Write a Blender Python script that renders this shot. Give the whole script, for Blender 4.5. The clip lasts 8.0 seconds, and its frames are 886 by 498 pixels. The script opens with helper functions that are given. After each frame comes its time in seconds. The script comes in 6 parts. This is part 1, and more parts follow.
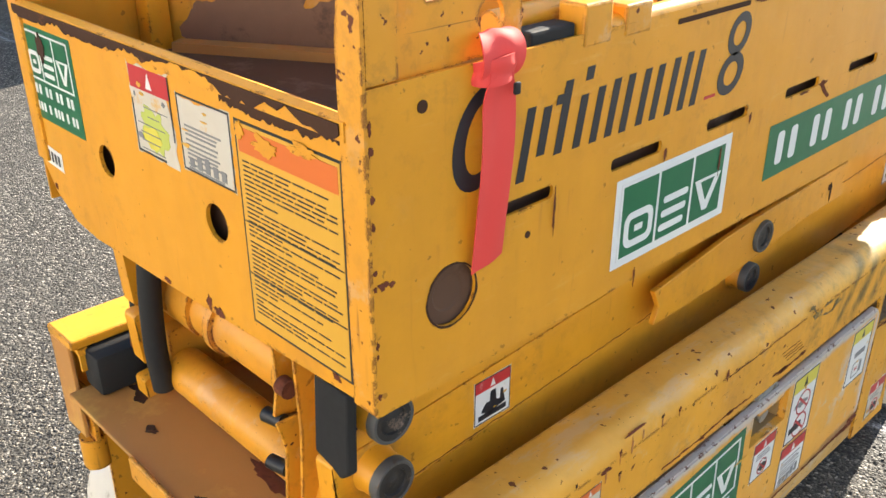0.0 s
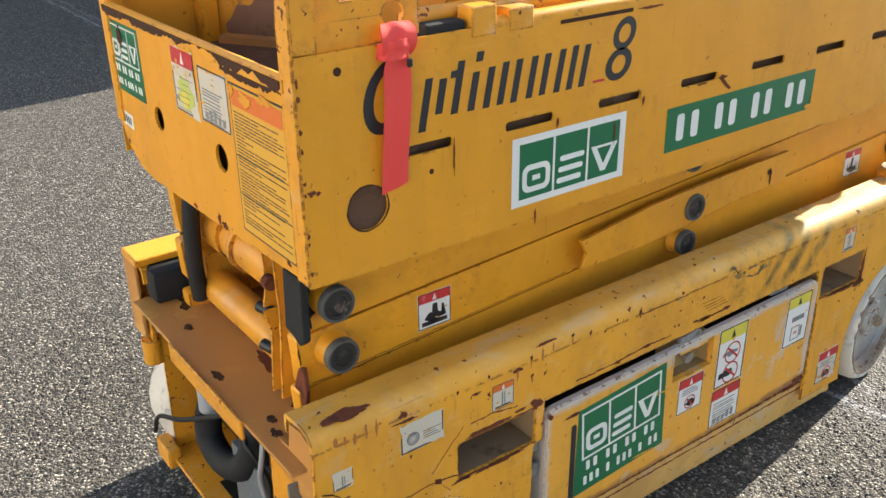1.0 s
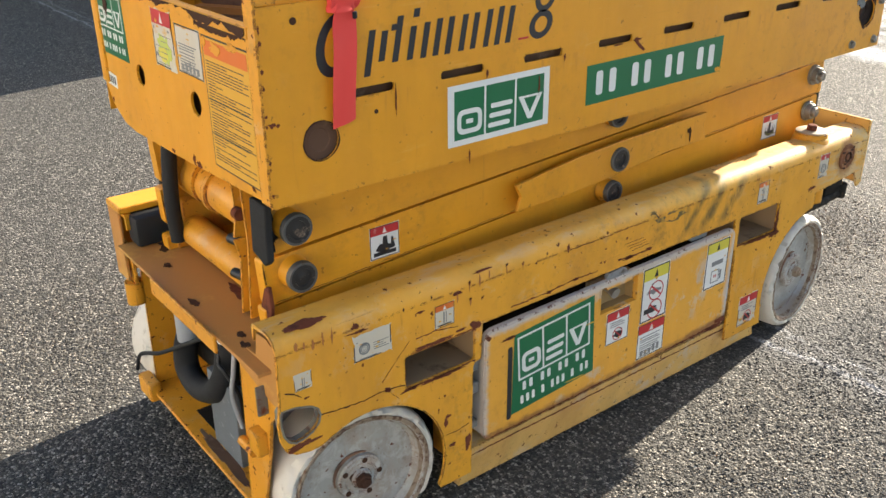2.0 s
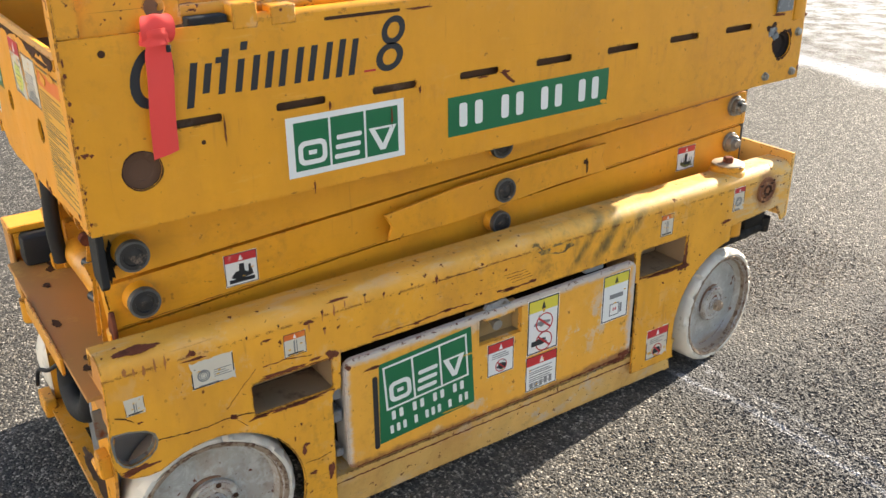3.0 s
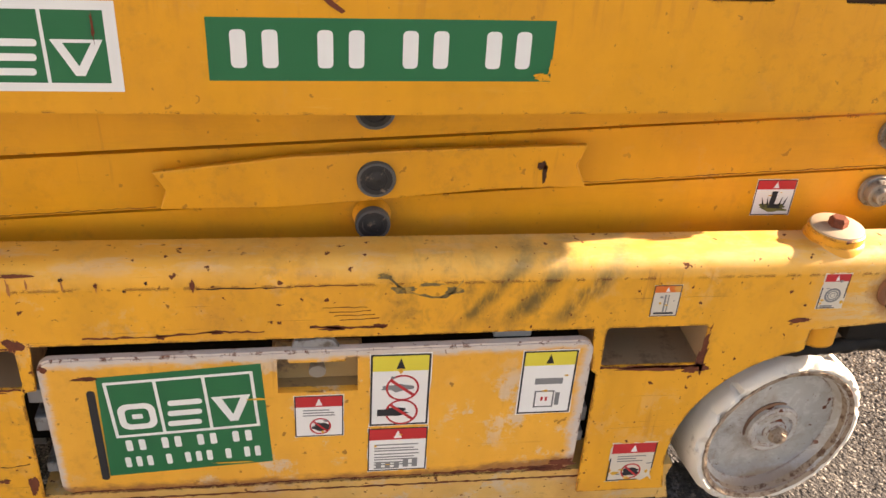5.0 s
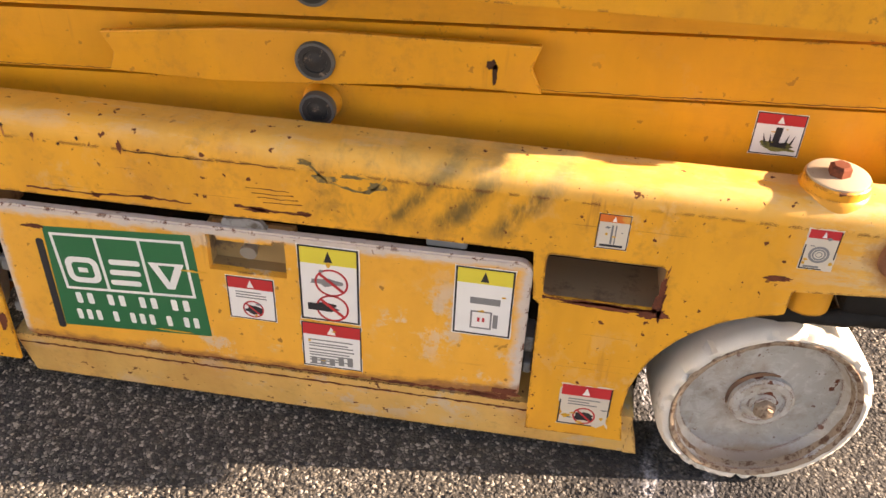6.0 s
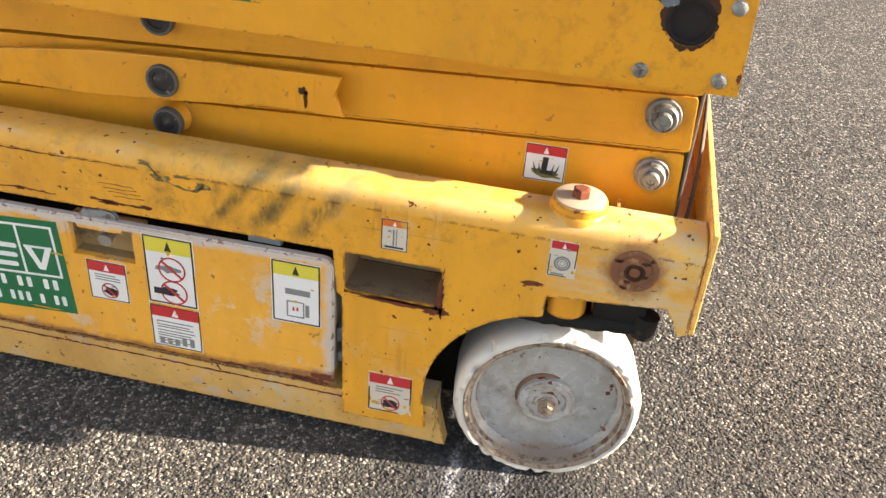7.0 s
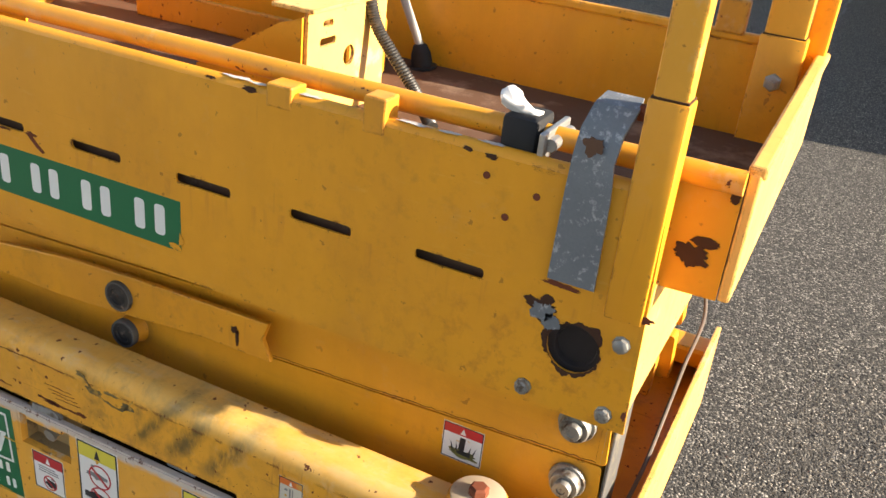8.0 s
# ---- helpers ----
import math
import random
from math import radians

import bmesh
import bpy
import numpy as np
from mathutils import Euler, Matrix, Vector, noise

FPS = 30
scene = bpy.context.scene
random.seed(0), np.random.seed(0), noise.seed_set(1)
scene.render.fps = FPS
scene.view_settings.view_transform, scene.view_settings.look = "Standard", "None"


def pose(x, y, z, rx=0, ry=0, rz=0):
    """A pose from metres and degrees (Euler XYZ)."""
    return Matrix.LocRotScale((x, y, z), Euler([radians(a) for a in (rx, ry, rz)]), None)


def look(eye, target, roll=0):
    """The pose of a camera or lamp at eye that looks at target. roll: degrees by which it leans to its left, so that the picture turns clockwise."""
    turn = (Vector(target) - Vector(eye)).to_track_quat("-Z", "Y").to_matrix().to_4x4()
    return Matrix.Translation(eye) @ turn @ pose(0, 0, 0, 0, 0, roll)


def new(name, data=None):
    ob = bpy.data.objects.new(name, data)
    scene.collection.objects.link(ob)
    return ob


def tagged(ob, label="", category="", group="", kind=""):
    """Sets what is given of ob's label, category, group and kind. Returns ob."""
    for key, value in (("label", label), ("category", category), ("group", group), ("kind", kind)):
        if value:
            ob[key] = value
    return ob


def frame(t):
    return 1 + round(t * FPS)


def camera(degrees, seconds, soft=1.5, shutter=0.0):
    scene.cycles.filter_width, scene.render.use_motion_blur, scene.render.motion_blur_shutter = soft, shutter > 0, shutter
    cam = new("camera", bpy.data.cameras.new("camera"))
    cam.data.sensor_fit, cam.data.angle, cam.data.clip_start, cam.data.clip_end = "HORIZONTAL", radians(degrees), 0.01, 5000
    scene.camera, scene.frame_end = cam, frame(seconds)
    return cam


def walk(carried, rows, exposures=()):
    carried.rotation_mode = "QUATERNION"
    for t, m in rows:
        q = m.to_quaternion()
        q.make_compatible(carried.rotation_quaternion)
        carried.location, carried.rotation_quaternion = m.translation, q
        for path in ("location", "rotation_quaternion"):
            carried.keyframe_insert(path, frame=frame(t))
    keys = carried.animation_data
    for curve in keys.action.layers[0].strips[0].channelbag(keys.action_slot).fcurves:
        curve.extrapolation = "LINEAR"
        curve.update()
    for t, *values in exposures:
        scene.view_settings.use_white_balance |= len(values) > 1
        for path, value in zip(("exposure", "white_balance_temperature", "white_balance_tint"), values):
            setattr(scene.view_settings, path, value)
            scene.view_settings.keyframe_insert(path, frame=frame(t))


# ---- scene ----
cam = camera(51.7, 8.0)
PATH = [
    (0, (0.552, -0.444, 1.322), (-0.743, 0.798, 0.438), -0.1),
    (0.5, (0.827, -0.455, 1.37), (-0.602, 0.678, 0.549), -1.0),
    (1, (1.003, -0.506, 1.377), (-0.46, 0.558, 0.525), -0.8),
    (1.2, (1.056, -0.56, 1.367), (-0.392, 0.508, 0.493), -0.2),
    (2.3, (1.335, -0.61, 1.358), (-0.102, 0.499, 0.518), -0.6),
    (2.5, (1.403, -0.533, 1.384), (-0.065, 0.544, 0.555), -0.8),
    (3, (1.455, -0.293, 1.386), (-0.056, 0.729, 0.567), -0.5),
    (3.5, (1.368, 0.023, 1.377), (-0.185, 0.939, 0.511), 0.7),
    (4, (1.284, 0.313, 1.344), (-0.344, 0.99, 0.401), 1.7),
    (4.5, (1.212, 0.603, 1.32), (-0.462, 1.046, 0.321), 3.2),
    (4.7, (1.161, 0.702, 1.3), (-0.515, 1.091, 0.28), 3.8),
    (5.8, (1.037, 1.168, 1.233), (-0.572, 1.037, 0.052), 2.5),
    (6, (1.053, 1.256, 1.215), (-0.534, 1.058, 0.015), 2.7),
    (6.5, (1.144, 1.438, 1.226), (-0.446, 1.149, 0.047), 3.4),
    (7, (1.228, 1.647, 1.284), (-0.425, 1.363, 0.195), 4.7),
    (7.5, (1.125, 1.806, 1.398), (-0.568, 1.375, 0.423), 5.7),
    (8, (0.945, 1.969, 1.476), (-0.705, 1.251, 0.603), 6.6),
]
EXPOSURES = [(0, 2.30, 6500, 9), (0.5, 1.92, 6450, 8), (1, 2.04, 6500, 9), (2.5, 1.97, 6600, 9), (3, 2.06, 6650, 10), (3.5, 1.90, 6800, 11), (4, 1.92, 7050, 12), (4.5, 2.28, 7800, 19), (6, 2.37, 8100, 24), (6.5, 2.37, 7600, 18), (7, 2.38, 7050, 14), (7.5, 2.40, 6850, 10), (8, 1.80, 6900, 12)]
walk(cam, [(t, look(eye, target, roll)) for t, eye, target, roll in PATH], EXPOSURES)

# ---- world, sun, exposure ----
SUN_AZ, SUN_EL = math.atan2(-0.138, 0.990), radians(20.5)
world = bpy.data.worlds.new("sky")
scene.world = world
world.use_nodes = True
wn, wl = world.node_tree.nodes, world.node_tree.links
sky = wn.new("ShaderNodeTexSky")
sky.sky_type, sky.sun_disc, sky.sun_elevation, sky.sun_rotation = "NISHITA", False, SUN_EL, SUN_AZ
wl.new(sky.outputs[0], wn["Background"].inputs[0])
wn["Background"].inputs[1].default_value = 0.080
sun_data = bpy.data.lights.new("sun", "SUN")
sun_data.energy, sun_data.angle, sun_data.color = 5.0, radians(0.6), (1.0, 0.90, 0.75)
sun = new("sun", sun_data)
sun_way = Vector((-math.sin(SUN_AZ) * math.cos(SUN_EL), -math.cos(SUN_AZ) * math.cos(SUN_EL), -math.sin(SUN_EL)))
sun.matrix_world = Matrix.Translation(-8 * sun_way) @ sun_way.to_track_quat("-Z", "Y").to_matrix().to_4x4()


# ---- materials ----
class Mat:
    """A small node builder over one principled material."""

    def __init__(self, name):
        self.m = bpy.data.materials.new(name)
        self.m.use_nodes = True
        self.n, self.l = self.m.node_tree.nodes, self.m.node_tree.links
        self.b = self.n["Principled BSDF"]
        self.co = self.n.new("ShaderNodeTexCoord").outputs["Object"]

    def mapped(self, scale, offset=(0, 0, 0), rot=(0, 0, 0)):
        mp = self.n.new("ShaderNodeMapping")
        mp.inputs["Scale"].default_value, mp.inputs["Location"].default_value = scale, offset
        mp.inputs["Rotation"].default_value = rot
        self.l.new(self.co, mp.inputs[0])
        return mp.outputs[0]

    def noise(self, scale, detail=4.0, rough=0.55, vec=None, distort=0.0):
        t = self.n.new("ShaderNodeTexNoise")
        t.inputs["Scale"].default_value, t.inputs["Detail"].default_value = scale, detail
        t.inputs["Roughness"].default_value, t.inputs["Distortion"].default_value = rough, distort
        self.l.new(vec or self.co, t.inputs["Vector"])
        return t.outputs["Fac"]

    def voronoi(self, scale, feature="F1", out="Distance", vec=None):
        t = self.n.new("ShaderNodeTexVoronoi")
        t.feature = feature
        t.inputs["Scale"].default_value = scale
        self.l.new(vec or self.co, t.inputs["Vector"])
        return t.outputs[out]

    def ramp(self, fac, *stops):
        r = self.n.new("ShaderNodeValToRGB")
        r.color_ramp.elements[0].position, r.color_ramp.elements[1].position = stops[0][0], stops[-1][0]
        while len(r.color_ramp.elements) < len(stops):
            r.color_ramp.elements.new(0.5)
        for e, (p, c) in zip(sorted(r.color_ramp.elements, key=lambda q: q.position), sorted(stops, key=lambda q: q[0])):
            e.position = p
            e.color = (c, c, c, 1) if isinstance(c, (int, float)) else (*c, 1)
        self.l.new(fac, r.inputs[0])
        return r.outputs[0]

    def mix(self, fac, a, b, how="MIX"):
        x = self.n.new("ShaderNodeMix")
        x.data_type, x.blend_type = "RGBA", how
        for sock, v in ((x.inputs["Factor"], fac), (x.inputs[6], a), (x.inputs[7], b)):
            if isinstance(v, (int, float)):
                sock.default_value = v
            elif isinstance(v, tuple):
                sock.default_value = (*v, 1)
            else:
                self.l.new(v, sock)
        return x.outputs[2]

    def math(self, op, a, b=0.0):
        x = self.n.new("ShaderNodeMath")
        x.operation = op
        for sock, v in zip(x.inputs, (a, b)):
            if isinstance(v, (int, float)):
                sock.default_value = v
            else:
                self.l.new(v, sock)
        return x.outputs[0]

    def span(self, v, a, b):
        """0 at a, 1 at b, clamped."""
        x = self.n.new("ShaderNodeMath")
        x.operation, x.use_clamp = "MULTIPLY", True
        self.l.new(self.math("SUBTRACT", v, a), x.inputs[0])
        x.inputs[1].default_value = 1 / (b - a)
        return x.outputs[0]

    def axes(self):
        s = self.n.new("ShaderNodeSeparateXYZ")
        self.l.new(self.co, s.inputs[0])
        return s.outputs

    def bump(self, height, strength=0.3, distance=0.002, under=None):
        x = self.n.new("ShaderNodeBump")
        x.inputs["Strength"].default_value, x.inputs["Distance"].default_value = strength, distance
        self.l.new(height, x.inputs["Height"])
        if under:
            self.l.new(under, x.inputs["Normal"])
        return x.outputs[0]

    def set(self, colour=None, rough=None, metal=None, normal=None, spec=None, coat=None):
        for key, v in (("Base Color", colour), ("Roughness", rough), ("Metallic", metal), ("Normal", normal), ("Specular IOR Level", spec), ("Coat Weight", coat)):
            if v is None:
                continue
            if isinstance(v, (int, float)):
                self.b.inputs[key].default_value = v
            elif isinstance(v, tuple):
                self.b.inputs[key].default_value = (*v, 1)
            else:
                self.l.new(v, self.b.inputs[key])
        return self.m


RUST, RUST_DARK = (0.16, 0.040, 0.013), (0.085, 0.024, 0.009)


def paint(name, base, chips=0.5, dirt=0.5, scratch=0.3, fade=0.3, edge=0.6, extra=None, dull=0.26):
    """Worn machine enamel: tone drift, grime, rust chips, drips, long scuffs and bare edges."""
    m = Mat(name)
    big, mid, fine = m.noise(2.3, 5), m.noise(14, 6, 0.65), m.noise(120, 3)
    dark = tuple(c * 0.5 for c in base)
    col = m.mix(m.ramp(big, (0.35, 0.0), (0.75, 0.5)), base, tuple(c * 0.80 for c in base))
    col = m.mix(m.math("MULTIPLY", m.ramp(m.noise(31, 4), (0.4, 0.0), (0.7, 1.0)), 0.16), col, tuple(min(1, c * 1.12 + 0.012) for c in base))
    bare = m.math("MULTIPLY", m.ramp(m.noise(17, 7, 0.72), (0.565 - 0.05 * fade, 0.0), (0.63 - 0.05 * fade, 1.0)), m.ramp(m.noise(3.4, 3, vec=m.mapped((1, 1, 1.6), (5, 2, 8))), (0.44, 0.0), (0.58, 1.0)))
    col = m.mix(m.math("MULTIPLY", bare, min(0.85, fade)), col, (0.60, 0.50, 0.38))
    streak = m.noise(1.0, 5, 0.6, m.mapped((9, 9, 1.6)))
    col = m.mix(m.math("MULTIPLY", m.ramp(streak, (0.46, 0.0), (0.75, 1.0)), dirt * 0.5), col, dark)
    drip = m.math("MULTIPLY", m.ramp(m.noise(1.0, 3, 0.5, m.mapped((75, 75, 7))), (0.64, 0.0), (0.74, 1.0)), m.ramp(m.noise(4.1, 3, vec=m.mapped((1, 1, 1), (9, 4, 1))), (0.50, 0.0), (0.62, 1.0)))
    col = m.mix(m.math("MULTIPLY", drip, min(0.7, chips * 0.8)), col, (0.26, 0.085, 0.02))
    grime = m.math("MULTIPLY", m.ramp(m.noise(38, 5, 0.7), (0.52, 0.0), (0.72, 1.0)), m.ramp(m.noise(3.1, 3), (0.42, 0.0), (0.62, 1.0)))
    col = m.mix(m.math("MULTIPLY", grime, dirt * 0.55), col, (0.10, 0.06, 0.03))
    wash = m.math("MULTIPLY", m.ramp(m.noise(7.5, 6, 0.68, m.mapped((1, 1, 0.6), (3, 8, 5))), (0.46, 0.0), (0.66, 1.0)), m.ramp(m.noise(1.7, 3, vec=m.mapped((1, 1, 1), (7, 3, 9))), (0.36, 0.15), (0.62, 1.0)))
    col = m.mix(m.math("MULTIPLY", wash, dirt * 0.55), col, (0.42, 0.17, 0.035))
    if extra:
        col = extra(m, col)
    spots = m.math("MULTIPLY", m.ramp(m.noise(62, 3, 0.5), (0.70 - 0.035 * chips, 0.0), (0.715 - 0.035 * chips, 1.0)), m.ramp(m.noise(5.0, 3), (0.40, 0.0), (0.48, 1.0)))
    specks = m.ramp(m.noise(150, 2, 0.5, m.mapped((1, 1, 1), (2, 7, 3))), (0.755 - 0.02 * chips, 0.0), (0.77 - 0.02 * chips, 1.0))
    lines = m.math("MULTIPLY", m.ramp(m.noise(1.0, 4, 0.6, m.mapped((60, 4, 230))), (0.675, 0.0), (0.71, 1.0)), m.ramp(m.noise(4.2, 2, vec=m.mapped((1, 1, 1), (3, 1, 2))), (0.48, 0.0), (0.56, 1.0)))
    wear = m.math("MAXIMUM", m.math("MULTIPLY", m.math("MAXIMUM", spots, specks), min(1, chips * 1.5)), m.math("MULTIPLY", lines, scratch))
    if edge:
        bev = m.n.new("ShaderNodeBevel")
        bev.samples = 4
        bev.inputs["Radius"].default_value = 0.007
        geo = m.n.new("ShaderNodeNewGeometry")
        dot = m.n.new("ShaderNodeVectorMath")
        dot.operation = "DOT_PRODUCT"
        m.l.new(bev.outputs[0], dot.inputs[0])
        m.l.new(geo.outputs["Normal"], dot.inputs[1])
        rim_mask = m.ramp(m.math("SUBTRACT", 1.0, dot.outputs["Value"]), (0.03, 0.0), (0.12, 1.0))
        broken = m.math("MULTIPLY", m.ramp(m.noise(48, 5, 0.7), (0.60 - 0.12 * edge, 0.0), (0.64 - 0.12 * edge, 1.0)), m.ramp(m.noise(6, 3, vec=m.mapped((1, 1, 1), (1, 6, 2))), (0.50 - 0.2 * edge, 0.0), (0.58 - 0.2 * edge, 1.0)))
        wear = m.math("MAXIMUM", wear, m.math("MULTIPLY", rim_mask, broken))
    rust = m.mix(m.noise(90, 4), RUST, RUST_DARK)
    col = m.mix(wear, col, rust)
    rough = m.math("ADD", m.math("MULTIPLY", mid, 0.30), m.math("ADD", m.math("MULTIPLY", wear, 0.35), dull))
    relief = m.math("SUBTRACT", m.math("MULTIPLY", fine, 0.12), m.math("ADD", wear, m.math("MULTIPLY", bare, 0.3 * fade)))
    return m.set(col, rough, 0.0, m.bump(relief, 0.4, 0.0008, m.bump(big, 0.12, 0.012)), 0.42)


def rail_marks(m, col):
    """Tyre-black smears on the middle of the rail and bare grey scrapes at its far end and along its top; faded paint
    and a sunlit tone pale both.
    """
    x, y, z = m.axes()
    lean = m.math("SUBTRACT", y, m.math("MULTIPLY", m.math("SUBTRACT", z, 0.50), 0.8))
    lean = m.math("ADD", lean, m.math("MULTIPLY", m.math("SUBTRACT", m.noise(22, 5, 0.65), 0.5), 0.035))
    bands = None
    for centre, wide in ((1.078, 0.014), (1.146, 0.020), (1.226, 0.019)):
        one = m.ramp(m.math("ABSOLUTE", m.math("SUBTRACT", lean, centre)), (wide * 0.3, 1.0), (wide * 1.5, 0.0))
        bands = one if bands is None else m.math("MAXIMUM", bands, one)
    bands = m.math("MULTIPLY", m.math("MULTIPLY", bands, m.ramp(m.noise(1.0, 5, 0.7, m.mapped((40, 60, 22), rot=(radians(40), 0, 0))), (0.34, 0.25), (0.54, 1.0))), m.ramp(z, (0.455, 0.3), (0.48, 1.0)))
    col = m.mix(m.math("MULTIPLY", bands, 0.88), col, (0.13, 0.082, 0.018))
    zone = m.math("MULTIPLY", m.math("MULTIPLY", m.ramp(y, (0.90, 0.0), (0.95, 1.0)), m.ramp(m.math("MULTIPLY", y, 0.5), (0.585, 1.0), (0.62, 0.0))), m.ramp(z, (0.455, 0.2), (0.475, 1.0)))
    smear = m.math("MULTIPLY", m.ramp(m.noise(1.0, 5, 0.65, m.mapped((5, 17, 7), rot=(radians(38), 0, 0)), 0.6), (0.485, 0.0), (0.585, 1.0)), m.ramp(m.noise(70, 4, 0.7), (0.38, 0.25), (0.6, 1.0)))
    col = m.mix(m.math("MULTIPLY", m.math("MULTIPLY", zone, smear), 0.42), col, (0.085, 0.065, 0.020))
    end = m.math("MULTIPLY", m.ramp(m.math("MULTIPLY", y, 0.5), (0.79, 0.0), (0.85, 1.0)), m.ramp(m.noise(1.0, 6, 0.7, m.mapped((20, 12, 38))), (0.46, 0.0), (0.56, 1.0)))
    col = m.mix(m.math("MULTIPLY", end, 0.62), col, (0.47, 0.42, 0.34))
    crown = m.math("MULTIPLY", m.ramp(z, (0.552, 0.0), (0.566, 1.0)), m.ramp(m.noise(1.0, 5, 0.7, m.mapped((25, 7, 20), (4, 1, 0))), (0.52, 0.0), (0.62, 1.0)))
    col = m.mix(m.math("MULTIPLY", crown, 0.28), col, (0.50, 0.45, 0.42))
    # faded paint and painted-in sunlight: paler yellow on top and far end
    sunlit_fade = m.math("MAXIMUM", m.math("MULTIPLY", m.ramp(z, (0.535, 0.0), (0.562, 1.0)), m.ramp(m.math("MULTIPLY", y, 0.5), (0.30, 0.35), (0.62, 1.0))), m.ramp(m.math("MULTIPLY", y, 0.5), (0.80, 0.0), (0.86, 1.0)))
    col = m.mix(m.math("MULTIPLY", m.math("MULTIPLY", sunlit_fade, m.ramp(m.noise(9, 6, 0.7, m.mapped((1, 0.6, 1), (2, 2, 6))), (0.34, 0.25), (0.58, 1.0))), 0.62), col, (0.74, 0.50, 0.17))
    dy, dz = m.math("SUBTRACT", y, 1.741), m.math("SUBTRACT", z, 0.507)
    away = m.math("SQRT", m.math("ADD", m.math("MULTIPLY", dy, dy), m.math("MULTIPLY", m.math("MULTIPLY", dz, dz), 0.8)))
    away = m.math("ADD", away, m.math("MULTIPLY", m.math("SUBTRACT", m.noise(34, 6, 0.7), 0.5), 0.045))
    halo = m.mix(m.noise(80, 4), (0.24, 0.085, 0.025), (0.40, 0.20, 0.06))
    return m.mix(m.math("MULTIPLY", m.ramp(away, (0.036, 1.0), (0.056, 0.0)), 0.9), col, halo)


def plain(name, base, rough=0.5, metal=0.0, vary=0.3, grain=60, bump=0.2, stain=None, stain_at=0.6):
    m = Mat(name)
    n1, n2 = m.noise(grain, 5, 0.6), m.noise(grain / 9, 4)
    col = m.mix(m.math("MULTIPLY", n2, vary), base, tuple(c * 0.45 for c in base))
    col = m.mix(m.math("MULTIPLY", n1, vary * 0.7), col, tuple(min(1, c * 1.25 + 0.02) for c in base))
    if stain:
        col = m.mix(m.ramp(m.noise(grain / 3, 6, 0.7), (stain_at, 0.0), (stain_at + 0.1, 1.0)), col, stain)
    return m.set(col, m.math("ADD", m.math("MULTIPLY", n1, 0.25), rough - 0.12), metal, m.bump(n1, bump, 0.0008))


YELLOW = (0.74, 0.325, 0.017)
enamel = paint("yellow_enamel", YELLOW, 0.30, 0.48, 0.08, 0.05, 0.45)


def side_marks(m, col):
    """Brown smudges round the far bolts, faint rust weeping from the slots and pale rubbed streaks."""
    x, y, z = m.axes()
    blot = m.ramp(m.noise(30, 6, 0.7, m.mapped((1, 1, 1), (6, 2, 9))), (0.50, 0.0), (0.66, 1.0))
    low = m.math("MULTIPLY", m.span(y, 1.42, 1.62), m.span(z, 0.945, 0.89))
    col = m.mix(m.math("MULTIPLY", m.math("MULTIPLY", blot, low), 0.55), col, (0.33, 0.115, 0.018))
    weep = m.math("MULTIPLY", m.ramp(m.noise(1.0, 4, 0.6, m.mapped((30, 46, 5), (2, 5, 1))), (0.56, 0.0), (0.70, 1.0)), m.math("MULTIPLY", m.span(z, 0.89, 0.945), m.span(z, 0.953, 0.950)))
    col = m.mix(m.math("MULTIPLY", weep, 0.45), col, (0.40, 0.14, 0.03))
    rub = m.math("MULTIPLY", m.ramp(m.noise(1.0, 5, 0.7, m.mapped((20, 9, 60), (1, 3, 7))), (0.60, 0.0), (0.70, 1.0)), m.ramp(m.noise(2.6, 3, vec=m.mapped((1, 1, 1), (4, 8, 2))), (0.48, 0.0), (0.62, 1.0)))
    col = m.mix(m.math("MULTIPLY", rub, 0.22), col, (0.80, 0.50, 0.16))
    dull = m.ramp(m.noise(4.5, 6, 0.72, m.mapped((1, 1, 1), (8, 1, 4))), (0.42, 0.0), (0.68, 1.0))
    return m.mix(m.math("MULTIPLY", dull, 0.20), col, (0.50, 0.20, 0.014))


def arm_marks(m, col):
    """Greasy grey haloes round the pivot pins and grime rubbed along the arms."""
    x, y, z = m.axes()
    wob = m.math("MULTIPLY", m.math("SUBTRACT", m.noise(30, 6, 0.7), 0.5), 0.05)
    for cy, cz, r in ((1.743, 0.711, 0.040), (1.744, 0.607, 0.038), (0.078, 0.715, 0.046), (0.089, 0.613, 0.046), (0.920, 0.757, 0.040), (0.919, 0.571, 0.040)):
        dy, dz = m.math("SUBTRACT", y, cy), m.math("SUBTRACT", z, cz)
        away = m.math("ADD", m.math("SQRT", m.math("ADD", m.math("MULTIPLY", dy, dy), m.math("MULTIPLY", dz, dz))), wob)
        col = m.mix(m.math("MULTIPLY", m.span(away, r, r * 0.62), 0.42), col, (0.22, 0.115, 0.045))
    smear = m.ramp(m.noise(1.0, 6, 0.7, m.mapped((20, 4, 28), (3, 5, 2))), (0.50, 0.0), (0.68, 1.0))
    return m.mix(m.math("MULTIPLY", smear, 0.22), col, (0.42, 0.165, 0.02))


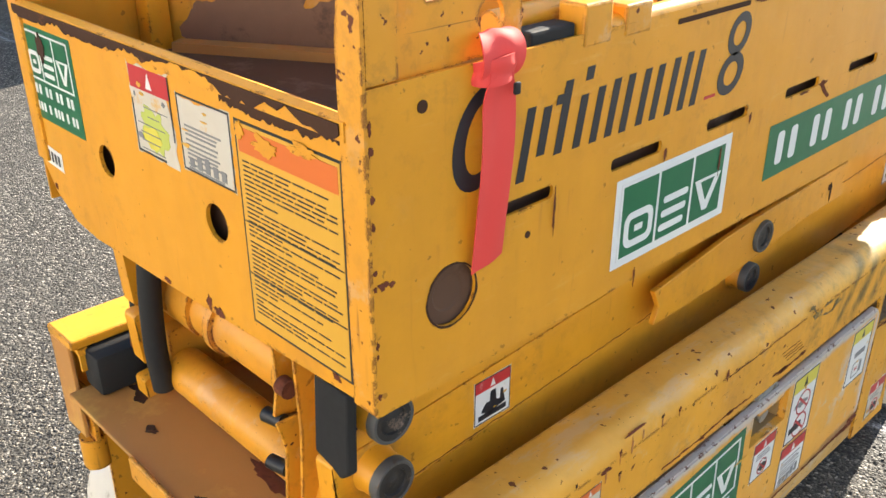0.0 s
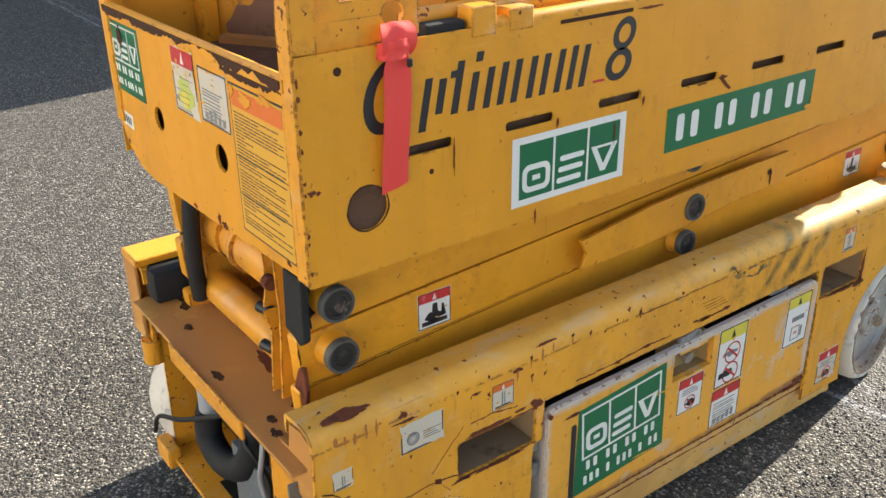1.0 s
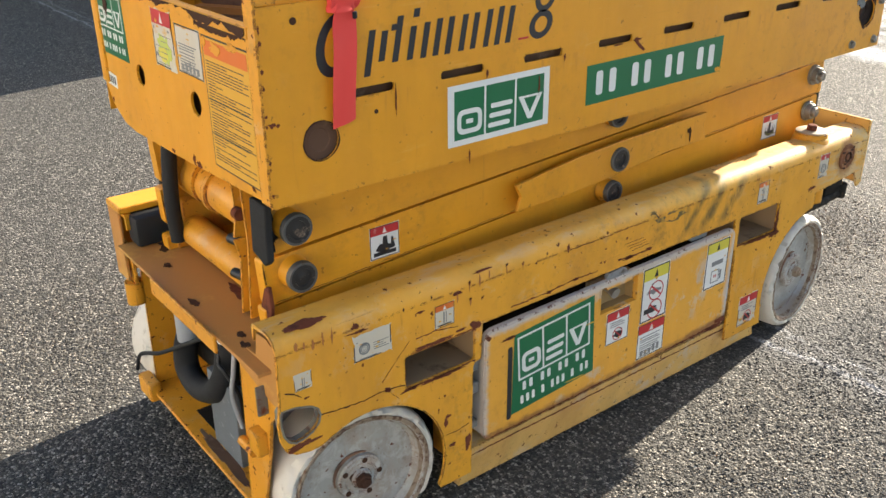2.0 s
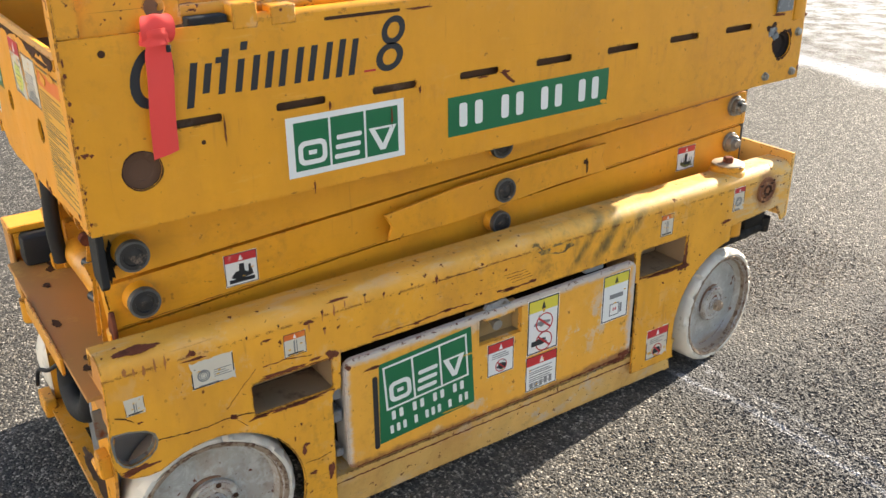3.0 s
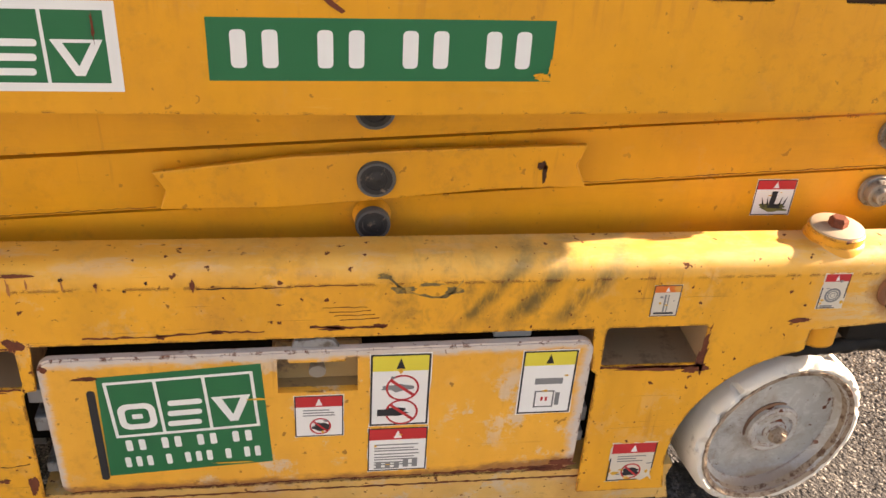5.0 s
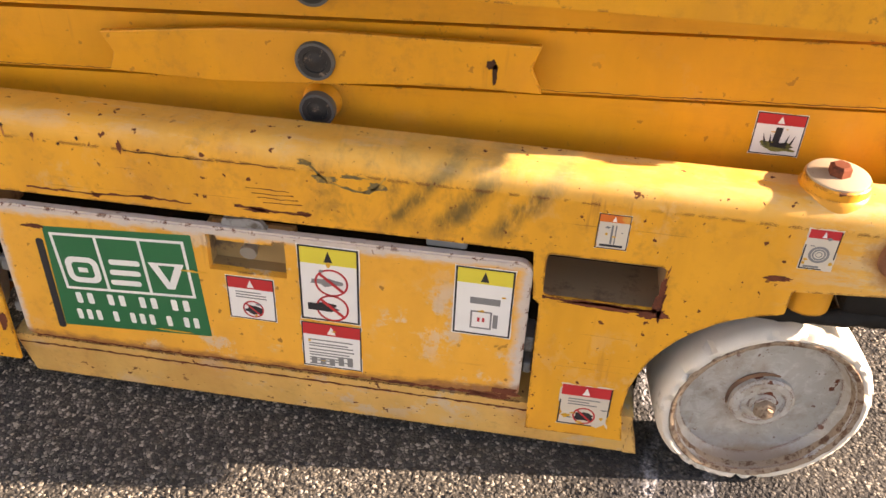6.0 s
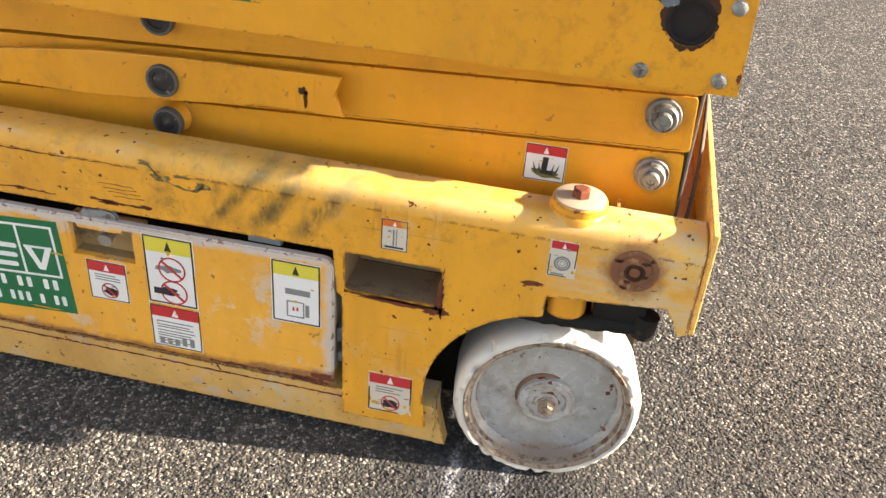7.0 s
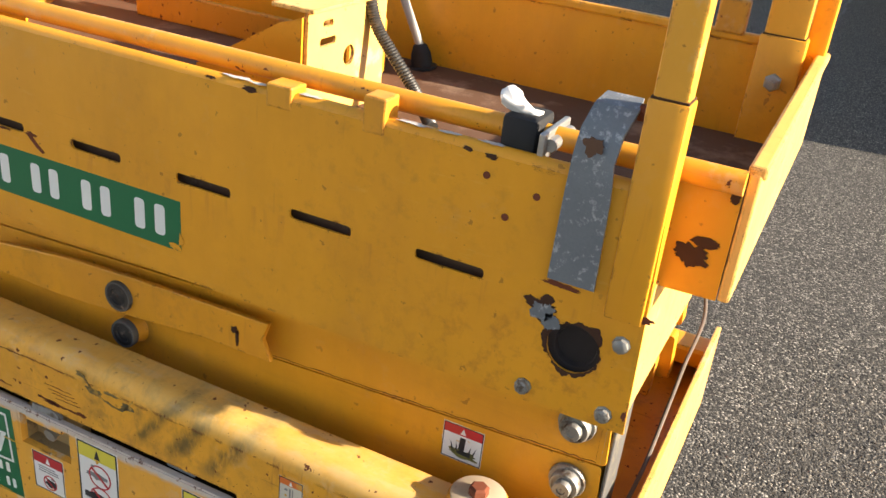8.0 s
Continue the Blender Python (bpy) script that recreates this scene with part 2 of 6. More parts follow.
enamel_side = paint("side_sheet_enamel", YELLOW, 0.30, 0.42, 0.10, 0.05, 0.45, side_marks)
enamel_arm = paint("arm_enamel", YELLOW, 0.28, 0.42, 0.08, 0.05, 0.35, arm_marks)
enamel_worn = paint("worn_yellow_enamel", (0.72, 0.315, 0.022), 0.8, 0.6, 0.5, 0.25, 1.0)
# paler copy of the yellow: sun on the far end faces put into colour
enamel_sunlit = paint("sunlit_face_enamel", (0.80, 0.46, 0.12), 0.55, 0.35, 0.3, 0.35, 0.9)
enamel_post = paint("pale_post_enamel", (0.76, 0.37, 0.045), 0.4, 0.4, 0.2, 0.2, 0.8)
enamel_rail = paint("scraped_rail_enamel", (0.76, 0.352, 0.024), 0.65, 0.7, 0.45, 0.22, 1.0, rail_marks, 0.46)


def door_marks(m, col):
    """Paint rubbed through to grey along the door's top and end edge, rust along its foot."""
    x, y, z = m.axes()
    n = m.math("MULTIPLY", m.math("SUBTRACT", m.noise(1.0, 6, 0.7, m.mapped((20, 26, 60))), 0.5), 0.028)
    top = m.math("SUBTRACT", m.math("ADD", z, n), m.math("MULTIPLY", y, 0.0098))
    rub = m.math("MAXIMUM", m.ramp(top, (0.397, 0.0), (0.406, 1.0)), m.ramp(m.math("MULTIPLY", m.math("ADD", y, n), 0.5), (0.6195, 0.0), (0.6240, 1.0)))
    rub = m.math("MAXIMUM", rub, m.ramp(m.math("ADD", y, n), (0.436, 1.0), (0.446, 0.0)))
    col = m.mix(m.math("MULTIPLY", rub, 0.85), col, m.mix(m.noise(60, 4), (0.58, 0.55, 0.52), (0.42, 0.40, 0.39)))
    foot = m.math("MULTIPLY", m.ramp(m.math("SUBTRACT", m.math("ADD", z, m.math("MULTIPLY", n, 1.4)), m.math("MULTIPLY", m.ramp(m.math("MULTIPLY", y, 0.5), (0.52, 0.0), (0.63, 1.0)), 0.020)), (0.158, 1.0), (0.170, 0.0)), 0.9)
    return m.mix(foot, col, m.mix(m.noise(70, 4), (0.17, 0.055, 0.02), (0.34, 0.15, 0.05)))


enamel_door = paint("scuffed_yellow_enamel", (0.79, 0.385, 0.048), 0.4, 0.4, 0.2, 0.75, 0.5, door_marks)
enamel_skirt = paint("faded_yellow_enamel", (0.74, 0.45, 0.14), 0.7, 0.8, 0.4, 1.0, 1.0, None, 0.42)
# darker, dirtier copy of the yellow, mostly for inner and covered parts
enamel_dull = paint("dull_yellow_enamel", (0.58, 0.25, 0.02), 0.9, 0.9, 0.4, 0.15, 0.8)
pocket_brown = plain("pocket_paint", (0.32, 0.205, 0.11), 0.65, 0.0, 0.6, 20, 0.3, (0.12, 0.06, 0.03), 0.52)
washer_tan = plain("worn_washer", (0.42, 0.33, 0.23), 0.6, 0.0, 0.6, 60, 0.4, (0.20, 0.09, 0.04), 0.58)
wire_grey = plain("grey_wire", (0.115, 0.085, 0.065), 0.6, 0.0, 0.4, 60, 0.2)
primer = plain("bare_grey_primer", (0.52, 0.49, 0.46), 0.6, 0.0, 0.4, 60, 0.3, (0.60, 0.30, 0.05), 0.63)
bare_rust = plain("rust", (0.165, 0.048, 0.024), 0.85, 0.0, 0.8, 90, 0.6, (0.095, 0.034, 0.022), 0.52)
plug_rust = plain("flaky_orange_rust", (0.20, 0.075, 0.028), 0.9, 0.0, 0.9, 85, 0.9, (0.36, 0.17, 0.07), 0.56)
cross_rust = plain("lumpy_rust", (0.20, 0.10, 0.055), 0.85, 0.0, 0.8, 30, 0.9, (0.085, 0.045, 0.03), 0.53)
dark_rust = plain("dark_rust", (0.060, 0.026, 0.014), 0.8, 0.0, 0.6, 110, 0.6, (0.14, 0.05, 0.02), 0.6)
rusty_deck = plain("rusty_deck_paint", (0.50, 0.235, 0.068), 0.5, 0.0, 0.40, 16, 0.4, (0.58, 0.31, 0.08), 0.55)
floor_rust = plain("rusty_floor", (0.12, 0.062, 0.036), 0.75, 0.0, 0.7, 18, 0.5, (0.20, 0.13, 0.09), 0.55)
black_steel = plain("black_steel", (0.02, 0.02, 0.022), 0.45, 0.3, 0.5, 80, 0.3, (0.10, 0.09, 0.08), 0.62)
pin_face = plain("greasy_pin_steel", (0.040, 0.037, 0.036), 0.5, 0.3, 0.6, 150, 0.6, (0.24, 0.18, 0.14), 0.57)
steel = plain("zinc_steel", (0.42, 0.41, 0.39), 0.42, 0.75, 0.4, 120, 0.3, (0.20, 0.12, 0.07), 0.62)
galvanised = plain("galvanised_steel", (0.20, 0.225, 0.25), 0.5, 0.45, 0.6, 150, 0.4, (0.38, 0.40, 0.42), 0.60)
strap_zinc = plain("weathered_zinc_strap", (0.165, 0.182, 0.20), 0.55, 0.25, 0.8, 260, 0.6, (0.36, 0.37, 0.375), 0.545)
bolt_steel = plain("dirty_bolt_steel", (0.27, 0.265, 0.25), 0.5, 0.55, 0.7, 150, 0.7, (0.10, 0.075, 0.055), 0.53)
rubber = plain("black_rubber", (0.018, 0.018, 0.019), 0.7, 0.0, 0.4, 90, 0.3)
ring_grey = plain("dull_pin_ring", (0.10, 0.10, 0.098), 0.55, 0.3, 0.5, 110, 0.4, (0.09, 0.07, 0.05), 0.55)
tyre_white = plain("cream_tyre_rubber", (0.66, 0.61, 0.53), 0.75, 0.0, 0.28, 45, 0.7, (0.34, 0.29, 0.22), 0.61)


def rim_marks(m, col):
    """Chalky water marks and a brown tide of dirt on the dished rim."""
    col = m.mix(m.math("MULTIPLY", m.ramp(m.noise(24, 6, 0.7, None, 0.8), (0.50, 0.0), (0.60, 1.0)), 0.6), col, (0.52, 0.51, 0.48))
    col = m.mix(m.math("MULTIPLY", m.ramp(m.noise(16, 6, 0.7, m.mapped((1, 1, 1), (4, 4, 1))), (0.52, 0.0), (0.66, 1.0)), 0.5), col, (0.24, 0.18, 0.12))
    x, y, z = m.axes()
    ragged_z = m.math("ADD", z, m.math("MULTIPLY", m.math("SUBTRACT", m.noise(28, 6, 0.7), 0.5), 0.06))
    col = m.mix(m.math("MULTIPLY", m.span(ragged_z, 0.098, 0.070), 0.55), col, (0.27, 0.275, 0.29))
    return m.mix(m.math("MULTIPLY", m.span(ragged_z, 0.066, 0.045), 0.75), col, (0.22, 0.145, 0.09))


rim_grey = paint("grey_rim_paint", (0.40, 0.385, 0.35), 0.8, 0.7, 0.0, 0.0, 1.0, rim_marks)
grease = plain("black_grease", (0.014, 0.012, 0.010), 0.62, 0.0, 0.5, 70, 0.9, (0.07, 0.045, 0.025), 0.60)
grey_box = plain("grey_paint", (0.33, 0.34, 0.36), 0.5, 0.0, 0.4, 50, 0.2)
red_cloth = plain("red_ribbon", (0.78, 0.06, 0.05), 0.72, 0.0, 0.25, 30, 0.2)
rag_white = plain("white_rag", (0.75, 0.73, 0.70), 0.8, 0.0, 0.3, 60, 0.4)
white_v = plain("white_vinyl", (0.74, 0.73, 0.70), 0.4, 0.0, 0.2, 40, 0.1, (0.45, 0.38, 0.26), 0.66)
green_v = plain("green_vinyl", (0.006, 0.135, 0.052), 0.35, 0.0, 0.25, 25, 0.1)
red_v = plain("red_vinyl", (0.52, 0.025, 0.03), 0.4, 0.0, 0.3, 40, 0.1, (0.62, 0.42, 0.38), 0.66)
black_v = plain("black_vinyl", (0.018, 0.019, 0.024), 0.4, 0.0, 0.3, 40, 0.1)
yellow_v = plain("lemon_vinyl", (0.66, 0.56, 0.06), 0.4, 0.0, 0.2, 40, 0.1)
orange_v = plain("orange_vinyl", (0.68, 0.15, 0.02), 0.45, 0.0, 0.3, 40, 0.1, (0.66, 0.34, 0.06), 0.58)
grey_v = plain("grey_print", (0.20, 0.20, 0.20), 0.45, 0.0, 0.3, 60, 0.1)
lime_v = plain("lime_print", (0.50, 0.55, 0.10), 0.45, 0.0, 0.5, 60, 0.1)
straw_v = plain("straw_vinyl", (0.68, 0.36, 0.035), 0.45, 0.0, 0.25, 30, 0.1)
aged_v = plain("aged_vinyl", (0.60, 0.54, 0.44), 0.5, 0.0, 0.4, 60, 0.2, (0.62, 0.36, 0.10), 0.60)
# near-black matte: the shade inside the chassis gaps put into colour
pit_black = plain("chassis_gap_shade", (0.022, 0.018, 0.014), 0.95, 0.0, 0.5, 40, 0.6, (0.05, 0.032, 0.02), 0.58)
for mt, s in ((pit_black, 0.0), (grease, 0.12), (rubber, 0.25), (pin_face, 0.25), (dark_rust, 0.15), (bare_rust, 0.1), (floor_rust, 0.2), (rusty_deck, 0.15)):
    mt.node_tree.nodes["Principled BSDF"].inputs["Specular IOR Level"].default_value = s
olive_v = plain("olive_print", (0.20, 0.19, 0.04), 0.5, 0.0, 0.6, 90, 0.2, (0.05, 0.05, 0.03), 0.55)
INKS = dict(e=olive_v, v=aged_v, w=white_v, g=green_v, r=red_v, k=black_v, y=yellow_v, o=orange_v, s=grey_v, l=lime_v, a=straw_v)


def dark_ground(m, x, y):
    """The darker, damp and finer surfacing past the joint, with a soft dark ellipse beside the far wheel: 0 to 1."""
    drift = m.math("MULTIPLY", m.math("SUBTRACT", m.noise(3.2, 5, 0.6), 0.5), 0.35)
    past = m.span(m.math("ADD", y, m.math("MULTIPLY", drift, 0.45)), 1.43, 1.58)
    base = m.math("MULTIPLY", m.math("MULTIPLY", past, m.span(m.math("ADD", x, m.math("MULTIPLY", drift, 2.2)), -1.1, 0.05)), 0.50)
    du, dv = m.math("MULTIPLY", m.math("SUBTRACT", x, 0.34), 2.1), m.math("MULTIPLY", m.math("SUBTRACT", m.math("ADD", y, m.math("MULTIPLY", drift, 0.5)), 2.40), 2.9)
    far = m.math("SQRT", m.math("ADD", m.math("MULTIPLY", du, du), m.math("MULTIPLY", dv, dv)))
    return m.math("MAXIMUM", base, m.math("SUBTRACT", 1.0, m.span(far, 0.62, 1.10)))


def joint_marks(m, x, y):
    """Pale residue in thin veins and a wet band along the joint that crosses under the machine."""
    bow = m.math("ADD", m.math("MULTIPLY", m.math("SUBTRACT", m.noise(2.6, 4, 0.6), 0.5), 0.15), m.math("MULTIPLY", m.math("SUBTRACT", m.noise(14, 4, 0.6), 0.5), 0.035))
    off = m.math("SUBTRACT", m.math("ADD", y, bow), 1.505)
    edge = m.math("MULTIPLY", m.math("SUBTRACT", m.noise(40, 5, 0.7), 0.5), 0.045)
    main = m.ramp(m.math("ABSOLUTE", m.math("ADD", off, edge)), (0.003, 1.0), (0.016, 0.0))
    side = m.ramp(m.math("ABSOLUTE", m.math("ADD", m.math("SUBTRACT", off, 0.075), m.math("MULTIPLY", edge, 1.6))), (0.002, 0.6), (0.014, 0.0))
    broken = m.ramp(m.noise(6.5, 5, 0.65, m.mapped((1, 1, 1), (3, 2, 0))), (0.36, 0.12), (0.52, 1.0))
    film = m.math("MULTIPLY", m.ramp(m.math("ABSOLUTE", m.math("ADD", off, m.math("MULTIPLY", edge, 2.4))), (0.02, 1.0), (0.075, 0.0)), 0.14)
    pale = m.math("MULTIPLY", m.math("MAXIMUM", m.math("MAXIMUM", main, side), film), broken)
    pale = m.math("MULTIPLY", pale, m.ramp(m.noise(120, 3), (0.40, 0.12), (0.58, 0.85)))
    wet = m.math("MULTIPLY", m.ramp(m.math("ABSOLUTE", m.math("SUBTRACT", off, 0.05)), (0.10, 1.0), (0.26, 0.0)), m.ramp(m.noise(5.5, 5, 0.65), (0.26, 0.3), (0.42, 1.0)))
    return pale, m.math("MULTIPLY", wet, m.span(x, -2.6, -0.4))


def asphalt():
    m = Mat("coarse_asphalt")
    x, y, z = m.axes()
    warp = m.n.new("ShaderNodeVectorMath")
    warp.operation = "MULTIPLY_ADD"
    jit = m.n.new("ShaderNodeTexNoise")
    jit.inputs["Scale"].default_value, jit.inputs["Detail"].default_value = 95, 2.0
    m.l.new(m.co, jit.inputs["Vector"])
    m.l.new(jit.outputs["Color"], warp.inputs[0])
    warp.inputs[1].default_value = (0.010, 0.010, 0.010)
    m.l.new(m.co, warp.inputs[2])
    vec = warp.outputs[0]
    cell = m.n.new("ShaderNodeTexVoronoi")
    cell.inputs["Scale"].default_value = 136
    cell.inputs["Randomness"].default_value = 1.0
    m.l.new(vec, cell.inputs["Vector"])
    tone = m.n.new("ShaderNodeSeparateColor")
    m.l.new(cell.outputs["Color"], tone.inputs[0])
    stone = m.ramp(tone.outputs[0], (0.0, (0.016, 0.0155, 0.016)), (0.36, (0.064, 0.060, 0.054)), (0.72, (0.155, 0.143, 0.124)), (1.0, (0.46, 0.425, 0.37)))
    gap = m.ramp(m.voronoi(136, "DISTANCE_TO_EDGE", vec=vec), (0.02, 1.0), (0.18, 0.0))
    col = m.mix(gap, stone, (0.024, 0.022, 0.020))
    col = m.mix(m.math("MULTIPLY", m.ramp(m.noise(1.1, 5), (0.35, 0.0), (0.7, 1.0)), 0.30), col, (0.06, 0.058, 0.055))
    damp = dark_ground(m, x, y)
    col = m.mix(m.math("MULTIPLY", damp, 0.92), col, m.mix(0.88, col, (0.020, 0.020, 0.023)))
    joint, wet = joint_marks(m, x, y)
    n_edge = m.noise(26, 5, 0.7)
    # snow lying farther on: a white seam, then mottled patches and blue-grey bands
    wob = m.math("MULTIPLY", m.math("SUBTRACT", m.noise(2.2, 6, 0.65), 0.5), 0.55)
    lean = m.math("ADD", y, m.math("MULTIPLY", x, 0.16))
    d2 = m.math("ABSOLUTE", m.math("SUBTRACT", m.math("ADD", lean, wob), 4.82))
    seam = m.math("MULTIPLY", m.ramp(d2, (0.05, 1.0), (0.24, 0.0)), m.ramp(n_edge, (0.34, 0.2), (0.5, 1.0)))
    cover = m.span(m.math("ADD", lean, wob), 4.85, 6.6)
    patch = m.math("MULTIPLY", m.ramp(m.noise(5.4, 6, 0.70), (0.42, 0.0), (0.58, 1.0)), m.math("ADD", 0.35, m.math("MULTIPLY", cover, 0.65)))
    patch = m.math("MULTIPLY", patch, m.span(m.math("ADD", lean, wob), 4.85, 5.1))
    blue_band = m.ramp(m.math("FRACT", m.math("MULTIPLY", m.math("ADD", m.math("ADD", y, m.math("MULTIPLY", x, -0.35)), m.math("MULTIPLY", wob, 0.4)), 0.85)), (0.30, 0.0), (0.46, 1.0), (0.60, 0.0))
    pale = m.math("MAXIMUM", m.math("MAXIMUM", joint, seam), patch)
    col = m.mix(m.math("MULTIPLY", m.noise(260, 2, 0.5), 0.16), col, (0.02, 0.019, 0.018))
    col = m.mix(m.math("MULTIPLY", wet, 0.80), col, (0.012, 0.013, 0.016))
    snow = m.mix(m.math("MULTIPLY", m.math("MULTIPLY", blue_band, cover), 0.6), (0.46, 0.47, 0.51), (0.22, 0.25, 0.32))
    col = m.mix(m.math("MULTIPLY", pale, 0.82), col, snow)
    rough = m.math("SUBTRACT", m.math("ADD", 0.70, m.math("MULTIPLY", tone.outputs[1], 0.25)), m.math("MULTIPLY", wet, 0.10))
    dome = m.ramp(cell.outputs["Distance"], (0.0, 1.0), (0.75, 0.0))
    rise = m.math("MULTIPLY", dome, m.math("ADD", 0.35, tone.outputs[2]))
    nrm = m.bump(m.math("ADD", rise, m.math("MULTIPLY", m.noise(420, 3, 0.6), 0.25)), 1.0, 0.0045, m.bump(m.noise(9, 4), 0.4, 0.01))
    return m.set(m.mix(0.03, col, (0.30, 0.28, 0.25)), rough, 0.0, nrm, 0.22)


asphalt_mat = asphalt()
bounce_pale = plain("bounce_pale", (0.62, 0.61, 0.585), 0.85, 0.0, 0.25, 6, 0.3)
concrete = plain("grey_render", (0.45, 0.43, 0.40), 0.85, 0.0, 0.3, 6, 0.3)


# ---- mesh helpers ----
def part(name, bm, material, parent=None, label="", smooth=False, bevel=0.0):
    """Links a bmesh, in world coordinates, as one mesh object under its thing."""
    me = bpy.data.meshes.new(name)
    bmesh.ops.recalc_face_normals(bm, faces=bm.faces)
    bm.to_mesh(me)
    bm.free()
    for mt in material if isinstance(material, (list, tuple)) else [material]:
        me.materials.append(mt)
    ob = new(name, me)
    if smooth:
        for p in me.polygons:
            p.use_smooth = True
        me.set_sharp_from_angle(angle=radians(38))
    if bevel:
        mod = ob.modifiers.new("edge", "BEVEL")
        mod.width, mod.segments, mod.limit_method, mod.angle_limit = bevel, 2, "ANGLE", radians(40)
    if parent:
        ob.parent = parent
        ob.matrix_parent_inverse = ROOTS.get(parent.name, Matrix()).inverted()
    if label:
        tagged(ob, label)
    return ob


ROOTS = {}


def thing(name, place, label, category, group=""):
    """An empty at the base of a thing."""
    e = new(name)
    e.location = place
    e.empty_display_size = 0.1
    ROOTS[e.name] = Matrix.Translation(place)
    return tagged(e, label, category, group)


def box(bm, x0, x1, y0, y1, z0, z1, bevel=0.0, m=None):
    r = bmesh.ops.create_cube(bm, size=1.0, matrix=Matrix.LocRotScale(((x0 + x1) / 2, (y0 + y1) / 2, (z0 + z1) / 2), None, (abs(x1 - x0), abs(y1 - y0), abs(z1 - z0))))
    vs = r["verts"]
    if bevel:
        es = list({e for v in vs for e in v.link_edges})
        out = bmesh.ops.bevel(bm, geom=es, offset=bevel, segments=2, profile=0.5, affect="EDGES")
        vs = list({v for f in out["faces"] for v in f.verts} | {v for v in vs if v.is_valid})
    if m:
        bmesh.ops.transform(bm, matrix=m, verts=vs)
    return bm


def frame3(axis, value):
    """Maps (u, v, h) to the world: h is the height above a face that looks along axis."""
    if axis == "x":
        return lambda u, v, h: Vector((value + h, u, v))
    if axis == "-x":
        return lambda u, v, h: Vector((value - h, u, v))
    if axis == "-y":
        return lambda u, v, h: Vector((u, value - h, v))
    if axis == "y":
        return lambda u, v, h: Vector((u, value + h, v))
    return lambda u, v, h: Vector((u, v, value + h))


def plate(bm, outer, holes, place, h0, h1, mi=0):
    """A flat plate with through holes: outline and holes in (u, v)."""
    from mathutils.geometry import tessellate_polygon
    loops = [outer, *holes]
    flat = [p for lp in loops for p in lp]
    tris = tessellate_polygon([[Vector((u, v, 0)) for u, v in lp] for lp in loops])
    top = [bm.verts.new(place(u, v, h1)) for u, v in flat]
    low = [bm.verts.new(place(u, v, h0)) for u, v in flat]
    for a, b, c in tris:
        for vs in ((top[a], top[b], top[c]), (low[c], low[b], low[a])):
            try:
                bm.faces.new(vs).material_index = mi
            except ValueError:
                pass
    k = 0
    for lp in loops:
        n = len(lp)
        for i in range(n):
            a, b = k + i, k + (i + 1) % n
            bm.faces.new((top[a], top[b], low[b], low[a])).material_index = mi
        k += n
    return bm


def rect(u0, u1, v0, v1, r=0.0, n=4):
    if r <= 0:
        return [(u0, v0), (u1, v0), (u1, v1), (u0, v1)]
    out = []
    for cu, cv, a in ((u1 - r, v0 + r, -90), (u1 - r, v1 - r, 0), (u0 + r, v1 - r, 90), (u0 + r, v0 + r, 180)):
        out += [(cu + r * math.cos(radians(a + 90 * i / n)), cv + r * math.sin(radians(a + 90 * i / n))) for i in range(n + 1)]
    return out


def disc(u, v, r, n=28, rv=None, a0=0.0, lean=0.0):
    rv = rv or r
    return [(u + r * math.cos(a0 + 2 * math.pi * i / n) + lean * rv * math.sin(a0 + 2 * math.pi * i / n), v + rv * math.sin(a0 + 2 * math.pi * i / n)) for i in range(n)]


def ragged(u, v, ru, rv, seed, n=48, rough=0.45):
    """An uneven closed outline with detail at several scales."""
    out = []
    for i in range(n):
        a = 2 * math.pi * i / n
        p = Vector((1.3 * math.cos(a), 1.3 * math.sin(a), seed * 1.37))
        k = 1 + rough * (1.1 * noise.noise(p) + 0.6 * noise.noise(p * 2.3) + 0.45 * noise.noise(p * 5.1) + 0.3 * noise.noise(p * 11.0))
        out.append((u + ru * max(0.2, k) * math.cos(a), v + rv * max(0.2, k) * math.sin(a)))
    return out


def strip(u0, u1, v0, v1, seed, n=60, rough=0.6):
    """A long band with a straight upper and a ragged lower edge."""
    rnd = random.Random(seed)
    low, k = [], 0.5
    for i in range(n + 1):
        k = min(1.0, max(0.0, k + rnd.uniform(-0.32, 0.32)))
        low.append((u0 + (u1 - u0) * i / n, v0 + (v1 - v0) * rough * k))
    return low + [(u1, v1), (u0, v1)]


def cyl(bm, p0, p1, r, n=24, r2=None):
    p0, p1 = Vector(p0), Vector(p1)
    q = (p1 - p0).to_track_quat("Z", "Y").to_matrix().to_4x4()
    bmesh.ops.create_cone(bm, cap_ends=True, segments=n, radius1=r, radius2=r if r2 is None else r2, depth=(p1 - p0).length, matrix=Matrix.Translation((p0 + p1) / 2) @ q)
    return bm


def lathe(bm, profile, m, n=40, mi=0):
    """Turns a profile of (radius, height) round the local z axis."""
    rings = []
    for r, h in profile:
        rings.append([bm.verts.new(m @ Vector((r * math.cos(2 * math.pi * i / n), r * math.sin(2 * math.pi * i / n), h))) for i in range(n)] if r > 1e-6 else [bm.verts.new(m @ Vector((0, 0, h)))])
    for a, b in zip(rings, rings[1:]):
        for i in range(n):
            j = (i + 1) % n
            vs = [a[i % len(a)], a[j % len(a)], b[j % len(b)], b[i % len(b)]]
            vs = list(dict.fromkeys(vs))
            if len(vs) > 2:
                bm.faces.new(vs).material_index = mi
    return bm


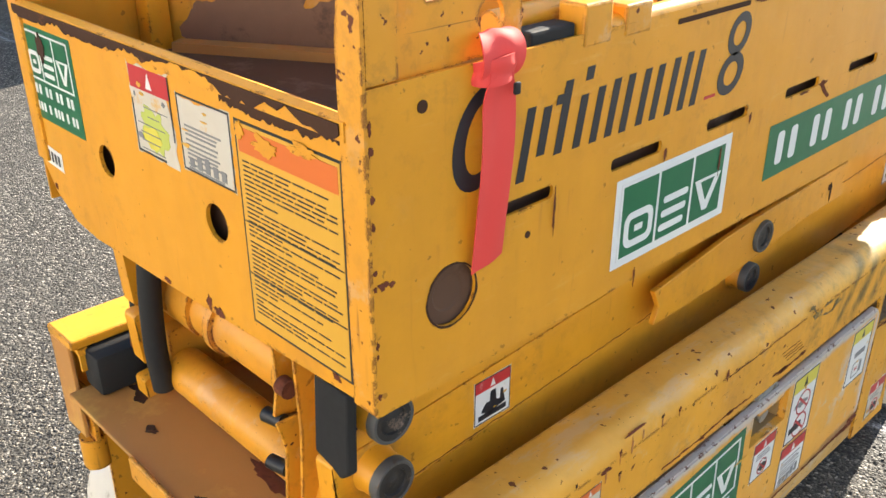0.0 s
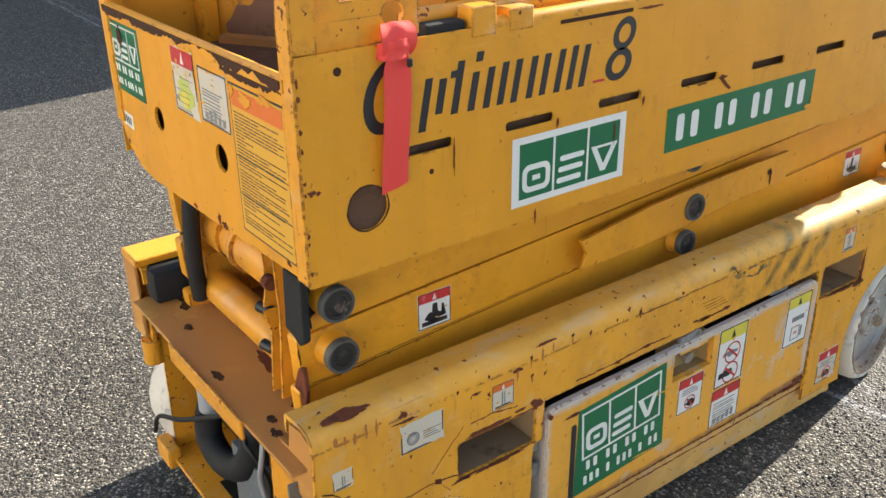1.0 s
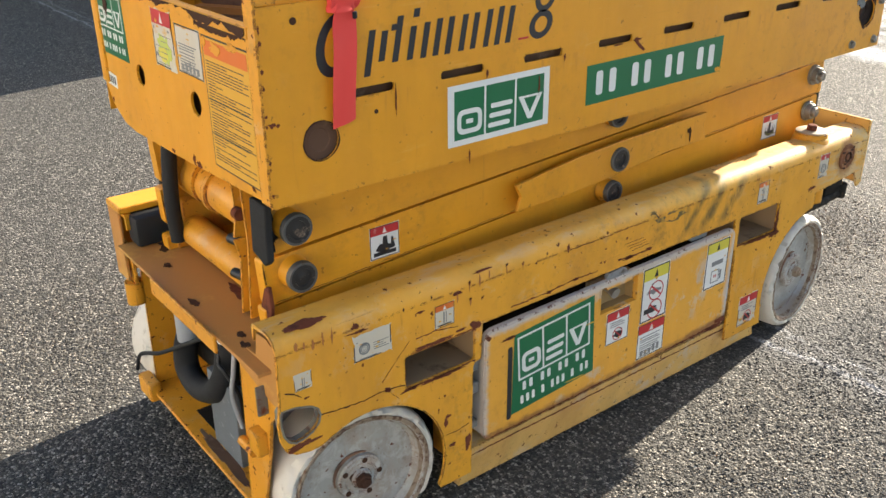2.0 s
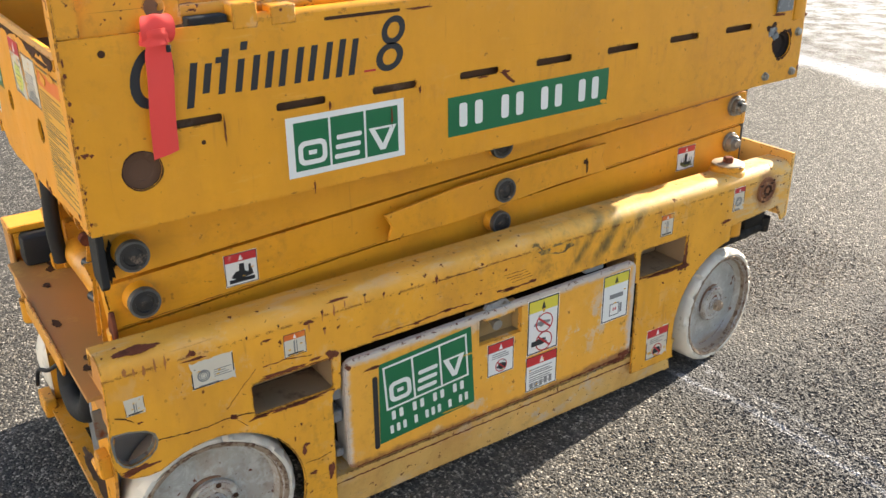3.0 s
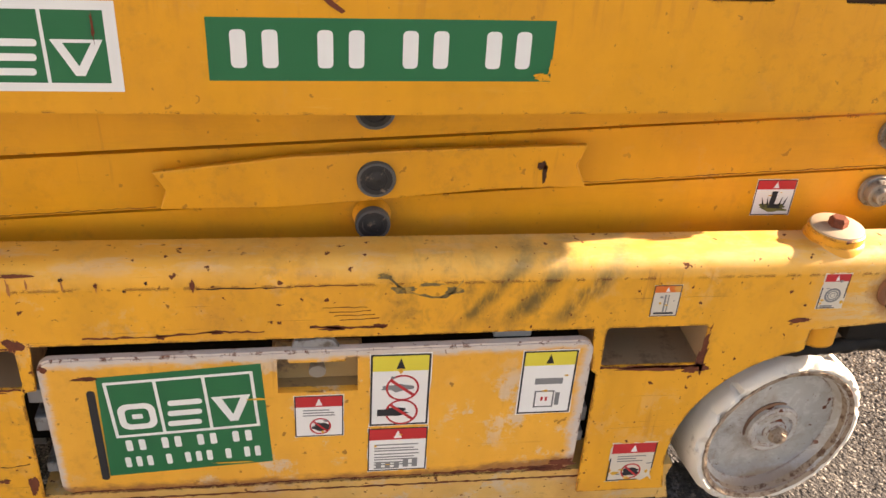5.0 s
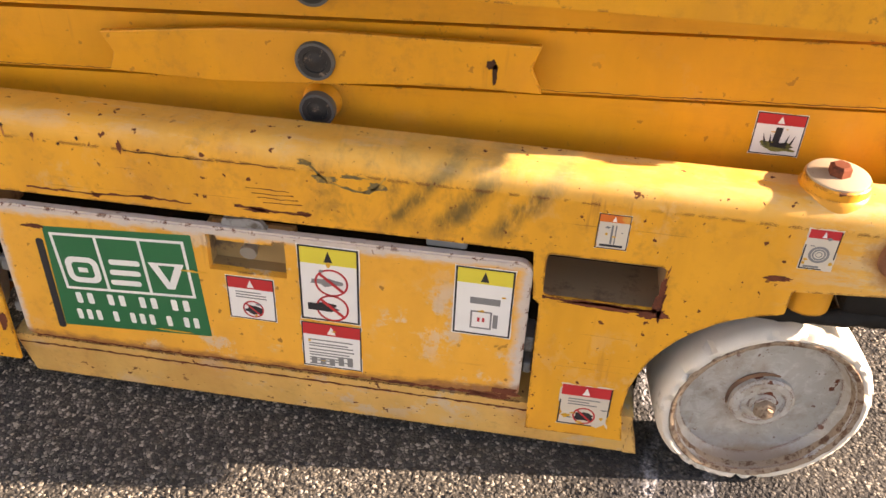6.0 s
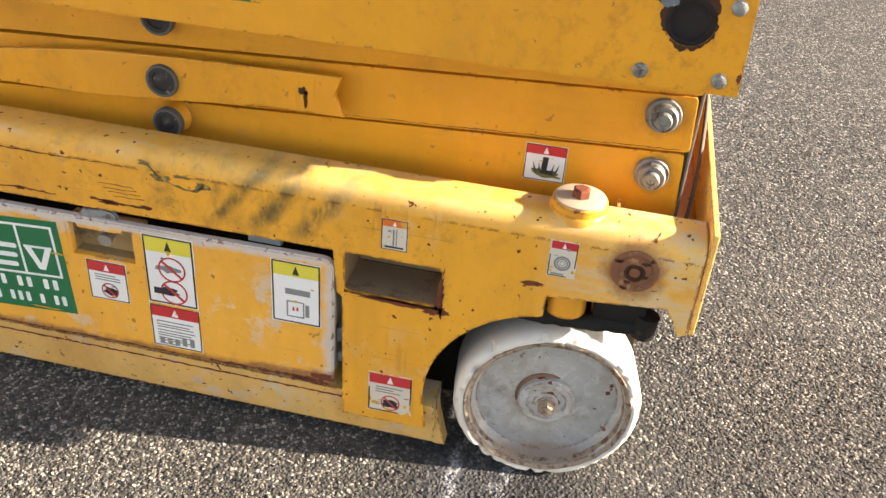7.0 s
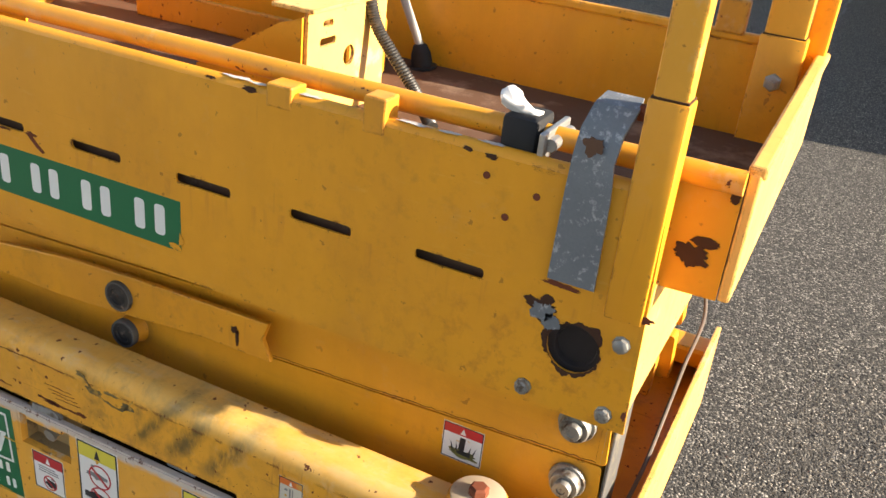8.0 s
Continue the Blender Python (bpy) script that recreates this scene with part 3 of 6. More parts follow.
def hose(bm, pts, r, n=12, ribs=0.0, steps=14):
    """A bent round hose through the points; ribs: depth of a corrugation."""
    P = [Vector(p) for p in pts]
    P = [2 * P[0] - P[1], *P, 2 * P[-1] - P[-2]]
    line = []
    for i in range(1, len(P) - 2):
        for k in range(steps):
            t = k / steps
            a, b, c, d = P[i - 1], P[i], P[i + 1], P[i + 2]
            line.append(0.5 * (2 * b + (c - a) * t + (2 * a - 5 * b + 4 * c - d) * t * t + (3 * b - a - 3 * c + d) * t ** 3))
    line.append(P[-2])
    up, rings = Vector((0.13, 0.3, 0.94)), []
    for i, p in enumerate(line):
        d = (line[min(i + 1, len(line) - 1)] - line[max(i - 1, 0)]).normalized()
        s = d.cross(up).normalized()
        w = s.cross(d)
        up = w
        rr = r - ribs * (i % 2)
        rings.append([bm.verts.new(p + rr * (math.cos(2 * math.pi * j / n) * s + math.sin(2 * math.pi * j / n) * w)) for j in range(n)])
    for a, b in zip(rings, rings[1:]):
        for j in range(n):
            bm.faces.new((a[j], a[(j + 1) % n], b[(j + 1) % n], b[j]))
    bm.faces.new(rings[0][::-1])
    bm.faces.new(rings[-1])
    return bm


B = bmesh.new


# ---- ground, the building that shades the yard, an unseen bounce block ----
bm = B()
bmesh.ops.create_grid(bm, x_segments=8, y_segments=8, size=300)
ground = tagged(part("ground", bm, asphalt_mat), "coarse worn grey asphalt with pale joint", "ground", kind="structure")

bm = B()
edge = Vector((-0.33, 1.0, 0)).normalized()
side = Vector((-edge.y, edge.x, 0))
reach = 3.4 / math.tan(SUN_EL)
foot = Vector((-5.35, 1.0, 0)) - Vector((sun_way.x, sun_way.y, 0)).normalized() * reach
turn = Matrix((( side.x, edge.x, 0, foot.x), (side.y, edge.y, 0, foot.y), (0, 0, 1, 0), (0, 0, 0, 1)))
box(bm, 0, 9, -6, 24, 0, 3.4, m=turn)
tagged(part("building", bm, concrete), "plain grey rendered building shading the yard", "building", kind="structure")
# unseen pale block, added to throw sunlight back onto the near end
bm = B()
box(bm, -16, 12, -15.0, -8.5, 0, 4.2, 0.03)
tagged(part("building", bm, bounce_pale), "unseen pale block added to bounce light", "building", kind="structure")

# ---- scissor lift ----
lift = thing("scissor_lift", (-0.372, 0.92, 0), "worn yellow electric scissor lift, lowered, on white wheels", "scissor lift")
FX = frame3("x", 0.0)


def at_x(v):
    return frame3("x", v)


def arc(cu, cv, r, a0, a1, n):
    return [(cu + r * math.cos(radians(a0 + (a1 - a0) * i / n)), cv + r * math.sin(radians(a0 + (a1 - a0) * i / n))) for i in range(n + 1)]


# platform side sheets, slotted, with a folded top edge
SLOTS = (0.146, 0.342, 0.537, 0.735, 0.931, 1.131, 1.327, 1.519)
bm = B()
holes = [rect(s, s + 0.097, 0.951, 0.966, 0.005, 2) for s in SLOTS]
holes += [disc(0.097, 0.892, 0.033), disc(1.744, 0.898, 0.034)]
plate(bm, [(0.0, 0.795), (0.9, 0.792), (1.826, 0.803), (1.818, 1.114), (0.0, 1.114)], holes, FX, -0.004, 0.0)
fold = [(-0.002 - 0.010 + 0.012 * math.cos(radians(a)), 1.112 + 0.012 * math.sin(radians(a))) for a in range(0, 181, 30)] + [(-0.024, 1.09), (-0.020, 1.09), (-0.019, 1.112)]
plate(bm, fold, [], frame3("y", 0.30), 0.0, 1.50)
plat_side = part("platform_side", bm, enamel_side, lift, "slotted yellow side sheet with rust chips", smooth=True)
bm = B()
plate(bm, rect(0.0, 1.828, 0.795, 1.165), [], at_x(-0.741), -0.004, 0.0)
box(bm, -0.748, -0.733, 0.0, 1.828, 1.155, 1.172, 0.004)
plat_far = part("platform_side", bm, enamel, lift)

# dark beams and floor inside
bm = B()
box(bm, -0.075, -0.022, 0.02, 1.80, 0.80, 0.975, 0.004)
part("floor_beam", bm, floor_rust, lift)
bm = B()
box(bm, -0.71, -0.67, 0.02, 1.80, 0.80, 0.975, 0.004)
part("floor_beam", bm, floor_rust, lift)
bm = B()
box(bm, -0.738, -0.0055, 0.006, 1.81, 0.978, 0.990)
part("platform_floor", bm, floor_rust, lift, "rust-brown worn platform floor")
bm = B()
lathe(bm, [(0.040, 0.0), (0.040, 0.004), (0.020, 0.0045), (0.018, 0.003), (0, 0.003)], Matrix.Translation((-0.0105, 0.097, 0.892)) @ Matrix.Rotation(radians(90), 4, "Y"), 28)
part("rusty_cap", bm, floor_rust, plat_side, "flat rust-brown round cap")
for (y, r) in ((1.744, 0.046),):
    bm = B()
    lathe(bm, [(r, 0.0), (r, 0.020), (r * 0.6, 0.018), (r * 0.55, 0.010), (0, 0.010)], Matrix.Translation((-0.030, y, 0.8945)) @ Matrix.Rotation(radians(90), 4, "Y"), 28)
    part("bearing_cup", bm, plain("cup_dirt", (0.026, 0.016, 0.013), 0.85, 0.0, 0.6, 80, 0.5), plat_side, "dark rusty round cup")

# hidden pan added below the floor to keep light out of the platform
bm = B()
box(bm, -0.55, -0.19, 0.008, 1.81, 0.806, 0.812)
part("shade_pan", bm, enamel_dull, lift)
bm = B()
plate(bm, [(-0.741, 0.800), (-0.004, 0.803), (-0.004, 0.99), (-0.741, 0.99)], [], frame3("y", 1.812), 0.0, 0.005)
part("platform_end", bm, enamel_sunlit, lift)

# dark plate added behind the end panel's holes in place of inner shade
bm = B()
box(bm, -0.665, -0.080, 0.020, 0.026, 0.815, 0.972, 0.002)
part("hole_backing", bm, floor_rust, lift)

# platform end panel with its rolled rim
bm = B()
END = frame3("-y", 0.0)
outline = [(-0.742, 0.855), (-0.715, 0.815), (-0.66, 0.785), (-0.60, 0.778), (-0.35, 0.785), (-0.0045, 0.802), (-0.0045, 1.072), (-0.742, 1.072)]
plate(bm, outline, [disc(-0.522, 0.913, 0.021), disc(-0.262, 0.913, 0.022)], END, -0.005, 0.0)
end_panel = part("end_panel", bm, enamel, lift, "yellow end panel with chipped rim")
bm = B()
plate(bm, [(-0.006, 1.066), (0.012, 1.066), (0.016, 1.072), (0.014, 1.082), (0.002, 1.087), (-0.006, 1.083)], [], frame3("x", -0.735), 0.0, 0.712)
part("rim", bm, enamel, end_panel, smooth=True)
bm = B()
plate(bm, strip(-0.725, -0.028, 1.0665, 1.0815, 7, 110, 1.0), [], END, 0.0066, 0.0078)
plate(bm, strip(-0.225, -0.028, 1.0530, 1.0660, 8, 50, 0.9), [], END, 0.0014, 0.0024)
part("rust_patch", bm, dark_rust, end_panel, "dark rusted rim front")
bm = B()
plate(bm, ragged(-0.668, 1.03, 0.010, 0.020, 9), [], END, 0.0014, 0.002)
part("rust_patch", bm, dark_rust, end_panel)

# corner posts and guard rail stubs
def post(x0, x1, y0, y1, z0, z1, top, inset=0.006, parent=lift):
    bm = B()
    box(bm, x0, x1, y0, y1, z0, z1, 0.0035)
    p = part("post_sleeve", bm, enamel, parent, smooth=True)
    bm = B()
    box(bm, x0 + inset, x1 - inset, y0 + inset, y1 - inset, z1 - 0.02, top, 0.005)
    part("guard_post", bm, enamel_post, p, smooth=True)
    # thin dark plate drawn for the shaded gap between sleeve and tube
    bm = B()
    box(bm, x0 + inset * 0.6, x1 - inset * 0.6, y0 + inset * 0.6, y1 - inset * 0.6, z1 - 0.002, z1 + 0.0022, 0.001)
    part("joint_gap", bm, dark_rust, p)
    return p


bm = B()
plate(bm, [(-0.030, 0.800), (0.001, 0.800), (0.001, 1.19), (-0.026, 1.19), (-0.032, 1.15)], [], END, 0.0, 0.004)
plate(bm, [(0.0005, 1.117), (0.034, 1.117), (0.034, 1.188), (0.0005, 1.19)], [], FX, -0.003, 0.0014)
part("corner_angle", bm, enamel_worn, lift, "yellow corner angle with rusted edges")
bm = B()
box(bm, -0.034, -0.005, 0.004, 0.033, 1.0, 1.9, 0.004)
part("guard_post", bm, enamel, lift, smooth=True)
post(-0.748, -0.715, -0.005, 0.030, 0.86, 1.19, 1.9)
post(-0.036, 0.004, 1.772, 1.818, 0.955, 1.222, 1.9, 0.0035)
side_post = post(-0.745, -0.700, 1.79, 1.868, 0.80, 1.182, 1.9, 0.005)
post(-0.738, -0.70, 0.17, 0.205, 0.98, 1.165, 1.9)

# hook plate at the corner, with a round eye
bm = B()
plate(bm, [(0.03, 1.108), (0.196, 1.118), (0.196, 1.165), (0.19, 1.172), (0.076, 1.172), (0.072, 1.19), (0.03, 1.19)], [disc(0.155, 1.148, 0.017, 22)], at_x(-0.010), -0.005, 0.0)
part("hook_plate", bm, enamel_worn, lift, bevel=0.001)
# black block filling the gap between hook plate and first lug
bm = B()
box(bm, -0.034, -0.006, 0.205, 0.272, 1.098, 1.126, 0.003)
part("black_block", bm, rubber, lift, "black block below the slide tube")

# slide tube behind the top edge, its lugs, clamp and keeper
bm = B()
cyl(bm, (-0.055, 0.20, 1.126), (-0.055, 1.885, 1.136), 0.0145)
tube = part("slide_tube", bm, enamel_worn, lift, "round yellow slide tube", smooth=True)
for y0, y1, z1 in ((0.277, 0.322, 1.143), (0.345, 0.392, 1.133), (1.285, 1.325, 1.132), (1.43, 1.462, 1.148)):
    bm = B()
    box(bm, -0.034, 0.0015, y0, y1, 1.10, z1, 0.003)
    part("lug", bm, enamel_worn, tube)
bm = B()
box(bm, -0.080, -0.018, 1.605, 1.650, 1.100, 1.160, 0.006)
part("clamp", bm, rubber, tube, "black rubber clamp", smooth=True)
bm = B()
cyl(bm, (-0.02, 1.668, 1.135), (-0.09, 1.668, 1.135), 0.008, 12)
box(bm, -0.10, -0.01, 1.656, 1.664, 1.115, 1.15, 0.002)
part("bolt", bm, steel, tube)
bm = B()
box(bm, -0.100, -0.03, 0.41, 0.53, 1.146, 1.152, 0.002)
cyl(bm, (-0.07, 0.44, 1.152), (-0.07, 0.44, 1.235), 0.022, 18)
cyl(bm, (-0.065, 0.49, 1.152), (-0.065, 0.49, 1.21), 0.016, 14)
box(bm, -0.09, -0.04, 0.46, 0.52, 1.152, 1.175, 0.004)
part("locking_latch", bm, galvanised, tube, "grey metal locking latch", smooth=True)

# galvanised keeper strap over the edge
prof = [(0.003, 0.983), (0.003, 1.10), (0.004, 1.14), (-0.004, 1.172), (-0.022, 1.198), (-0.05, 1.205)]
bm = B()
rows = []
for (x, z), (lo, hi) in zip(prof, ((1.699, 1.757), (1.702, 1.755), (1.704, 1.752), (1.706, 1.755), (1.712, 1.762), (1.716, 1.758))):
    rows.append([bm.verts.new((x + o, y, z + o * 0.4)) for y, o in ((lo, 0), (hi, 0), (hi, 0.005), (lo, 0.005))])
for a, b in zip(rows, rows[1:]):
    for i in range(4):
        bm.faces.new((a[i], a[(i + 1) % 4], b[(i + 1) % 4], b[i]))
bm.faces.new(rows[0]), bm.faces.new(rows[-1][::-1])
keeper = part("keeper_strap", bm, strap_zinc, lift, "grey galvanised bent keeper strap", smooth=True)
bm = B()
plate(bm, ragged(1.726, 1.158, 0.012, 0.011, 5), [], at_x(0.0085), 0.0, 0.0015)
part("rust_patch", bm, floor_rust, keeper)
bm = B()
cyl(bm, (-0.03, 1.76, 1.195), (-0.03, 1.775, 1.195), 0.010, 10)
part("bolt", bm, bare_rust, keeper)

# inner sliding extension
bm = B()
box(bm, -0.79, -0.0625, 1.886, 1.900, 0.985, 1.146, 0.003)
box(bm, -0.79, -0.0645, 1.883, 1.905, 1.140, 1.155, 0.004)
ext = part("extension_end", bm, enamel_sunlit, lift)
bm = B()
box(bm, -0.69, -0.065, 1.60, 1.884, 0.992, 1.000, 0.001)
part("extension_floor", bm, floor_rust, lift)
bm = B()
box(bm, -0.785, -0.75, 1.862, 1.898, 1.0, 1.9, 0.006)
part("guard_post", bm, enamel, lift, smooth=True)
bm = B()
plate(bm, [(1.80, 0.983), (1.885, 0.985), (1.885, 1.14), (1.80, 1.135)], [], at_x(-0.062), -0.005, 0.0)
part("extension_cheek", bm, enamel, lift)
bm = B()
plate(bm, ragged(1.844, 1.034, 0.022, 0.015, 12), [], at_x(-0.062), 0.0005, 0.002)
part("bare_patch", bm, dark_rust, ext)
bm = B()
plate(bm, ragged(1.858, 1.053, 0.016, 0.0065, 14, 40, 0.25), [], at_x(-0.062), 0.0005, 0.0016)
part("bare_patch", bm, dark_rust, ext)
bm = B()
plate(bm, ragged(1.878, 1.116, 0.006, 0.009, 15), [], at_x(-0.062), 0.0005, 0.0016)
part("bare_patch", bm, dark_rust, ext)
for x in (-0.13, -0.61):
    bm = B()
    box(bm, x - 0.01, x + 0.01, 0.50, 1.12, 0.99, 1.05, 0.003)
    part("extension_rail", bm, enamel_dull, lift)
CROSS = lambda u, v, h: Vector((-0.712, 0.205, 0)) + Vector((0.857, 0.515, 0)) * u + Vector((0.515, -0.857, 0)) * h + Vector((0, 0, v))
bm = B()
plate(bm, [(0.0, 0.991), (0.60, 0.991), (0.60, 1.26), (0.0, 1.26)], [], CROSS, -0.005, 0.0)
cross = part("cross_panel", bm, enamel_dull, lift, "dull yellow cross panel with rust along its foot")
for i, (u, v, ru, rv) in enumerate(((0.075, 1.025, 0.05, 0.035), (0.15, 1.04, 0.075, 0.05), (0.28, 1.03, 0.09, 0.045))):
    bm = B()
    plate(bm, ragged(u, v, ru, rv, 60 + i, 44, 0.3), [], CROSS, 0.0005 + 0.0008 * i, 0.0012 + 0.0008 * i)
    part("rust_patch", bm, cross_rust, cross)
for u, v in ((0.045, 1.105), (0.125, 1.118)):
    bm = B()
    plate(bm, disc(u, v, 0.008, 12), [], CROSS, 0.0003, 0.001)
    part("drilled_hole", bm, dark_rust, cross)
bm = B()
plate(bm, [(0.02, 0.990), (0.58, 0.990), (0.58, 1.004), (0.02, 1.004)], [], CROSS, 0.002, 0.03)
part("floor_angle", bm, rusty_deck, cross)
bm = B()
plate(bm, rect(0.36, 0.66, 1.0, 1.30, 0.07, 7), [], at_x(-0.17), -0.004, 0.0)
part("control_panel_back", bm, enamel, lift)
bm = B()
plate(bm, [(-0.46, 0.991), (-0.22, 0.991), (-0.22, 1.172), (-0.46, 1.172)], [disc(-0.343, 1.088, 0.017, 20), rect(-0.30, -0.255, 1.115, 1.128, 0.004, 2), rect(-0.29, -0.262, 1.145, 1.155, 0.003, 2)], frame3("y", 1.194), 0.0, 0.006)
part("extension_bracket", bm, enamel_sunlit, lift)
bm = B()
box(bm, -0.62, -0.215, 1.135, 1.212, 1.173, 1.180, 0.002)
part("bracket_flange", bm, enamel_sunlit, lift)
bm = B()
plate(bm, [(0.99, 0.991), (1.192, 0.991), (1.192, 1.165), (1.15, 1.150), (0.99, 1.055)], [], at_x(-0.215), -0.005, 0.0)
part("gusset", bm, enamel, lift)
bm = B()
box(bm, -0.60, -0.462, 1.02, 1.13, 0.991, 1.10, 0.006)
part("junction_box", bm, enamel_dull, lift)

# ribbed cable on the platform floor
bm = B()
hose(bm, [(-0.34, 1.365, 1.002), (-0.37, 1.335, 1.015), (-0.395, 1.295, 1.045), (-0.40, 1.25, 1.09), (-0.40, 1.215, 1.135), (-0.40, 1.20, 1.19), (-0.41, 1.195, 1.26)], 0.0115, 12, 0.002, 22)
part("conduit", bm, plain("conduit_steel", (0.055, 0.053, 0.050), 0.42, 0.45, 0.4, 80, 0.3, (0.10, 0.09, 0.08), 0.56), lift, "grey ribbed metal conduit", smooth=True)
bm = B()
hose(bm, [(-0.692, 1.158, 1.03), (-0.690, 1.144, 1.06), (-0.682, 1.118, 1.12), (-0.675, 1.08, 1.20)], 0.0085, 12)
cord = part("cable", bm, plain("pale_cable", (0.40, 0.39, 0.36), 0.5, 0.0, 0.3, 60, 0.2), lift, "pale grey cable", smooth=True)
bm = B()
lathe(bm, [(0.030, 0.0), (0.030, 0.004), (0.022, 0.006), (0.020, 0.030), (0.014, 0.046), (0.010, 0.050), (0, 0.050)], Matrix.Translation((-0.697, 1.163, 0.990)) @ pose(0, 0, 0, 10, 5, 0), 20)
part("cable_boot", bm, rubber, cord, "black rubber cable boot", smooth=True)


# bracket on the top edge of the other side; its dull yellow stands for shade
bm = B()
box(bm, -0.752, -0.728, 1.708, 1.760, 1.166, 1.226, 0.004)
part("lug", bm, enamel_dull, plat_far)


# ---- scissor arms ----
def arm(y0, z0, y1, z1, half, xo, thick, parent, mat, name="scissor_arm"):
    bm = B()
    d = Vector((y1 - y0, z1 - z0)).normalized()
    n = Vector((-d.y, d.x))
    r = 0.007
    pts = []
    for (cy, cz, a0) in ((y1, z1, -90), (y1, z1, 0), (y0, z0, 90), (y0, z0, 180)):
        su = 1 if a0 in (-90, 0) else -1
        sv = -1 if a0 in (-90, 180) else 1
        for k in range(5):
            a = radians(a0 + 22.5 * k)
            u = su * (0 - r) + r * math.cos(a)
            v = sv * (half - r) + r * math.sin(a)
            pts.append((cy + d.x * u + n.x * v, cz + d.y * u + n.y * v))
    plate(bm, pts, [], at_x(xo), -thick, 0.0)
    return part(name, bm, mat, parent, smooth=True, bevel=0.003)


def line_z(i, y):
    return (0.4835 + 0.0565 * y, 0.5995 + 0.0560 * y, 0.706 + 0.0535 * y)[i]


ARMS = []
for i in range(3):
    ARMS.append(arm(0.03, line_z(i, 0.03), 1.792, line_z(i, 1.792), (0.0625, 0.0465, 0.049)[i], (-0.127, -0.122, -0.114)[i], 0.030, lift, enamel_arm))
for i in range(3):
    arm(0.03, line_z(i, 0.03), 1.792, line_z(i, 1.792), (0.046, 0.0425, 0.049)[i], -0.593, 0.030, lift, enamel)
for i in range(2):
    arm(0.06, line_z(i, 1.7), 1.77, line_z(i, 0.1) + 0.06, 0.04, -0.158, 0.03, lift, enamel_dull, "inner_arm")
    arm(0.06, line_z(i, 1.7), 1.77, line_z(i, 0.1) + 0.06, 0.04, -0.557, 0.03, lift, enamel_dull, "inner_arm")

# middle plate with notched ends
bm = B()
c = [(0.611, 0.604), (0.622, 0.633), (0.605, 0.664), (0.80, 0.688), (0.95, 0.697), (1.234, 0.706), (1.223, 0.672), (1.240, 0.636), (1.10, 0.634), (0.93, 0.617), (0.78, 0.605)]
plate(bm, c, [], at_x(-0.088), -0.010, 0.0)
part("cover_plate", bm, enamel, ARMS[1], bevel=0.002)
bm = B()
plate(bm, [(0.70, 0.622), (1.17, 0.648), (1.17, 0.672), (0.95, 0.668), (0.70, 0.650)], [], at_x(-0.098), -0.024, 0.0)
part("spacer_bar", bm, enamel_dull, ARMS[1])
bm = B()
plate(bm, ragged(1.168, 0.672, 0.007, 0.007, 3), [], at_x(-0.088), 0.0003, 0.001)
plate(bm, ragged(1.174, 0.658, 0.004, 0.014, 4), [], at_x(-0.088), 0.0003, 0.001)
part("rust_patch", bm, dark_rust, ARMS[1])


def pin(y, z, tip, r, parent, bolt):
    """A pivot pin that stands out of the arm to the given tip."""
    L = tip + 0.125
    m = Matrix.Translation((-0.125, y, z)) @ Matrix.Rotation(radians(90), 4, "Y")
    bm = B()
    if bolt:
        lathe(bm, [(r * 1.25, 0), (r * 1.25, L - 0.016), (r * 1.2, L - 0.014), (r, L - 0.014), (r, L - 0.003), (r * 0.92, L), (r * 0.80, L), (r * 0.76, L - 0.002), (0.0, L - 0.002)], m, 32)
    else:
        lathe(bm, [(r, L - 0.012), (r, L - 0.003), (r * 0.93, L), (r * 0.62, L), (r * 0.58, L - 0.003), (r * 0.25, L - 0.003), (r * 0.2, L - 0.002), (0, L - 0.002)], m, 32)
        rim_bm = B()
        lathe(rim_bm, [(r * 1.03, L - 0.012), (r * 1.03, L - 0.001), (r * 0.99, L + 0.001), (r * 0.86, L + 0.0008), (r * 0.84, L - 0.004)], m, 32)
        part("pin_ring", rim_bm, ring_grey, parent, smooth=True)
        boss_bm = B()
        lathe(boss_bm, [(r * 1.15, 0), (r * 1.02, 0.006), (r * 0.98, L - 0.010), (r * 0.95, L - 0.008), (0, L - 0.008)], m, 32)
        part("pin_boss", boss_bm, enamel, parent, smooth=True)
    part("pin", bm, bolt_steel if bolt else pin_face, parent, smooth=True)
    if bolt:
        bm = B()
        lathe(bm, [(r * 0.60, L - 0.003), (r * 0.60, L + 0.008), (r * 0.54, L + 0.010), (r * 0.30, L + 0.010), (r * 0.26, L + 0.008), (0, L + 0.008)], m, 22)
        part("bolt_head", bm, bolt_steel, parent, "dirty round bolt head", smooth=True)


pin(0.078, 0.715, -0.070, 0.029, ARMS[2], False)
pin(0.089, 0.613, -0.084, 0.029, ARMS[1], False)
pin(0.922, 0.653, -0.082, 0.028, ARMS[1], False)
pin(0.919, 0.571, -0.092, 0.026, ARMS[0], False)
pin(0.919, 0.757, -0.092, 0.028, ARMS[2], False)
pin(1.743, 0.711, -0.100, 0.0225, ARMS[1], True)
pin(1.744, 0.607, -0.104, 0.0225, ARMS[0], True)

# ---- chassis ----
XR = 0.018
bm = B()
arch_n = arc(0.147, 0.168, 0.182, -24, 116, 18)
arch_f = arc(1.644, 0.17, 0.222, 192, 100, 12)
outer = [(-0.030, 0.538), (-0.032, 0.44), (-0.038, 0.40), (-0.036, 0.365), (-0.026, 0.338), (-0.008, 0.326), (0.020, 0.320), (0.045, 0.321)]
outer += [p for p in reversed(arch_n) if p[0] > 0.06]
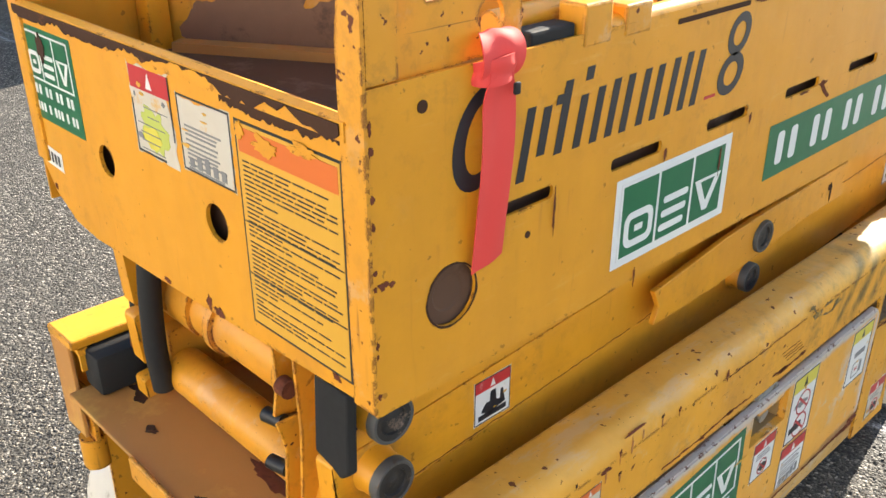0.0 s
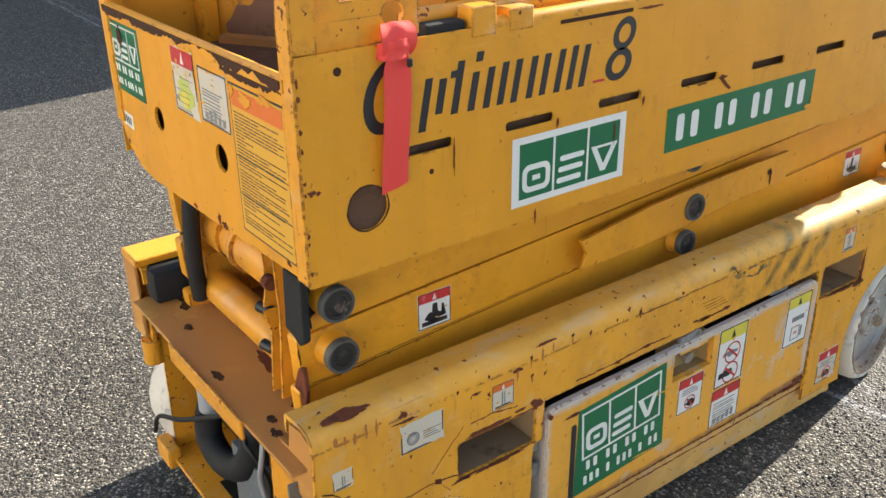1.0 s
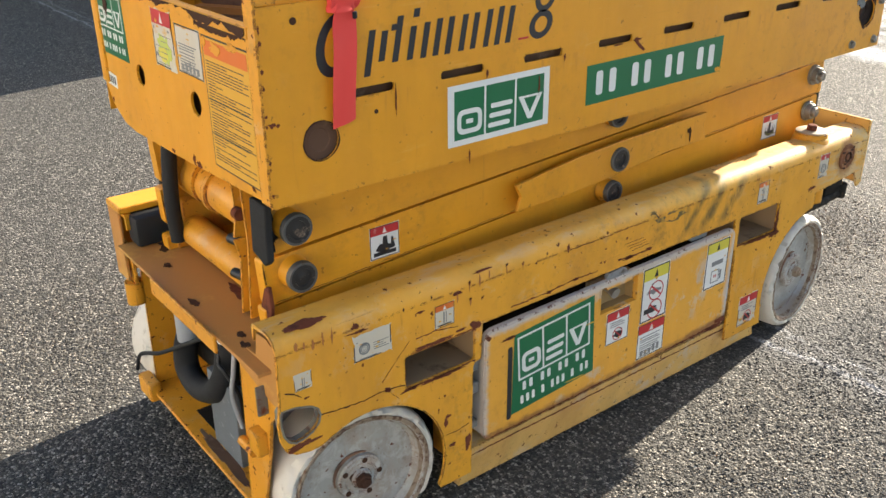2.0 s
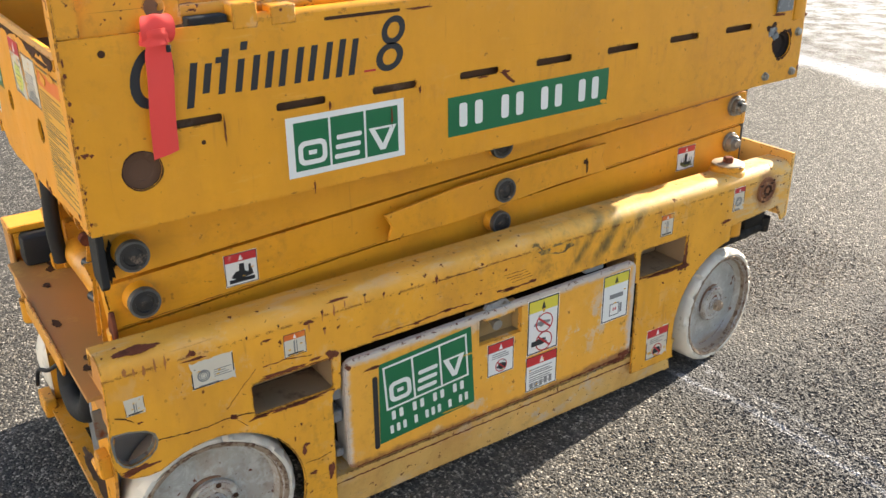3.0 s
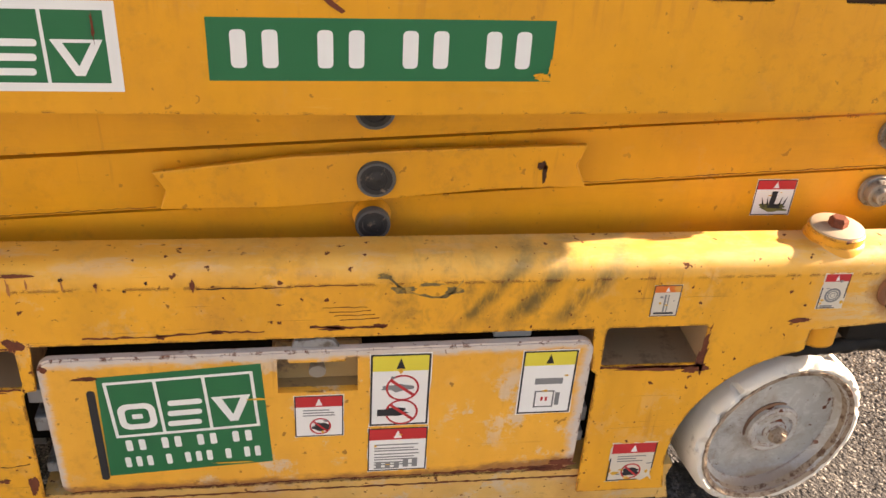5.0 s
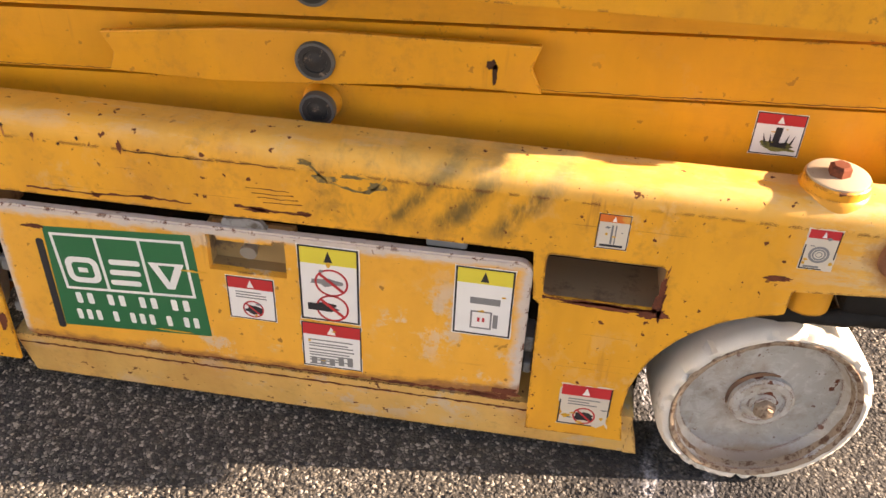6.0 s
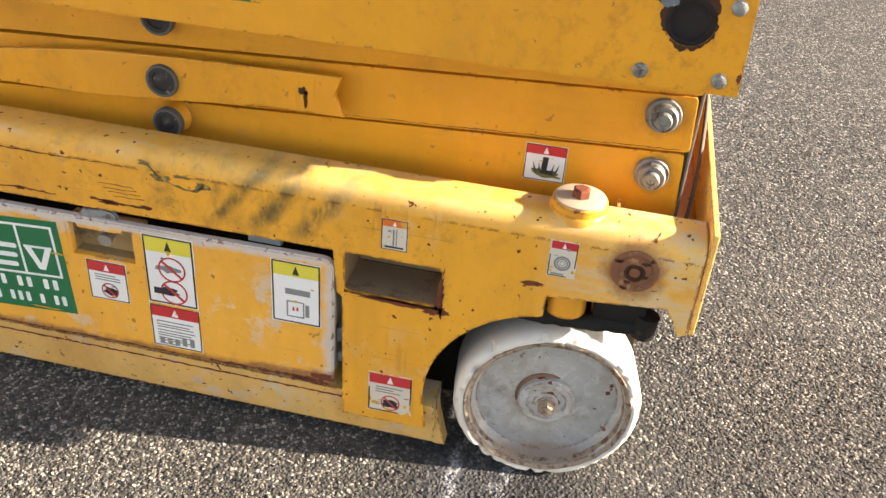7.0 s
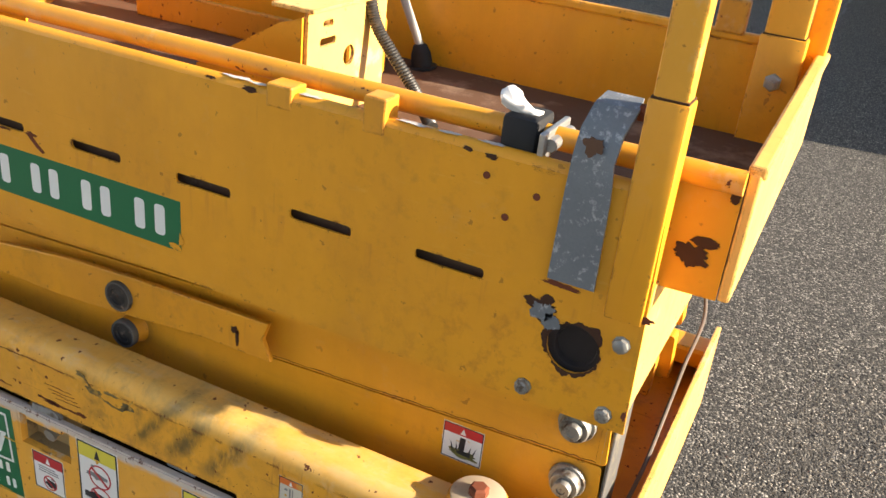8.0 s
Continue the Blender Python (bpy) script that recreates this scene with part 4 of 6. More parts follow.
outer += [(0.318, 0.085), (0.400, 0.085), (0.404, 0.350), (0.410, 0.360), (0.425, 0.362), (0.428, 0.443), (1.255, 0.447), (1.262, 0.363), (1.272, 0.355), (1.275, 0.090)]
outer += [(1.432, 0.090)] + [p for p in arch_f if p[0] < 1.61]
outer += [(1.612, 0.392), (1.614, 0.432), (1.72, 0.440), (1.80, 0.448), (1.815, 0.425), (1.828, 0.400), (1.840, 0.405), (1.840, 0.538)]
EYE = [(-0.026, 0.425), (0.0, 0.423), (0.028, 0.414), (0.041, 0.404), (0.045, 0.390), (0.040, 0.374), (0.028, 0.362), (0.010, 0.355), (-0.006, 0.353), (-0.018, 0.360), (-0.027, 0.375), (-0.030, 0.395), (-0.030, 0.418)]
cut_holes = [rect(0.236, 0.408, 0.366, 0.437, 0.008, 3), rect(1.275, 1.441, 0.369, 0.447, 0.008, 3), EYE]
plate(bm, outer, cut_holes, at_x(XR), -0.006, 0.0)
top = [(XR, 0.538)] + arc(XR - 0.034, 0.538, 0.034, 0, 90, 7)[1:] + [(-0.062, 0.570), (-0.068, 0.564), (-0.068, 0.535), (-0.062, 0.535), (-0.060, 0.562), (-0.016, 0.566)] + arc(XR - 0.034, 0.538, 0.028, 90, 0, 7)[1:]
plate(bm, [(x, z) for x, z in top], [], frame3("y", -0.030), 0.0, 1.870)
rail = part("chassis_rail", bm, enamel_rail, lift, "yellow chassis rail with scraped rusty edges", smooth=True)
# far rail, plain mirror
bm = B()
plate(bm, rect(-0.030, 1.84, 0.40, 0.538), [], at_x(-0.762), 0.0, 0.006)
plate(bm, [(-0.744 - x - 0.0, z) for x, z in top], [], frame3("y", -0.030), 0.0, 1.870)
part("chassis_rail", bm, enamel, lift, smooth=True)
# pocket linings
for y0, y1, z0, z1 in ((0.232, 0.412, 0.362, 0.441), (1.271, 1.445, 0.365, 0.451)):
    bm = B()
    plate(bm, rect(y0 - 0.004, y1 + 0.004, z0 - 0.004, z1 + 0.004), [rect(y0, y1, z0, z1)], at_x(0.012), -0.10, 0.0)
    box(bm, -0.096, -0.090, y0, y1, z0, z1)
    part("fork_pocket", bm, pocket_brown, rail)
bm = B()
grow = lambda k: [(0.008 + (u - 0.008) * k, 0.389 + (v - 0.389) * k) for u, v in EYE]
plate(bm, grow(1.10), [grow(1.0)], at_x(0.0195), -0.020, 0.0)
box(bm, -0.050, -0.044, -0.045, 0.055, 0.388, 0.450, 0.002)
part("tie_down_eye", bm, plain("eye_steel", (0.20, 0.19, 0.165), 0.55, 0.2, 0.6, 50, 0.4, RUST, 0.52), rail, "grey worn tie-down eye")

bm = B()
box(bm, -0.152, -0.147, -0.010, 0.36, 0.10, 0.46, 0.002)
part("wheel_well", bm, grey_box, lift)

# chassis tub and inner body between the rails, near black for the shade in the gaps
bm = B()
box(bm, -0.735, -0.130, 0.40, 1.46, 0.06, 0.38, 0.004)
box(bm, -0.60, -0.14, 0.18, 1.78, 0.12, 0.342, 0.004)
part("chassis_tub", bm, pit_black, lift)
# dark floor added to hide the ground seen through the gaps
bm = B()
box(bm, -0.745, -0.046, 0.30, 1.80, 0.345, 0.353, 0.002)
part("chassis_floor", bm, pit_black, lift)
# plate added to close the view out under the arms
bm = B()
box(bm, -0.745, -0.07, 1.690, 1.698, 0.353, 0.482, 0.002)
part("sight_baffle", bm, enamel_dull, lift)
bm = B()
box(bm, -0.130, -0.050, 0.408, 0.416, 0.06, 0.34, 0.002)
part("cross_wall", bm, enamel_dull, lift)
bm = B()
plate(bm, [(-0.735, 0.50), (-0.10, 0.50), (-0.10, 0.55), (-0.735, 0.55)], [], frame3("y", 1.70), 0.0, 0.006)
box(bm, -0.762, 0.016, 1.842, 1.852, 0.405, 0.592, 0.002)
part("end_plate", bm, enamel_sunlit, lift)
bm = B()
box(bm, -0.755, -0.065, 1.70, 1.842, 0.480, 0.488, 0.002)
part("end_trough", bm, enamel_dull, lift)

# battery tray door
catch_grey = plain("dirty_grey_catch", (0.24, 0.235, 0.23), 0.6, 0.1, 0.6, 60, 0.4, (0.10, 0.08, 0.06), 0.55)
bm = B()
door_hole = [(0.772, 0.344), (0.893, 0.344), (0.893, 0.410), (0.876, 0.410), (0.874, 0.402), (0.790, 0.402), (0.788, 0.410), (0.772, 0.410)]
door_edge = [(0.432, 0.166), (0.436, 0.157), (0.445, 0.152), (1.245, 0.155), (1.254, 0.159), (1.258, 0.168)] + arc(1.236, 0.405, 0.022, 0, 90, 6) + arc(0.453, 0.3985, 0.021, 90, 180, 6)
plate(bm, door_edge, [door_hole], at_x(0.022), -0.014, -0.0028)
plate(bm, [(0.845 + (u - 0.845) * 0.9935, 0.287 + (v - 0.287) * 0.980) for u, v in door_edge], [door_hole], at_x(0.022), -0.0028, 0.0)
door = part("battery_door", bm, enamel_door, lift, "scuffed yellow battery door with warning stickers")
bm = B()
plate(bm, [(0.437, 0.160), (1.253, 0.163), (1.253, 0.372), (0.901, 0.372), (0.901, 0.332), (0.764, 0.332), (0.764, 0.372), (0.437, 0.372)], [], at_x(0.022), -0.062, -0.0143)
part("door_body", bm, primer, door, "greyed deep side of the moulded door")
bm = B()
box(bm, -0.022, -0.016, 0.765, 0.90, 0.335, 0.412)
box(bm, -0.018, 0.009, 0.765, 0.770, 0.335, 0.412)
box(bm, -0.018, 0.009, 0.895, 0.90, 0.335, 0.412)
box(bm, -0.018, 0.009, 0.765, 0.90, 0.335, 0.342)
part("latch_recess", bm, plain("recess_dirt", (0.40, 0.26, 0.11), 0.7, 0.0, 0.6, 40, 0.3, (0.16, 0.10, 0.06), 0.54), door)
bm = B()
cyl(bm, (-0.016, 0.832, 0.382), (0.006, 0.832, 0.376), 0.011, 16)
cyl(bm, (0.006, 0.832, 0.376), (0.012, 0.832, 0.375), 0.013, 16)
part("latch_knob", bm, steel, door, "zinc latch knob", smooth=True)
# slot drawn as a flat black strip in place of its shade
bm = B()
plate(bm, rect(0.495, 0.507, 0.18, 0.362, 0.005, 3), [], at_x(0.022), 0.0, 0.001)
part("door_slot", bm, black_v, door)
bm = B()
plate(bm, [(0.795, 0.424), (0.865, 0.424), (0.855, 0.437), (0.838, 0.441), (0.820, 0.437), (0.80, 0.437)], [], at_x(0.004), 0.0, 0.010)
part("door_catch", bm, catch_grey, door)
bm = B()
box(bm, -0.01, 0.006, 1.10, 1.16, 0.426, 0.443, 0.003)
part("door_catch", bm, galvanised, door)

# pothole skirt under the door
bm = B()
plate(bm, [(-0.020, 0.024), (0.004, 0.118), (0.010, 0.138), (-0.06, 0.142), (-0.06, 0.024)], [], frame3("y", 0.396), 0.0, 1.048)
plate(bm, [(1.444, 0.142), (1.444, 0.024), (1.466, 0.024), (1.447, 0.10)], [], at_x(-0.018), -0.03, 0.0)
part("pothole_skirt", bm, enamel_skirt, lift, "faded yellow skirt with bare metal edge")
# hinge clutter beside the door
for y0, y1, z0, z1 in ((0.406, 0.430, 0.328, 0.355), (0.408, 0.430, 0.272, 0.300), (0.410, 0.428, 0.185, 0.205), (1.258, 1.272, 0.245, 0.275), (1.260, 1.272, 0.200, 0.222)):
    bm = B()
    box(bm, -0.04, 0.006, y0, y1, z0, z1, 0.003)
    part("hinge", bm, catch_grey, door)


# ---- wheels ----
rim_rust = plain("rusty_rim_edge", (0.29, 0.215, 0.15), 0.85, 0.0, 0.7, 190, 0.8, (0.10, 0.048, 0.025), 0.50)


def wheel(x, y, steer, bolts):
    R = 0.168
    m = Matrix.Translation((x, y, R)) @ Matrix.Rotation(radians(steer), 4, "Z") @ Matrix.Rotation(radians(90), 4, "Y")
    bm = B()
    lathe(bm, [(0.100, -0.122), (0.155, -0.125), (R - 0.002, -0.112), (R, -0.05), (R, -0.012), (R - 0.003, -0.003), (R - 0.008, 0.004), (R - 0.013, 0.006), (0.150, 0.004), (0.146, -0.004)], m, 110)
    inv = m.inverted()
    for v in bm.verts:
        d = inv @ v.co
        if d.xy.length > R - 0.02 and d.z > -0.02:
            p = Vector((d.x * 55, d.y * 55, y * 9))
            bite = max(0.0, noise.noise(p) + 0.6 * noise.noise(p * 2.7) - 0.10)
            k = 1 - 0.050 * bite * (1.0 if d.z > -0.006 else 0.35)
            v.co = m @ Vector((d.x * k, d.y * k, d.z - 0.016 * bite + 0.0016 * noise.noise(p * 4)))
    w = part("wheel", bm, tyre_white, lift, "cream non-marking tyre on grey rusty rim", smooth=True)
    bm = B()
    lathe(bm, [(0.148, -0.030), (0.148, 0.0), (0.144, 0.004), (0.139, 0.002), (0.1355, -0.016), (0.127, -0.027), (0.070, -0.030), (0.055, -0.024), (0.0, -0.024)], m, 56)
    part("rim", bm, rim_grey, w, "grey dished rim with rust", smooth=True)
    bm = B()
    ring = [(0.1505, 0.0030), (0.1485, 0.0058), (0.1460, 0.0058), (0.1410, 0.0035), (0.1372, -0.004), (0.1352, -0.012)]
    lathe(bm, ring, m, 90)
    for v in bm.verts:
        v.co += 0.0016 * noise.noise_vector(v.co * 70)
    part("rim_edge", bm, rim_rust, w, "chipped rusty rim edge", smooth=True)
    bm = B()
    lathe(bm, [(0.052, -0.026), (0.051, -0.016), (0.047, -0.012), (0.036, -0.012), (0.033, -0.015), (0.022, -0.015), (0.019, -0.006), (0.0, -0.006)], m, 36)
    part("hub", bm, rim_grey, w, smooth=True)
    bm = B()
    q = 0.021 if bolts else 0.019
    plate(bm, ragged(0, 0, q, q, int(y * 50), 40, 0.4), [], lambda u, v, h: m @ Vector((u, v, h)), -0.0145, -0.0135)
    part("rust_mark", bm, dark_rust if bolts else bare_rust, w)
    bm = B()
    lathe(bm, [(0.0175, -0.010), (0.0175, 0.003), (0.0155, 0.006), (0.0115, 0.006), (0.0105, 0.011), (0.0, 0.012)], m, 6)
    part("axle_nut", bm, rim_rust if not bolts else dark_rust, w, "rusty hexagonal axle nut")
    for k in range(5 if bolts else 0):
        a = 2 * math.pi * k / 5 + 0.4
        bm = B()
        lathe(bm, [(0.0062, -0.013), (0.0062, -0.0105), (0, -0.0105)], m @ Matrix.Translation((0.041 * math.cos(a), 0.041 * math.sin(a), 0)), 8)
        part("bolt_hole", bm, dark_rust, w)
    bm = B()
    pts = arc(0, 0, 0.053, 70, 190, 14)
    loop = pts + [(u * (1.05 + 0.10 * math.sin(math.pi * i / 14)), v * (1.05 + 0.10 * math.sin(math.pi * i / 14))) for i, (u, v) in enumerate(reversed(pts))]
    plate(bm, [(-v, u) for u, v in loop], [], lambda u, v, h: m @ Vector((u, v, h)), -0.0245, -0.0225)
    part("rust_mark", bm, cross_rust, w)
    return w


wheel(-0.016, 1.644, 8, False)
wheel(-0.012, 0.149, -5, True)
wheel(-0.655, 1.644, 0, False)
wheel(-0.712, 0.147, 0, False)

# kingpin boss and steering gear at the far wheel
bm = B()
m = Matrix.Translation((-0.040, 1.640, 0.566))
lathe(bm, [(0.050, -0.01), (0.048, 0.004), (0.044, 0.008), (0.044, 0.020), (0.042, 0.022), (0, 0.022)], m, 32)
part("kingpin_boss", bm, enamel_worn, rail, "worn yellow kingpin boss", smooth=True)
bm = B()
lathe(bm, [(0.041, 0.0215), (0.041, 0.0245), (0.039, 0.0255), (0, 0.0255)], m, 32)
part("washer", bm, washer_tan, rail, "pale worn washer", smooth=True)
bm = B()
lathe(bm, [(0.015, 0.025), (0.015, 0.037), (0.011, 0.040), (0, 0.040)], m, 6)
part("bolt_head", bm, bare_rust, rail, "rusty bolt head")
bm = B()
cyl(bm, (-0.018, 1.645, 0.392), (-0.018, 1.645, 0.445), 0.034)
part("kingpin_tube", bm, enamel_worn, rail, smooth=True)
bm = B()
hose(bm, [(-0.02, 1.50, 0.352), (-0.01, 1.56, 0.372), (-0.005, 1.66, 0.378), (-0.005, 1.78, 0.388)], 0.0135, 12)
box(bm, -0.06, 0.004, 1.69, 1.775, 0.392, 0.436, 0.008)
box(bm, -0.05, 0.006, 1.56, 1.62, 0.372, 0.41, 0.008)
for v in bm.verts:
    v.co += 0.004 * noise.noise_vector(v.co * 60)
cyl(bm, (-0.005, 1.775, 0.375), (-0.005, 1.778, 0.415), 0.020, 14)
part("steering_arm", bm, grease, lift, "black greasy steering arm", smooth=True)
bm = B()
m = Matrix.Translation((XR, 1.741, 0.508)) @ Matrix.Rotation(radians(90), 4, "Y")
lathe(bm, [(0.037, 0), (0.036, 0.003), (0.033, 0.005), (0.029, 0.0045), (0.026, 0.0025), (0.023, 0.003), (0.019, 0.0055), (0.015, 0.0055), (0.013, 0.002), (0.009, 0.0015), (0.008, 0.005), (0, 0.0055)], m, 36)
for v in bm.verts:
    v.co += 0.0010 * noise.noise_vector(v.co * 120)
part("rusted_plug", bm, plug_rust, rail, "round rusted plug", smooth=True)
bm = B()
lathe(bm, [(0.0165, 0.0050), (0.0155, 0.0066), (0.0138, 0.0062), (0.0125, 0.0030), (0.0095, 0.0030), (0.0085, 0.0058)], m, 30)
for v in bm.verts:
    v.co += 0.0012 * noise.noise_vector(v.co * 190)
part("plug_recess", bm, dark_rust, rail, "dark scaled recess of the plug", smooth=True)
for k in range(11):
    a = 0.57 * k + 0.3 * math.sin(k * 2.1)
    r = 0.0255 + 0.0085 * math.sin(k * 1.7)
    bm = B()
    plate(bm, ragged(1.741 + r * math.cos(a), 0.508 + r * math.sin(a), 0.0028 + 0.003 * (k % 3) / 2, 0.0026, 300 + k, 18, 0.6), [], at_x(XR), 0.0040, 0.0062)
    part("rust_flake", bm, dark_rust if k % 3 else cross_rust, rail)


# ---- near end: deck plate, lift cylinder, hoses, pump bay ----
bm = B()
box(bm, -0.69, -0.008, -0.054, 0.20, 0.492, 0.500, 0.002)
deck = part("step_deck", bm, rusty_deck, lift, "brown rusty step deck")
bm = B()
box(bm, -0.48, -0.17, -0.061, -0.0545, 0.466, 0.5035, 0.002)
part("deck_lip", bm, enamel_worn, deck, bevel=0.001)
for k, (x, y, r, q) in enumerate(((-0.625, 0.035, 0.024, 0.014), (-0.60, 0.022, 0.014, 0.010), (-0.518, -0.006, 0.010, 0.007), (-0.326, -0.030, 0.018, 0.008), (-0.150, -0.014, 0.010, 0.006), (-0.115, -0.026, 0.014, 0.006), (-0.165, 0.05, 0.012, 0.020), (-0.30, 0.06, 0.05, 0.012))):
    bm = B()
    plate(bm, ragged(x, y, r, q, 300 + k, 36, 0.5), [], lambda u, v, h: Vector((u, v, 0.500 + h)), 0.0003, 0.0012)
    part("stain", bm, dark_rust if k != 7 else bare_rust, deck)
for x, y in ((-0.655, 0.02), (-0.518, -0.006), (-0.152, -0.015), (-0.108, -0.024)):
    bm = B()
    cyl(bm, (x, y, 0.4995), (x, y, 0.5045), 0.007, 10)
    part("bolt", bm, dark_rust, deck)
bm = B()
plate(bm, [(-0.152, 0.452), (-0.02, 0.425), (0.010, 0.425), (0.010, 0.546), (-0.02, 0.558), (-0.055, 0.553), (-0.065, 0.505), (-0.152, 0.498)], [], frame3("-y", -0.022), 0.0, 0.006)
part("rail_end_cap", bm, rusty_deck, rail)
bm = B()
plate(bm, [(-0.172, 0.096), (-0.105, 0.098), (-0.100, 0.155), (-0.055, 0.30), (-0.045, 0.36), (-0.004, 0.418), (0.004, 0.424), (-0.150, 0.451)], [], frame3("-y", -0.018), 0.0, 0.006)
part("front_column", bm, enamel_worn, lift)
bm = B()
box(bm, -0.100, -0.062, -0.046, -0.022, 0.285, 0.335, 0.004)
cyl(bm, (-0.160, -0.034, 0.268), (-0.105, -0.034, 0.268), 0.010, 12)
part("lug", bm, enamel_worn, lift)
# end face browner than its top: dirt, and its shade put into colour
bm = B()
box(bm, -0.766, -0.700, -0.038, -0.031, 0.40, 0.571, 0.002)
far_cap = part("rail_end_cap", bm, rusty_deck, lift)
bm = B()
box(bm, -0.766, -0.680, -0.040, 0.14, 0.572, 0.588, 0.004)
part("cap_top", bm, enamel, far_cap)
bm = B()
plate(bm, ragged(0.040, 0.004, 0.036, 0.010, 31, 60, 0.35), [], lambda u, v, h: Vector((-0.006 + v, u, 0.5715 + h - 0.18 * v)), 0.0, 0.0015)
part("bare_patch", bm, bare_rust, rail)

bm = B()
cyl(bm, (-0.50, 0.115, 0.665), (-0.235, 0.115, 0.665), 0.046, 28)
cyl(bm, (-0.455, 0.115, 0.665), (-0.440, 0.115, 0.665), 0.053, 28)
cyl(bm, (-0.60, 0.12, 0.67), (-0.50, 0.12, 0.67), 0.057, 28)
cyl(bm, (-0.29, 0.115, 0.665), (-0.27, 0.115, 0.665), 0.052, 28)
part("lift_cylinder", bm, enamel_worn, lift, smooth=True)
bm = B()
cyl(bm, (-0.58, 0.080, 0.548), (-0.16, 0.080, 0.548), 0.034, 24)
part("cross_tube", bm, enamel_worn, lift, smooth=True)
bm = B()
cyl(bm, (-0.58, 0.10, 0.75), (-0.12, 0.10, 0.75), 0.032, 24)
part("cross_tube", bm, enamel_worn, lift, smooth=True)
bm = B()
box(bm, -0.61, -0.585, 0.05, 0.16, 0.50, 0.80, 0.003)
part("end_plate", bm, enamel_dull, lift)
for x, pts in ((-0.235, [(0.030, 0.655), (0.072, 0.645), (0.080, 0.79), (0.035, 0.79), (0.038, 0.70)]), (-0.215, [(0.022, 0.505), (0.058, 0.505), (0.066, 0.62), (0.060, 0.66), (0.020, 0.66), (0.030, 0.62)]), (-0.185, [(0.024, 0.505), (0.060, 0.505), (0.070, 0.64), (0.072, 0.79), (0.030, 0.79), (0.034, 0.66)])):
    bm = B()
    plate(bm, pts, [], at_x(x), -0.005, 0.0)
    part("bracket", bm, enamel_worn, lift, bevel=0.0015)
bm = B()
cyl(bm, (-0.212, 0.030, 0.715), (-0.195, 0.030, 0.715), 0.012, 14)
part("bolt", bm, bare_rust, lift)
for z in (0.572, 0.645):
    bm = B()
    cyl(bm, (-0.262, 0.034, z), (-0.232, 0.040, z), 0.010, 12)
    part("grease_fitting", bm, black_steel, lift, smooth=True)
bm = B()
plate(bm, [(-0.140, 0.668), (-0.112, 0.661), (-0.094, 0.652), (-0.080, 0.664), (-0.078, 0.72), (-0.074, 0.772), (-0.132, 0.772), (-0.136, 0.72)], [], frame3("-y", 0.034), 0.0, 0.014)
part("stop_block", bm, rubber, lift, "torn black rubber stop block", bevel=0.003)
bm = B()
plate(bm, ragged(0.044, 0.700, 0.012, 0.034, 71, 60, 0.5), [], at_x(-0.114), 0.0004, 0.004)
part("grease_smear", bm, grease, ARMS[2])
bm = B()
plate(bm, [(-0.150, 0.503), (-0.118, 0.503), (-0.106, 0.56), (-0.112, 0.60), (-0.128, 0.594), (-0.148, 0.55)], [], frame3("-y", 0.030), -0.008, 0.0)
part("arm_lug", bm, bare_rust, lift, bevel=0.002)
for x, y, r, mt in ((-0.552, 0.036, 0.0165, rubber), (-0.640, 0.060, 0.015, rubber), (-0.606, 0.090, 0.010, black_steel)):
    bm = B()
    hose(bm, [(x + 0.004, y + 0.03, 0.86), (x + 0.002, y + 0.008, 0.74), (x, y, 0.62), (x - 0.002, y + 0.004, 0.50 + (0.035 if mt is rubber else 0.0))], r, 14)
    part("hose", bm, mt, lift, smooth=True)
bm = B()
box(bm, -0.665, -0.630, 0.06, 0.085, 0.50, 0.62, 0.004)
cyl(bm, (-0.64, 0.055, 0.575), (-0.605, 0.055, 0.575), 0.020, 14)
part("bracket", bm, bare_rust, lift)
bm = B()
box(bm, -0.698, -0.638, -0.022, 0.13, 0.50, 0.571, 0.010)
part("black_box", bm, rubber, lift, smooth=True)

# open pump bay below the deck
bm = B()
plate(bm, [(-0.012, 0.085), (0.30, 0.085), (0.30, 0.49), (0.0, 0.49), (-0.008, 0.40)], [], at_x(-0.700), -0.006, 0.0)
box(bm, -0.71, -0.10, -0.030, 0.30, 0.098, 0.110, 0.002)
box(bm, -0.735, -0.66, -0.045, -0.015, 0.085, 0.135, 0.005)
part("bay_frame", bm, enamel_worn, lift)
bm = B()
box(bm, -0.740, -0.690, -0.026, -0.018, 0.39, 0.488, 0.002)
cyl(bm, (-0.715, -0.022, 0.335), (-0.715, -0.022, 0.392), 0.022, 16)
part("steering_post", bm, enamel_worn, lift, smooth=True)
bm = B()
plate(bm, [(-0.012, 0.11), (0.20, 0.11), (0.20, 0.49), (-0.012, 0.49)], [], at_x(-0.160), -0.006, 0.0)
part("bay_cheek", bm, enamel_worn, lift)
bm = B()
box(bm, -0.400, -0.268, 0.004, 0.030, 0.110, 0.300, 0.002)
box(bm, -0.400, -0.268, 0.028, 0.085, 0.110, 0.200, 0.002)
part("battery_box", bm, galvanised, lift, "bare grey metal box in the pump bay")
# cut hole in the bay floor, its shade drawn as a flat black patch
bm = B()
plate(bm, [(-0.53, 0.015), (-0.43, 0.015), (-0.43, 0.06), (-0.53, 0.06)], [], lambda u, v, h: Vector((u, v, 0.110 + h)), 0.0003, 0.0015)
part("floor_slot", bm, grease, lift)
bm = B()
plate(bm, ragged(-0.34, -0.008, 0.12, 0.014, 91, 50, 0.4), [], lambda u, v, h: Vector((u, v, 0.110 + h)), 0.0003, 0.0012)
part("stain", bm, floor_rust, lift)
bm = B()
